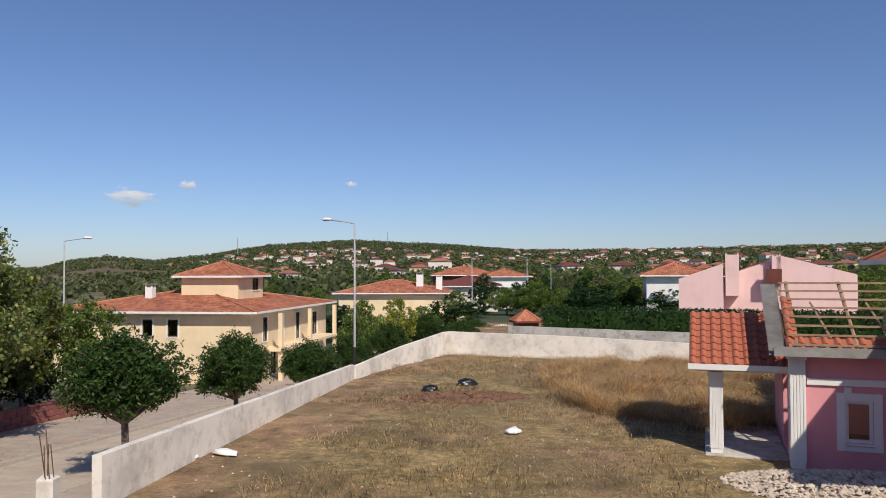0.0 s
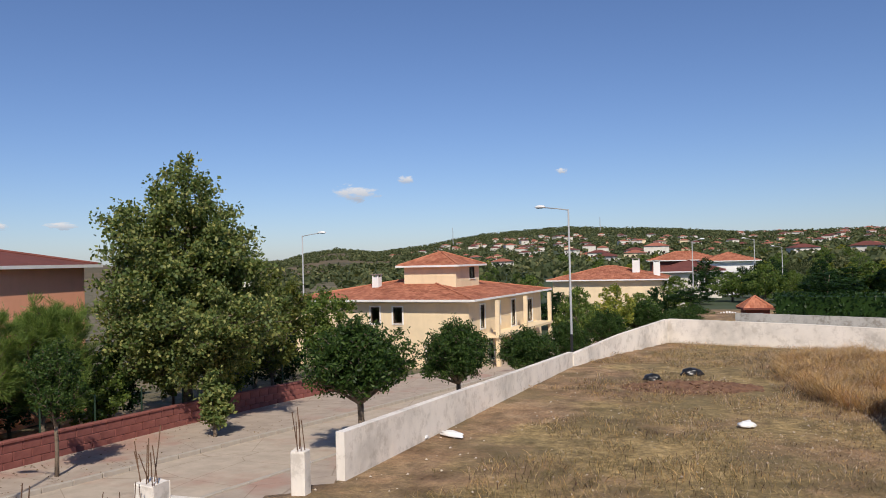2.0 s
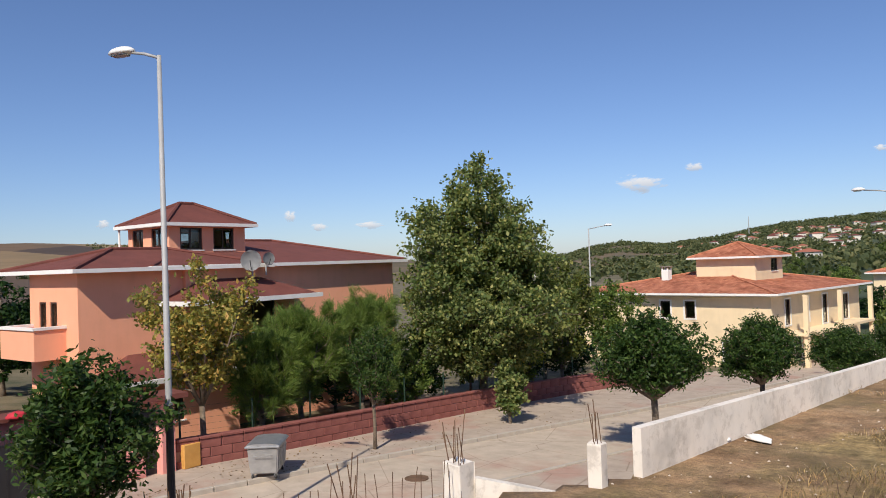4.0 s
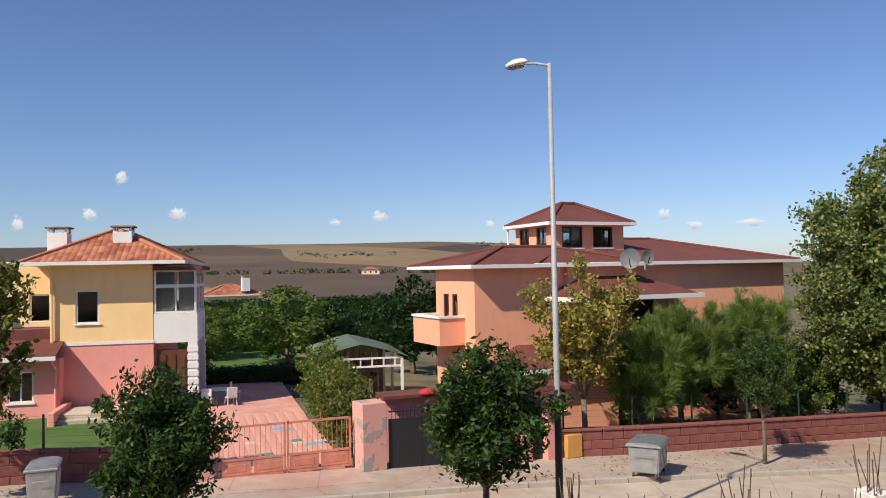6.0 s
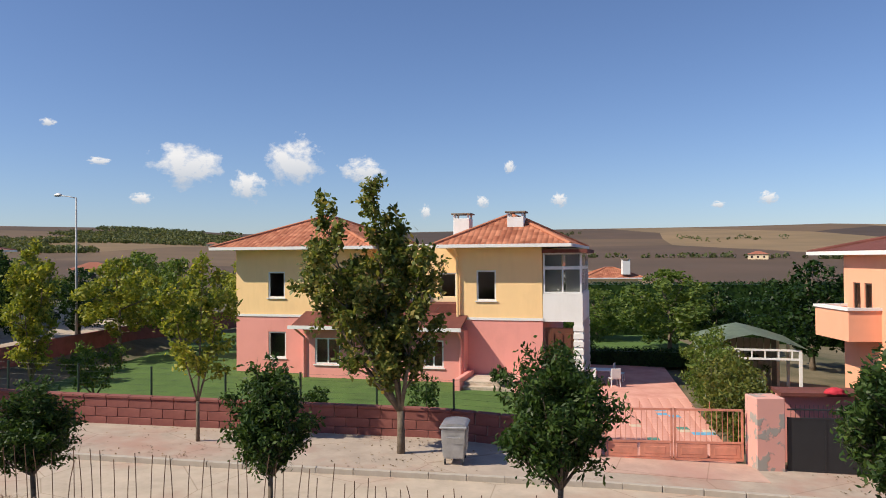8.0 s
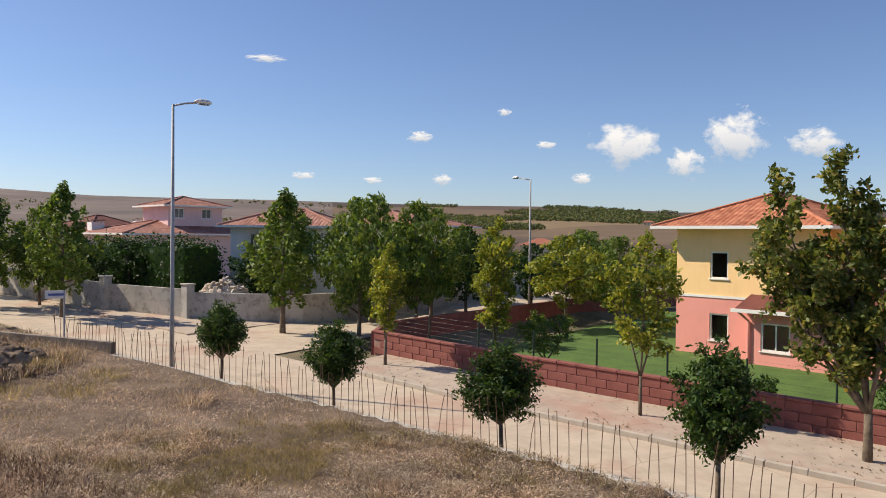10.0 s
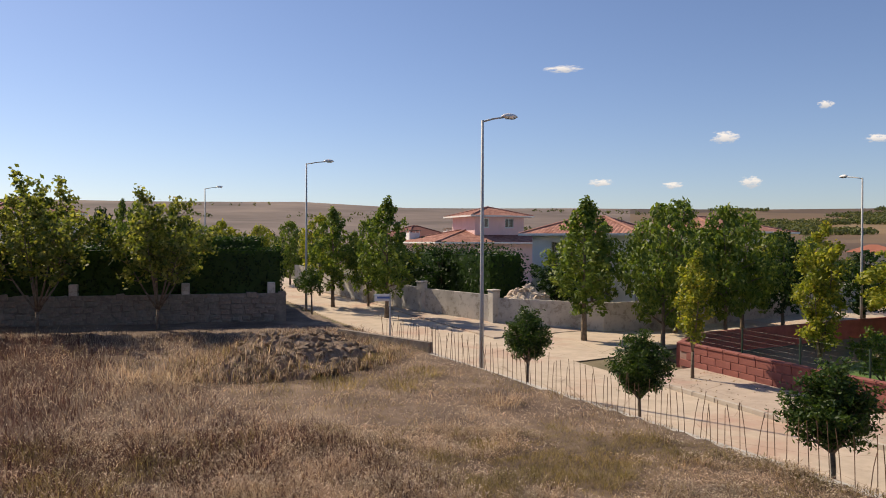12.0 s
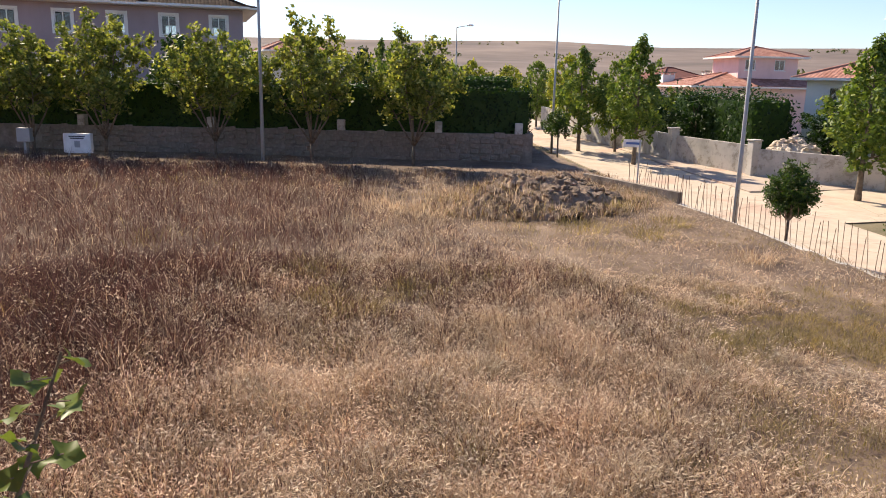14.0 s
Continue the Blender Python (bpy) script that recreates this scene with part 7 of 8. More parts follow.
def carport():
    t = thing("carport", pose(-33.5, 8.9, -1.75, 0, 0, -12), "open garden shelter with green sheet roof on pale posts", "shelter")
    w, d = 3.75, 5.4
    bm = bmesh.new()
    rows = []
    for i in range(9):
        u = i / 8
        z = 2.5 + 0.62 * (1 - abs(2 * u - 1) ** 1.2)
        rows.append([bm.verts.new((x, -0.3 + u * (w + 0.6), z)) for x in (-d - 0.3, 0.4)])
    for a, b in zip(rows, rows[1:]):
        bm.faces.new((a[0], a[1], b[1], b[0]))
    bmesh.ops.solidify(bm, geom=bm.faces[:], thickness=0.05)
    part("roof_sheet", bm, M_GREENSHEET, t)
    for x in (0.2, -d / 2, -d):
        for y in (0.0, w):
            bm = bmesh.new()
            box(bm, x - 0.06, x + 0.06, y - 0.06, y + 0.06, -0.3, 2.48)
            part("post", bm, M_WHITE, t)
    for k in range(12):
        bm = bmesh.new()
        box(bm, -d - 0.11, -d - 0.07, 0.02 + k * w / 12, k * w / 12 + w / 12 - 0.01, -0.3, 2.4)
        part("back_board", bm, M_GREYTIMBER, t)
    for z in (2.05, 2.42):
        bm = bmesh.new()
        box(bm, 0.16, 0.24, 0, w, z, z + 0.08)
        part("beam", bm, M_WHITE, t)
    for k in range(7):
        bm = bmesh.new()
        box(bm, 0.17, 0.23, 0.28 + k * 0.52, 0.34 + k * 0.52, 2.13, 2.42)
        part("strut", bm, M_WHITE, t)
    for k in range(2):
        b = thing("wheelie_bin", pose(-33.3, 10.3 + k * 0.75, -1.65, 0, 0, -10), "dark green plastic wheeled bin under the shelter", "bin", "bins in the shelter")
        bm = bmesh.new()
        vs = box(bm, -0.28, 0.28, -0.28, 0.28, 0.05, 0.95)
        for v in vs:
            if v.co.z < 0.5:
                v.co.x *= 0.8
                v.co.y *= 0.8
        part("bin_body", bm, M_GREENSHEET, b)
        bm = bmesh.new()
        box(bm, -0.31, 0.31, -0.3, 0.3, 0.95, 1.02, bevel=0.02)
        part("lid", bm, M_GREENSHEET, b)


carport()


# ---------- unfinished pink house beside the lot ----------
def roof_tiles(parent, origin, along, up, nu, nv, across, course, mat):
    """Real half-round tiles in courses on one slope, each its own piece."""
    o, a, u = Vector(origin), Vector(along).normalized(), Vector(up).normalized()
    n = a.cross(u).normalized()
    bm = bmesh.new()
    rows = []
    for i, v in enumerate((0.0, course * 1.12)):
        lift = 0.035 * (1 - i)
        rows.append([bm.verts.new((across * k / 8, v, lift + 0.055 * math.sin(math.pi * min(k / 5, 1.0)) if k < 6 else lift)) for k in range(9)])
    for k in range(8):
        bm.faces.new((rows[0][k], rows[0][k + 1], rows[1][k + 1], rows[1][k]))
    front = [bm.verts.new((v.co.x, 0, v.co.z - 0.02)) for v in rows[0]]
    for k in range(8):
        bm.faces.new((front[k], front[k + 1], rows[0][k + 1], rows[0][k]))
    me = mesh_of("roof_tile", bm, mat)
    m = Matrix(((a.x, u.x, n.x, 0), (a.y, u.y, n.y, 0), (a.z, u.z, n.z, 0), (0, 0, 0, 1)))
    for i in range(nv):
        for j in range(nu):
            p = o + a * (j * across) + u * (i * course)
            t = new("roof_tile", me)
            t.parent = parent
            t.matrix_local = Matrix.Translation(p + n * rng.uniform(0, 0.008)) @ m


M_TILE_PIECE = two_tone("terracotta_piece", [(0.3, (0.35, 0.095, 0.05)), (0.7, (0.53, 0.18, 0.10))], 1.1, 0.75, 20, 0.2, 0.01)


def pink_house():
    h = thing("pink_house", pose(8.57, 18.68, -0.2, 0, 0, -19), "unfinished rose pink house with white fluted columns and half-laid tile roof", "house")
    ze = 2.72
    # front facade with windows, side wall with door opening under the porch
    _, m = wall_run(h, (0.25, 0), (4.0, 0), -0.4, ze, M_ROSE, [(0.90, 1.50, 0.62, 1.62), (2.30, 2.85, 0.62, 1.62)])
    for u0, u1 in ((0.90, 1.50), (2.30, 2.85)):
        window(h, m, u0, u1, 0.62, 1.62, M_FRAME_W, 1, True, 0.19)
    bm = bmesh.new()
    box(bm, 1.12, 1.28, -0.09, -0.055, 1.75, 1.95)
    part("keystone", bm, M_WHITE, h)
    wall_run(h, (0.0, 5.0), (0.0, 0.3), -0.4, ze, M_ROSE, [(2.6, 3.7, 0.0, 2.1)])
    wall_run(h, (4.0, 5.0), (0.25, 5.0), -0.4, ze, M_ROSE)
    bm = bmesh.new()
    box(bm, 0.32, 3.98, -0.06, -0.003, 1.98, 2.14)
    part("string_course", bm, M_WHITE, h)

    def fluted(x, y, w, z1, nm):
        bm = bmesh.new()
        box(bm, x - w / 2 + 0.02, x + w / 2 - 0.02, y - w / 2 + 0.02, y + w / 2 - 0.02, -0.1, z1)
        for k in range(5):
            c = -w / 2 + w * (k + 0.5) / 5
            for q in ((x + c - w * 0.06, x + c + w * 0.06, y - w / 2, y + w / 2), (x - w / 2, x + w / 2, y + c - w * 0.06, y + c + w * 0.06)):
                box(bm, *q, 0.1, z1 - 0.16)
        box(bm, x - w / 2 - 0.03, x + w / 2 + 0.03, y - w / 2 - 0.03, y + w / 2 + 0.03, z1 - 0.14, z1)
        part(nm, bm, M_WHITE, h, "white fluted column")

    fluted(0.1, 0.02, 0.36, ze, "pilaster")
    fluted(-1.76, 0.94, 0.34, 2.1, "column")
    fluted(-1.76, 4.4, 0.34, 2.1, "column")
    # porch floor, beam and tiled roof
    bm = bmesh.new()
    box(bm, -2.05, -0.02, 0.6, 4.8, -0.5, -0.02, bevel=0.02)
    part("porch_floor", bm, M_CONC, h)
    bm = bmesh.new()
    box(bm, -2.35, -0.02, 0.72, 0.92, 2.12, 2.32)
    box(bm, -1.9, -1.7, 0.92, 4.6, 2.12, 2.3)
    part("beam", bm, M_WHITE, h)
    bm = bmesh.new()
    vs = [bm.verts.new(p) for p in ((-2.4, 0.45, 2.28), (-0.02, 0.45, 2.28), (-0.02, 2.65, 3.5), (-2.4, 2.65, 3.5), (-2.4, 4.85, 2.28), (-0.02, 4.85, 2.28))]
    for f in ((0, 1, 2, 3), (3, 2, 5, 4)):
        bm.faces.new([vs[i] for i in f])
    bm.faces.new((vs[0], vs[3], vs[4]))
    pr = part("porch_roof", bm, M_TILE_PIECE, h)
    bm = bmesh.new()
    box(bm, -2.45, -0.02, 0.36, 0.46, 2.2, 2.34)
    part("gutter", bm, M_WHITE, pr)
    up = Vector((0, 2.2, 1.22))
    roof_tiles(pr, (-2.42, 0.42, 2.31), (1, 0, 0), up, 9, 8, 0.268, 0.315, M_TILE_PIECE)
    # main roof: fascia boards, battens and a few tile rows
    sl = Vector((0, 2.9, 1.65))
    bm = bmesh.new()
    box(bm, -0.45, 3.3, -0.55, -0.45, ze - 0.02, ze + 0.2)
    part("fascia", bm, M_GREYTIMBER, h)
    bm = bmesh.new()
    vs = [bm.verts.new(p) for p in ((-0.55, -0.5, ze + 0.0), (-0.15, -0.5, ze + 0.0), (-0.15, 2.4, ze + 1.65), (-0.55, 2.4, ze + 1.65))]
    f = bm.faces.new(vs)
    bmesh.ops.solidify(bm, geom=[f], thickness=-0.22)
    part("verge_board", bm, M_GREYTIMBER, h)
    bm = bmesh.new()
    vs = [bm.verts.new(p) for p in ((-0.15, -0.5, ze), (3.3, -0.5, ze), (3.3, 0.1, ze + 0.34), (-0.15, 0.1, ze + 0.34))]
    f = bm.faces.new(vs)
    bmesh.ops.solidify(bm, geom=[f], thickness=-0.05)
    part("roof_boarding", bm, M_TILE_PIECE, h)
    for k in range(8):
        q = (k + 0.5) / 8
        bm = bmesh.new()
        y, z = -0.5 + 2.9 * q, ze + 1.65 * q + 0.12
        box(bm, -0.1, 3.3, y - 0.025, y + 0.025, z, z + 0.05)
        part("batten", bm, M_TIMBER, h)
    for k in range(3):
        bm = bmesh.new()
        x = 0.1 + 1.3 * k
        tube(bm, [(x, -0.45, ze + 0.08), (x, 2.4, ze + 1.7)], [0.045, 0.045], 6)
        tube(bm, [(x + 0.9, -0.2, ze + 0.1), (x + 0.5, 1.5, ze + 1.2)], [0.03, 0.03], 5)
        part("rafter", bm, M_TIMBER, h)
    roof_tiles(h, (-0.15, -0.48, ze + 0.06), (1, 0, 0), sl, 13, 2, 0.268, 0.315, M_TILE_PIECE)
    roof_tiles(h, (-0.12, 0.0, ze + 0.36), (1, 0, 0), sl, 1, 6, 0.268, 0.315, M_TILE_PIECE)
    # taller wing closer to the camera side, with a tiled eave
    storey(h, 4.0, 9.4, -5.5, 9.0, -0.4, 5.0, M_ROSE, {"w": [(2.0, 3.0, 3.3, 4.5)]})
    r = hip_roof(h, 4.0, 9.4, -5.5, 9.0, 5.05, 1.9, M_TILE, 0.75)
    return h


pink_house()


def rubble(name, label, cx, cy, rx, ry, h, n, s0, s1, mat, seed, rz=0.0, base=None):
    """A heap: a lumpy mound with single stones lying on it."""
    g = np.random.default_rng(seed)
    t = thing(name, pose(cx, cy, lot_z(cy) - 0.05, 0, 0, rz), label, "rubble heap")
    bm = bmesh.new()
    bmesh.ops.create_grid(bm, x_segments=56, y_segments=56, size=1.0)
    for v in bm.verts:
        r = math.hypot(v.co.x, v.co.y)
        k = max(0.0, 1 - r * r * (1 + 0.55 * noise.noise(Vector((v.co.x * 1.6, v.co.y * 1.6, seed + 9)))) - 0.12)
        q = noise.noise(Vector((v.co.x * 2.5, v.co.y * 2.5, seed)))
        v.co = Vector((v.co.x * rx, v.co.y * ry, h * k * (0.75 + 0.5 * q) + noise.noise(Vector((v.co.x * 9, v.co.y * 9, seed))) * 0.10 * (k > 0) + noise.noise(Vector((v.co.x * 21, v.co.y * 21, seed + 4))) * 0.09 * min(h, 1.0) * (k > 0) - (0.15 if k == 0 else 0)))
    part("mound", bm, base or mat, t)
    shapes = []
    for k in range(8):
        bm = bmesh.new()
        bmesh.ops.create_icosphere(bm, subdivisions=1, radius=1.0)
        for v in bm.verts:
            v.co *= g.uniform(0.55, 1.05)
            v.co.z *= 0.6
        shapes.append(mesh_of("stone", bm, mat))
    for k in range(n):
        a, r = g.uniform(0, 6.28), g.uniform(0, 1) ** 0.6
        x, y = r * math.cos(a), r * math.sin(a)
        q = noise.noise(Vector((x * 2.5, y * 2.5, seed)))
        z = h * max(0, 1 - r * r * (1 + 0.55 * noise.noise(Vector((x * 1.6, y * 1.6, seed + 9)))) - 0.12) * (0.75 + 0.5 * q)
        s = g.uniform(s0, s1)
        o = new("stone", shapes[int(g.integers(8))])
        o.parent = t
        o.matrix_local = Matrix.LocRotScale((x * rx, y * ry, z + s * 0.2), Euler((g.uniform(-.6, .6), g.uniform(-.6, .6), g.uniform(0, 6.28))), (s, s * g.uniform(0.6, 1.0), s * g.uniform(0.5, 0.9)))


rubble("rubble_heap", "heap of pale broken stone and rubble before the pink house", 9.6, 16.3, 3.2, 1.6, 0.35, 298, 0.05, 0.15, M_RUBBLE, 3, -19)
rubble("spoil_heap", "weathered grey-brown heap of earth and rubble on the field", -9.5, -24.1, 3.9, 2.4, 1.2, 298, 0.06, 0.26, M_SPOIL, 5, 18)
rubble("plot_rubble", "pale stone heap behind the grey wall", -28.4, -35.7, 1.8, 1.1, 1.35, 90, 0.1, 0.3, M_RUBBLE, 8, 0)
rubble("leaf_heap", "low heap of brown leaves and earth on the lot", 0.9, 29.4, 2.6, 1.5, 0.22, 140, 0.04, 0.14, two_tone("rusty_leaf_litter", [(0.3, (0.10, 0.05, 0.03)), (0.7, (0.22, 0.12, 0.07))], 3.0, 0.95), 9, 0)


def bag(name, label, x, y, L, W, H, mat, seed, rz):
    bm = bmesh.new()
    bmesh.ops.create_icosphere(bm, subdivisions=3, radius=1.0)
    for v in bm.verts:
        k = 1 + 0.35 * noise.noise(v.co * 2.3 + Vector((seed, 0, 0))) + 0.15 * noise.noise(v.co * 6 + Vector((0, seed, 0)))
        v.co = Vector((v.co.x * L * k, v.co.y * W * k, max(v.co.z, -0.25) * H * k))
    o = part(name, bm, mat)
    o.matrix_world = pose(x, y, lot_z(y) + 0.03, 0, 0, rz)
    smooth(o)
    tagged(o, label, "bag", "litter on the lot")


bag("plastic_bag", "crumpled white plastic bag on the dry grass", 2.06, 22.6, 0.24, 0.17, 0.13, M_PLASTIC, 1, 10)
bag("plastic_sheet", "crumpled white plastic sheet on the bare earth", -5.75, 20.0, 0.42, 0.14, 0.1, M_PLASTIC, 2, -25)
bag("plastic_scrap", "small scrap of white plastic on the earth", -6.45, 19.6, 0.14, 0.1, 0.06, M_PLASTIC, 4, 0)
bag("rubbish_bag", "black rubbish bag lying on the lot", -0.55, 31.0, 0.35, 0.25, 0.2, M_BLACKBAG, 5, 0)
bag("rubbish_bag", "black rubbish bag lying on the leaf heap", 1.0, 32.8, 0.45, 0.28, 0.22, M_BLACKBAG, 6, 20)


# small stones scattered over the bare lot
def pebbles():
    g = np.random.default_rng(40)
    n = 700
    V, Fc = [], []
    for k in range(n):
        y = g.uniform(14, 44)
        x = g.uniform(lerp_table(y, LOT_EDGE) + 0.3, 12)
        s = g.uniform(0.01, 0.035)
        z = lot_z(y) - 0.03
        b = len(V)
        V += [(x - s, y - s * 0.7, z), (x + s, y - s * 0.6, z), (x + s * 0.8, y + s, z), (x - s * 0.7, y + s * 0.8, z), (x, y, z + s * 1.1)]
        Fc += [(b, b + 1, b + 4), (b + 1, b + 2, b + 4), (b + 2, b + 3, b + 4), (b + 3, b, b + 4)]
    tagged(raw("pebbles", V, Fc, M_RUBBLE), "small pale stones and scraps on the bare earth", "stones", kind="stuff")


pebbles()


def chips():
    """Small broken stones that fill the heap before the pink house."""
    g = np.random.default_rng(41)
    V, Fc = [], []
    for k in range(2600):
        a, r = g.uniform(0, 6.28), 1.08 * g.uniform(0, 1) ** 0.55
        u, v = r * math.cos(a) * 3.2, r * math.sin(a) * 1.6
        c, d = math.cos(radians(-19)), math.sin(radians(-19))
        x, y = 9.6 + u * c - v * d, 16.3 + u * d + v * c
        z = lot_z(y) - 0.04 + 0.30 * max(0, 1 - r * r)
        q = g.uniform(0.025, 0.075)
        b = len(V)
        for p in ((1, 0, 0), (0, 1, 0), (-1, 0, 0), (0, -1, 0), (0, 0, 0.8), (0, 0, -0.5)):
            V.append((x + q * (p[0] + g.normal(0, 0.25)), y + q * (p[1] + g.normal(0, 0.25)), z + q * (p[2] + g.normal(0, 0.2))))
        for w in range(4):
            Fc += [(b + w, b + (w + 1) % 4, b + 4), (b + (w + 1) % 4, b + w, b + 5)]
    tagged(raw("stone_chips", V, Fc, M_RUBBLE), "small pale stone chips on the rubble heap", "stones", kind="stuff")


chips()


def leaf_litter():
    """Fallen brown leaves along the footways and before the gates."""
    g = np.random.default_rng(42)
    P = []
    for cy, ry, share in ((10.5, 1.6, 0.8), (15.5, 2.0, 0.5), (20.5, 2.5, 0.4), (28.0, 4.0, 0.45), (-3.0, 1.6, 0.5), (-10.0, 3.0, 0.4), (-18.5, 2.5, 0.4)):
        for _ in range(int(300 * share)):
            y = cy + g.normal(0, ry * 0.6)
            x0, x1 = lerp_table(y, GARDEN) + 0.25, lerp_table(y, FAR_KERB) - 0.2
            x = x0 + (x1 - x0) * (g.uniform(0, 1) ** (2.0 if g.uniform() < 0.6 else 0.5))
            P.append((x, y, street_z(y) + 0.14))
    P = np.array(P)
    V = leaf_quads(P, g.normal(0, 0.25, P.shape) + [0, 0, 1], 0.085, 0.6, 0.0)
    o = new("leaf_litter", quads_mesh("leaf_litter", V, [leaf_mat("fallen_leaf", [(0, (0.09, 0.06, 0.035)), (0.5, (0.18, 0.115, 0.06)), (1, (0.30, 0.21, 0.10))], 0.7, 0.2)]))
    tagged(o, "fallen brown leaves scattered on the footway", "leaves", kind="stuff")


leaf_litter()


# ---------- unfinished lot edge: footing, column stubs and rebar ----------
def rebar_fence():
    t = thing("rebar_row", Matrix(), "row of rusty reinforcing bars standing along the lot's edge", "rebar")
    ys = np.arange(-30, 12.6, 1.0)
    wall_strip("footing", [(lerp_table(y, LOT_EDGE) - 0.05, y, street_z(y) - 0.3, lot_z(y) + (-0.14 if y < 8 else -0.3)) for y in ys], 0.25, M_CONC, "rough concrete footing", t)
    y = -28.0
    while y < 12.4:
        x, z = lerp_table(y, LOT_EDGE) - 0.17, lot_z(y)
        h = (0.85 if y < -3 else 0.65) * rng.uniform(0.75, 1.12)
        bm = bmesh.new()
        dx, dy = rng.normal(0, 0.06), rng.normal(0, 0.07)
        tube(bm, [(x, y, z - 0.3), (x + dx * 0.5, y + dy * 0.5, z + h * 0.5), (x + dx, y + dy, z + h)], [0.0085] * 3, 5)
        part("bar", bm, M_REBAR, t)
        y += rng.uniform(0.15, 0.27)


rebar_fence()


def column_stub(x, y, w, z0, z1, n, spread, seed):
    g = np.random.default_rng(seed)
    t = thing("column_stub", pose(x, y, 0, 0, 0, g.uniform(-15, 15)), "rough unfinished concrete column with bent rusty bars", "column", "column stubs on the lot edge")
    bm = bmesh.new()
    box(bm, -w / 2, w / 2, -w / 2, w / 2, z0, z1, bevel=0.02)
    for v in bm.verts:
        v.co += Vector((g.normal(0, 0.008), g.normal(0, 0.008), g.normal(0, 0.02)))
    part("shaft", bm, M_WHITEWALL, t)
    for k in range(n):
        a, b = g.uniform(-w / 2.6, w / 2.6), g.uniform(-w / 2.6, w / 2.6)
        L = g.uniform(0.55, 1.0)
        bm = bmesh.new()
        tube(bm, [(a, b, z1 - 0.1), (a + g.normal(0, spread), b + g.normal(0, spread), z1 + L)], [0.011, 0.011], 5)
        part("bar", bm, M_REBAR, t)


column_stub(-7.45, 14.35, 0.32, -1.5, 0.72, 5, 0.12, 1)
column_stub(-9.75, 12.6, 0.48, -1.7, 0.45, 8, 0.25, 2)
column_stub(-11.5, 7.2, 0.35, -1.6, 0.12, 10, 0.12, 4)
column_stub(-10.6, 10.2, 0.3, -1.6, 0.0, 6, 0.15, 6)
wall_strip("broken_wall", [(-9.55, 12.9, -1.8, 0.1), (-8.6, 13.6, -1.8, -0.15), (-7.6, 14.2, -1.8, -0.4)][::-1], 0.2, M_WHITEWALL, "broken stub of the lot wall")


# ---------- signs at the south end ----------
def street_sign():
    t = thing("street_sign", pose(-14.3, -26.6, 0.6, 0, 0, -28), "small pale street name sign on a thin post", "sign")
    bm = bmesh.new()
    tube(bm, [(0, 0, -0.4), (0, 0, 2.0)], [0.03, 0.03], 8)
    part("post", bm, M_POLE, t)
    bm = bmesh.new()
    box(bm, -0.05, 0.6, -0.015, 0.015, 1.72, 2.0, bevel=0.01)
    b = part("plate", bm, M_FRAME_W, t)
    bm = bmesh.new()
    box(bm, 0.02, 0.5, 0.016, 0.02, 1.82, 1.9)
    part("lettering_bar", bm, paint("blue_sign_paint", (0.08, 0.16, 0.4), 0.5), b)


street_sign()


def wall_sign():
    t = thing("roadside_notice", pose(6.95, -36.95, 1.05, 0, 0, 165), "white notice box with dark lines of writing before the stone wall", "sign")
    bm = bmesh.new()
    box(bm, -0.6, 0.6, -0.12, 0.12, 0.15, 1.0, bevel=0.015)
    b = part("board", bm, M_FRAME_W, t)
    for k, (w, z) in enumerate(((0.35, 0.88), (0.3, 0.8))):
        bm = bmesh.new()
        box(bm, -w, w, -0.128, -0.123, z - 0.03, z + 0.015)
        part("lettering_bar", bm, M_DARKPAINT, b)
    bm = bmesh.new()
    box(bm, -0.12, 0.12, -0.128, -0.123, 0.4, 0.68)
    part("emblem", bm, M_POLE, b)
    for s in (-0.45, 0.45):
        bm = bmesh.new()
        box(bm, s - 0.04, s + 0.04, -0.04, 0.04, -0.3, 0.16)
        part("leg", bm, M_POLE, t)
    m = thing("meter_cabinet", pose(9.3, -38.1, 1.1, 0, 0, 165), "grey meter cabinet against the stone wall", "cabinet")
    bm = bmesh.new()
    box(bm, -0.3, 0.3, -0.2, 0.2, 0.5, 1.1, bevel=0.02)
    part("body", bm, M_POLE, m)
    bm = bmesh.new()
    box(bm, -0.06, 0.06, -0.1, 0.1, -0.3, 0.5)
    part("pedestal", bm, M_POLE, m)


wall_sign()


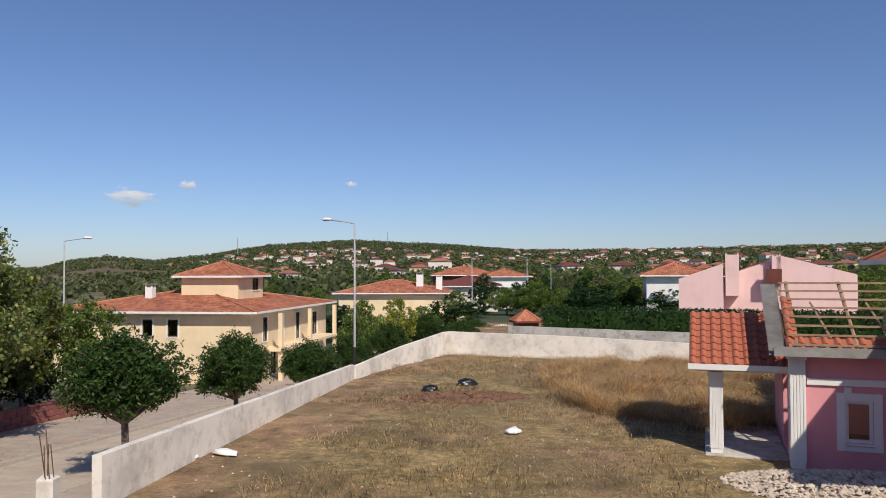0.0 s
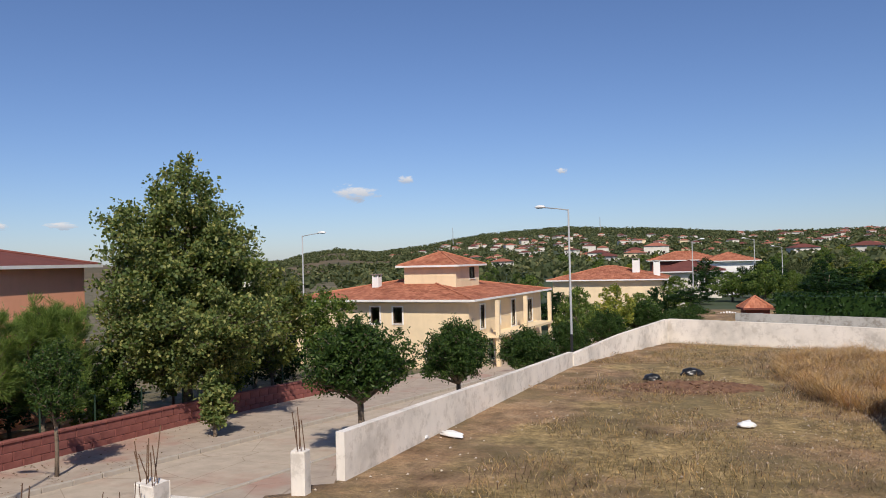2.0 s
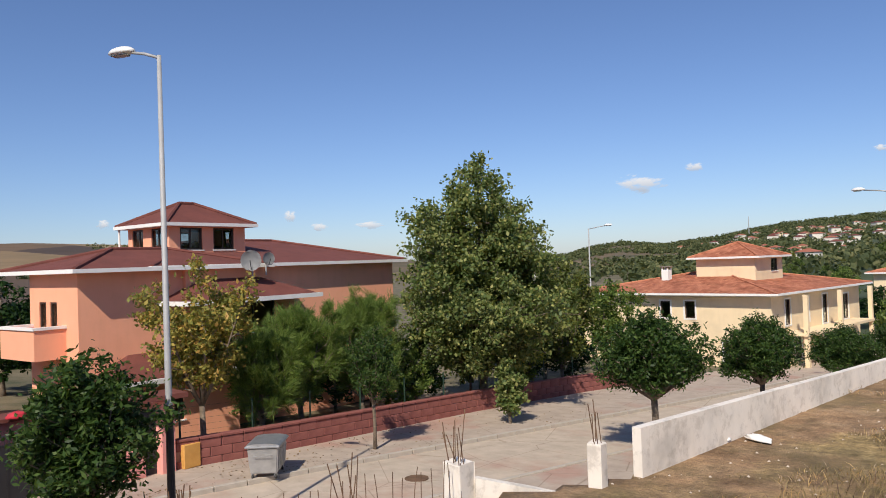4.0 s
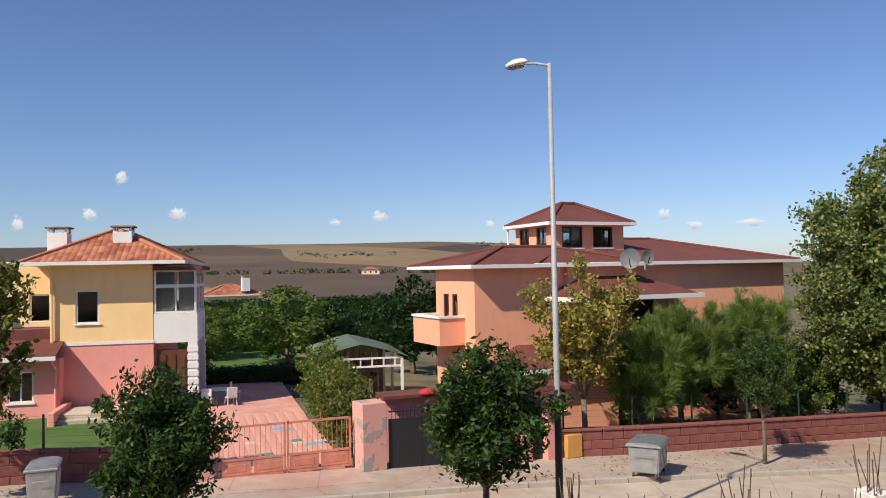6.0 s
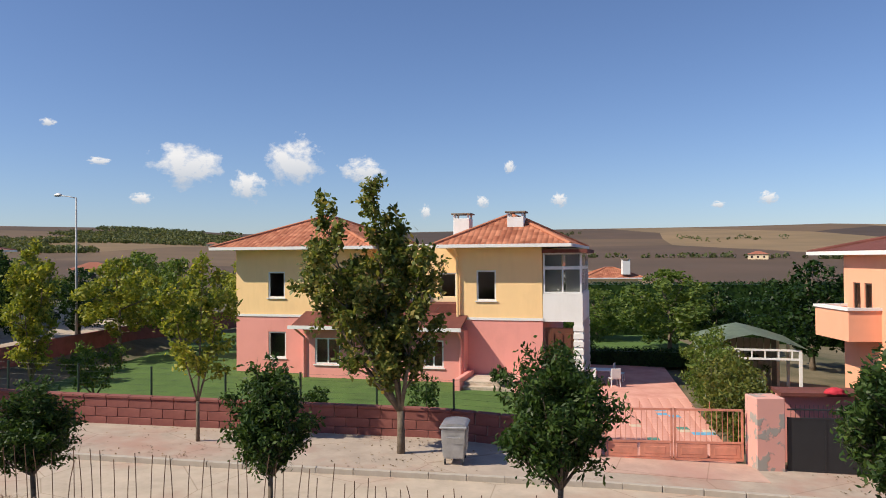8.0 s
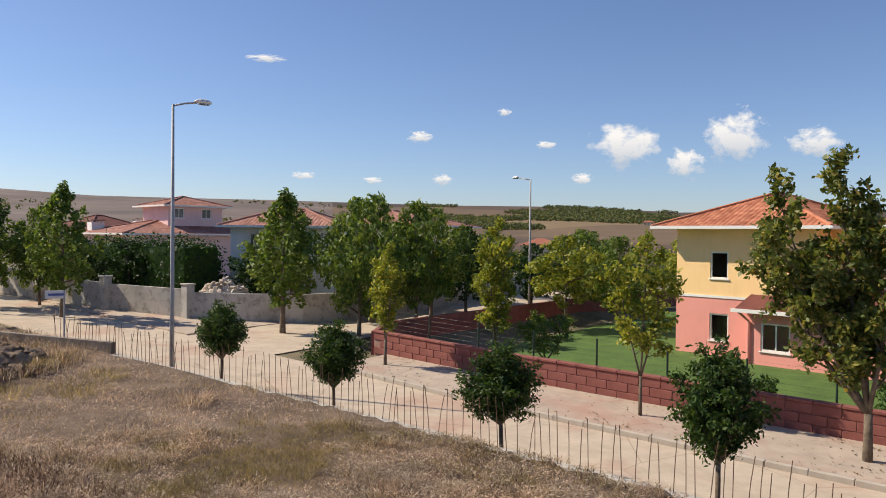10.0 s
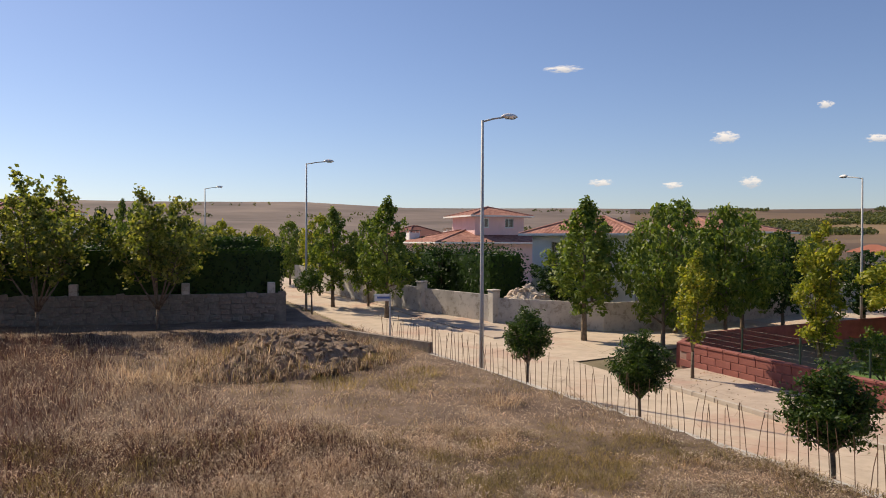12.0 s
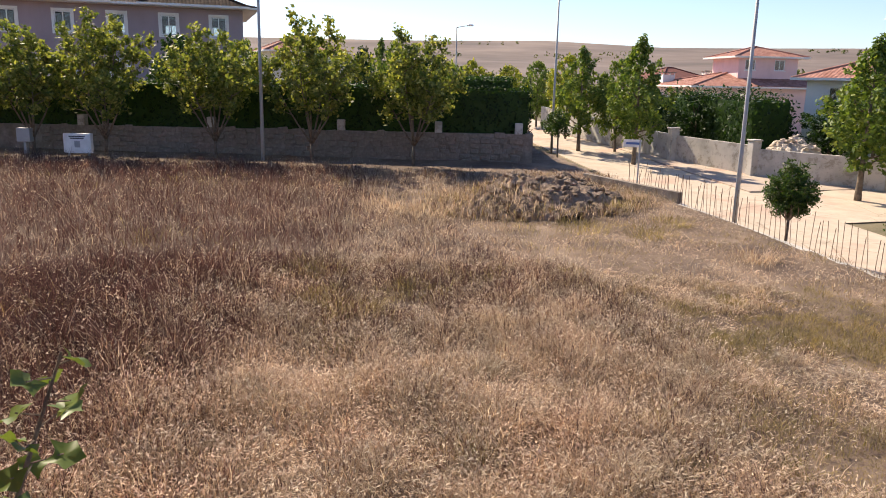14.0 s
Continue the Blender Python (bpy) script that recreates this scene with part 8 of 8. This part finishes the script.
# ---------- sapling beside the balcony ----------
def sapling():
    t = thing("mulberry_shoot", Matrix(), "young shoot with broad lobed pale green leaves beside the balcony", "shrub")
    pts = [Vector((0.95, -3.9, 0.05)), Vector((0.88, -3.78, 2.0)), Vector((0.74, -3.74, 3.05)), Vector((0.52, -3.7, 3.66))]
    bm = bmesh.new()
    tube(bm, pts, [0.022, 0.016, 0.011, 0.005], 6)
    part("stem", bm, M_BARK, t)
    g = np.random.default_rng(77)
    for k in range(26):
        q = k / 26
        s = pts[2].lerp(pts[3], (q - 0.5) * 2) if q > 0.5 else pts[1].lerp(pts[2], q * 2)
        a = k * 2.4
        c = s + Vector((math.cos(a), math.sin(a), 0.25)) * g.uniform(0.04, 0.13)
        bm = bmesh.new()
        r = g.uniform(0.042, 0.07)
        ctr = bm.verts.new((0, 0, -0.012))
        ring = []
        for i in range(15):
            w = 2 * math.pi * i / 15
            rr = r * (1 + 0.22 * math.cos(5 * w)) * (1.0 if abs(w - math.pi) > 0.3 else 0.6)
            ring.append(bm.verts.new((rr * math.cos(w), rr * math.sin(w), 0.012 * math.sin(3 * w))))
        for i in range(15):
            bm.faces.new((ctr, ring[i], ring[(i + 1) % 15]))
        lf = smooth(part("leaf", bm, L_SHOOT, t))
        lf.matrix_local = Matrix.LocRotScale(c, Euler((g.uniform(-.7, .7), g.uniform(-.7, .7), a)), (1, 1, 1))
        bm = bmesh.new()
        tube(bm, [s, c], [0.004, 0.003], 4)
        part("leaf_stalk", bm, M_BARK, t)


L_SHOOT = leaf_mat("pale_shoot_leaf", [(0, (0.07, 0.12, 0.03)), (1, (0.14, 0.2, 0.06))], 0.4)
sapling()


# ---------- the house the camera looks out from ----------
def own_house():
    bm = bmesh.new()
    box(bm, 1.4, 10.5, -5.0, 1.5, -0.4, 6.8)
    tagged(part("wall_own_house", bm, M_PINK), "plain rendered house wall behind the balcony", "wall", kind="structure")
    bm = bmesh.new()
    box(bm, -1.1, 1.4, -2.4, 2.0, 2.78, 2.98)
    tagged(part("balcony_floor", bm, M_CONC), "plain concrete balcony slab", "floor", kind="structure")
    bm = bmesh.new()
    for y in (-2.2, 1.8):
        box(bm, -1.0, -0.8, y - 0.1, y + 0.1, -0.2, 2.78)
    tagged(part("balcony_post", bm, M_CONC), "plain concrete posts below the balcony", "post", kind="structure")


own_house()


# ---------- garden things ----------
def garden_seats():
    t = thing("garden_table", pose(-36.8, 4.9, -1.4, 0, 0, -12), "white plastic garden table beside the glazed bay", "table")
    bm = bmesh.new()
    box(bm, -0.45, 0.45, -0.7, 0.7, 0.70, 0.74, bevel=0.02)
    part("tabletop", bm, M_FRAME_W, t)
    for sx in (-1, 1):
        for sy in (-1, 1):
            bm = bmesh.new()
            tube(bm, [(sx * 0.38, sy * 0.6, 0.0), (sx * 0.35, sy * 0.55, 0.7)], [0.03, 0.025], 6)
            part("leg", bm, M_FRAME_W, t)
    for x, y, rz in ((-36.1, 4.5, 70), (-36.0, 5.5, 100), (-37.6, 6.0, -20)):
        c = thing("garden_chair", pose(x, y, -1.4, 0, 0, rz), "white plastic garden chair beside the table", "chair", "chairs round the garden table")
        bm = bmesh.new()
        box(bm, -0.23, 0.23, -0.23, 0.23, 0.40, 0.44, bevel=0.015)
        part("seat", bm, M_FRAME_W, c)
        bm = bmesh.new()
        box(bm, -0.23, 0.23, -0.25, -0.21, 0.44, 0.9, bevel=0.015)
        part("backrest", bm, M_FRAME_W, c)
        for sx in (-1, 1):
            for sy in (-1, 1):
                bm = bmesh.new()
                tube(bm, [(sx * 0.22, sy * 0.22, 0.0), (sx * 0.19, sy * 0.19, 0.4)], [0.02, 0.02], 6)
                part("leg", bm, M_FRAME_W, c)


garden_seats()


def garden_hut():
    h = thing("garden_hut", at(-6.2, 66, -2.2, 8), "small hut with a red pyramid roof behind the boundary wall", "hut")
    storey(h, -0.9, 0.9, -0.9, 0.9, -0.5, 2.4, M_SHINGLE, {"s": [(0.5, 1.3, 1.0, 2.0)]})
    hip_roof(h, -0.9, 0.9, -0.9, 0.9, 2.4, 0.9, M_TILE, 0.25, M_SHINGLE)
    f = thing("picket_fence", at(-4.4, 72, -2.4, 4), "white picket fence among the trees", "fence")
    for k in range(10):
        bm = bmesh.new()
        box(bm, -1.1 + k * 0.24, -0.95 + k * 0.24, -0.03, 0.03, 0.0, 1.9 - 0.25 * abs(k - 4.5) / 4.5)
        part("picket", bm, M_WHITE, f)
    for z in (0.6, 1.4):
        bm = bmesh.new()
        box(bm, -1.15, 1.4, 0.031, 0.07, z, z + 0.08)
        part("rail", bm, M_WHITE, f)


garden_hut()
bag("red_cloth", "bundle of red cloth on the low roof beside the gate", -23.0, 9.6, 0.28, 0.2, 0.14, paint("red_cloth", (0.55, 0.03, 0.05), 0.8), 12, 80)
bpy.data.objects["red_cloth"].location.z = 0.66

# ---------- the distant town ----------
def far_house(kind, wall, roof, w, d, h, windows=True):
    t = thing("hillside_house", Matrix(), {"a": "small white hillside house with terracotta roof", "b": "cream hillside house with terracotta roof", "c": "ochre hillside house with brown roof", "d": "low white house with red roof"}[kind], "house", "houses of the hillside town")
    bm = bmesh.new()
    box(bm, -w / 2, w / 2, -d / 2, d / 2, -2.0, h)
    part("wall", bm, wall, t)
    bm = bmesh.new()
    o = 0.7
    x, y = w / 2 + o, d / 2 + o
    r = max(x - y, 0.3)
    vs = [bm.verts.new(p) for p in ((-x, -y, h), (x, -y, h), (x, y, h), (-x, y, h), (-r, 0, h + 2.0), (r, 0, h + 2.0))]
    for f in ((0, 1, 5, 4), (1, 2, 5), (2, 3, 4, 5), (3, 0, 4), (3, 2, 1, 0)):
        bm.faces.new([vs[i] for i in f])
    part("roof", bm, roof, t)
    for z in ((0.8, 2.2), (3.6, 5.0)):
        if windows and z[1] < h:
            for u in (-0.3, 0.0, 0.3):
                bm = bmesh.new()
                box(bm, u * w - 0.6, u * w + 0.6, -d / 2 - 0.06, -d / 2 + 0.1, *z)
                part("window", bm, M_FRAME_D, t)
    return t


M_FARROOF = two_tone("distant_terracotta", [(0.3, (0.30, 0.10, 0.06)), (0.7, (0.42, 0.16, 0.10))], 0.2, 0.9)


def town():
    protos = [far_house("a", M_OFFWHITE, M_FARROOF, 11, 9, 6.0), far_house("b", M_CREAM, M_FARROOF, 12, 10, 6.2), far_house("c", M_OFFWHITE, M_SHINGLE, 13, 10, 6.5), far_house("d", M_CREAM, M_FARROOF, 13, 10, 3.4), far_house("a", M_OFFWHITE, M_FARROOF, 14, 11, 8.0)]
    protos += [far_house("a", M_OFFWHITE, M_FARROOF, 11, 9, 6.0, False), far_house("b", M_CREAM, M_FARROOF, 12, 10, 6.2, False), far_house("c", M_OFFWHITE, M_SHINGLE, 13, 10, 6.5, False), far_house("d", M_CREAM, M_FARROOF, 13, 10, 3.4, False), far_house("a", M_OFFWHITE, M_FARROOF, 14, 11, 8.0, False)]
    g = np.random.default_rng(31)
    placed = []
    tries = 0
    while len(placed) < 288 and tries < 20000:
        tries += 1
        az = g.uniform(-31, 20)
        rr = lerp_table(az, RIDGE_R)
        u = g.uniform(0, 1) ** 0.62
        r = rr * (0.22 + (0.80 if az < -4 else 0.55) * u)
        p = polar(az, r)
        if az > 13 and g.uniform() < (az - 13) / 7:
            continue
        if any((p.x - q[0]) ** 2 + (p.y - q[1]) ** 2 < 20 ** 2 for q in placed):
            continue
        placed.append((p.x, p.y))
        z = ground_z(p.x, p.y)
        s = g.uniform(0.55, 1.0) * (0.85 if r > 500 else 1.0)
        m = Matrix.Translation((p.x, p.y, z)) @ Matrix.Rotation(radians(az + g.normal(0, 22)), 4, "Z") @ Matrix.Diagonal((s, s, s, 1))
        copy_thing(protos[int(g.choice(5, p=(0.26, 0.24, 0.2, 0.16, 0.14))) + (5 if r > 620 else 0)], m)
    for az, d, k in ((70.5, 560, 3), (84.0, 300, 0), (86.0, 330, 3), (117.9, 230, 1), (31.0, 420, 0), (110, 900, 3), (97, 700, 0), (166, 320, 0), (170, 380, 3)):
        p = polar(az, d)
        copy_thing(protos[k], Matrix.Translation((p.x, p.y, ground_z(p.x, p.y))) @ Matrix.Rotation(radians(az), 4, "Z"))
    for t in protos:
        drop_proto(t)
    # masts on the hill
    for az, r, h in ((4.2, 1380, 26), (15.2, 1250, 30)):
        p = polar(az, r)
        m = thing("hill_mast", pose(p.x, p.y, ground_z(p.x, p.y)), "thin lattice mast on the wooded hill", "mast", "masts")
        bm = bmesh.new()
        tube(bm, [(0, 0, -2), (0, 0, h)], [0.9, 0.4], 4)
        part("lattice", bm, M_POLE, m)


town()


# ---------- clouds: soft patches far off in the sky ----------
def cloud_material():
    m, t, b = material("cumulus", 1.0)
    v = coords(t)
    info = t.nodes.new("ShaderNodeObjectInfo")
    add = t.nodes.new("ShaderNodeVectorMath")
    add.operation = "ADD"
    rnd = t.nodes.new("ShaderNodeMath")
    rnd.operation = "MULTIPLY"
    rnd.inputs[1].default_value = 40.0
    t.links.new(info.outputs["Random"], rnd.inputs[0])
    t.links.new(v, add.inputs[0])
    t.links.new(rnd.outputs[0], add.inputs[1])
    ln = t.nodes.new("ShaderNodeVectorMath")
    ln.operation = "LENGTH"
    t.links.new(v, ln.inputs[0])
    fall = ramp(t, ln.outputs["Value"], [(0.0, (1, 1, 1)), (0.45, (0.75, 0.75, 0.75)), (1.0, (0, 0, 0))])
    n = noise_tex(t, add.outputs[0], 2.2, 8, 0.62)
    mul = t.nodes.new("ShaderNodeMath")
    mul.operation = "MULTIPLY_ADD"
    mul.inputs[1].default_value = 2.4
    mul.inputs[2].default_value = -1.2
    t.links.new(n, mul.inputs[0])
    s = t.nodes.new("ShaderNodeMath")
    s.operation = "ADD"
    t.links.new(mul.outputs[0], s.inputs[0])
    t.links.new(fall, s.inputs[1])
    alpha = ramp(t, s.outputs[0], [(0.30, (0, 0, 0)), (0.85, (0.92, 0.92, 0.92))])
    em = t.nodes.new("ShaderNodeEmission")
    # Sunlit top and shaded base are painted as a gradient into the emission.
    sep = t.nodes.new("ShaderNodeSeparateXYZ")
    t.links.new(v, sep.inputs[0])
    mr = t.nodes.new("ShaderNodeMapRange")
    mr.inputs[1].default_value, mr.inputs[2].default_value = -0.6, 0.3
    t.links.new(sep.outputs[1], mr.inputs[0])
    t.links.new(ramp(t, mr.outputs[0], [(0, (0.50, 0.56, 0.66)), (1, (0.86, 0.87, 0.90))]), em.inputs[0])
    em.inputs[1].default_value = 1.0
    tr = t.nodes.new("ShaderNodeBsdfTransparent")
    ms = t.nodes.new("ShaderNodeMixShader")
    t.links.new(alpha, ms.inputs[0])
    t.links.new(tr.outputs[0], ms.inputs[1])
    t.links.new(em.outputs[0], ms.inputs[2])
    t.links.new(ms.outputs[0], t.nodes["Material Output"].inputs[0])
    return m


M_CLOUD = cloud_material()
CLOUDS = [(22.38, 5.24, 3.1, 1.1), (18.62, 6.16, 1.3, 0.5), (6.91, 6.45, 0.9, 0.35), (69.73, 4.12, 1.3, 0.8), (73.02, 3.77, 0.9, 0.45), (48.57, 3.79, 0.9, 0.7),
          (46.47, 2.92, 1.3, 0.5), (42.69, 2.97, 2.1, 0.45), (61.37, 3.42, 0.9, 0.5), (111.67, 6.85, 4.7, 2.8), (107.46, 5.46, 2.35, 1.9), (104.19, 7.23, 3.85, 3.0)]
CLOUDS += [(99.14, 6.67, 3.0, 1.7), (87.96, 6.88, 0.8, 0.95), (90.03, 4.29, 0.95, 0.8), (114.77, 4.39, 1.45, 0.7), (84.26, 4.38, 1.2, 0.9), (94.34, 3.58, 0.8, 0.9),
           (120.57, 9.35, 1.0, 0.45), (126.93, 7.46, 1.9, 0.7), (135.61, 4.44, 1.7, 0.5), (117.48, 6.91, 1.5, 0.45), (125.19, 4.33, 1.45, 0.7), (130.5, 4.17, 1.3, 0.45), (138.41, 12.75, 2.6, 0.45)]


def clouds():
    bm = bmesh.new()
    bmesh.ops.create_circle(bm, cap_ends=True, segments=24, radius=1.0)
    me = mesh_of("cloud", bm, M_CLOUD)
    for az, el, w, h in CLOUDS:
        d = 4300.0
        p = polar(az, d, EYE + d * math.tan(radians(el)))
        o = new("cloud", me)
        m = look(p, (0, 0, EYE))
        o.matrix_world = m @ Matrix.Diagonal((d * math.tan(radians(w)) * 0.66, d * math.tan(radians(h)) * 0.78, 1, 1))
        o.visible_shadow = False
        tagged(o, "small white fair-weather cloud low in the sky", "cloud", "clouds", "structure")


clouds()
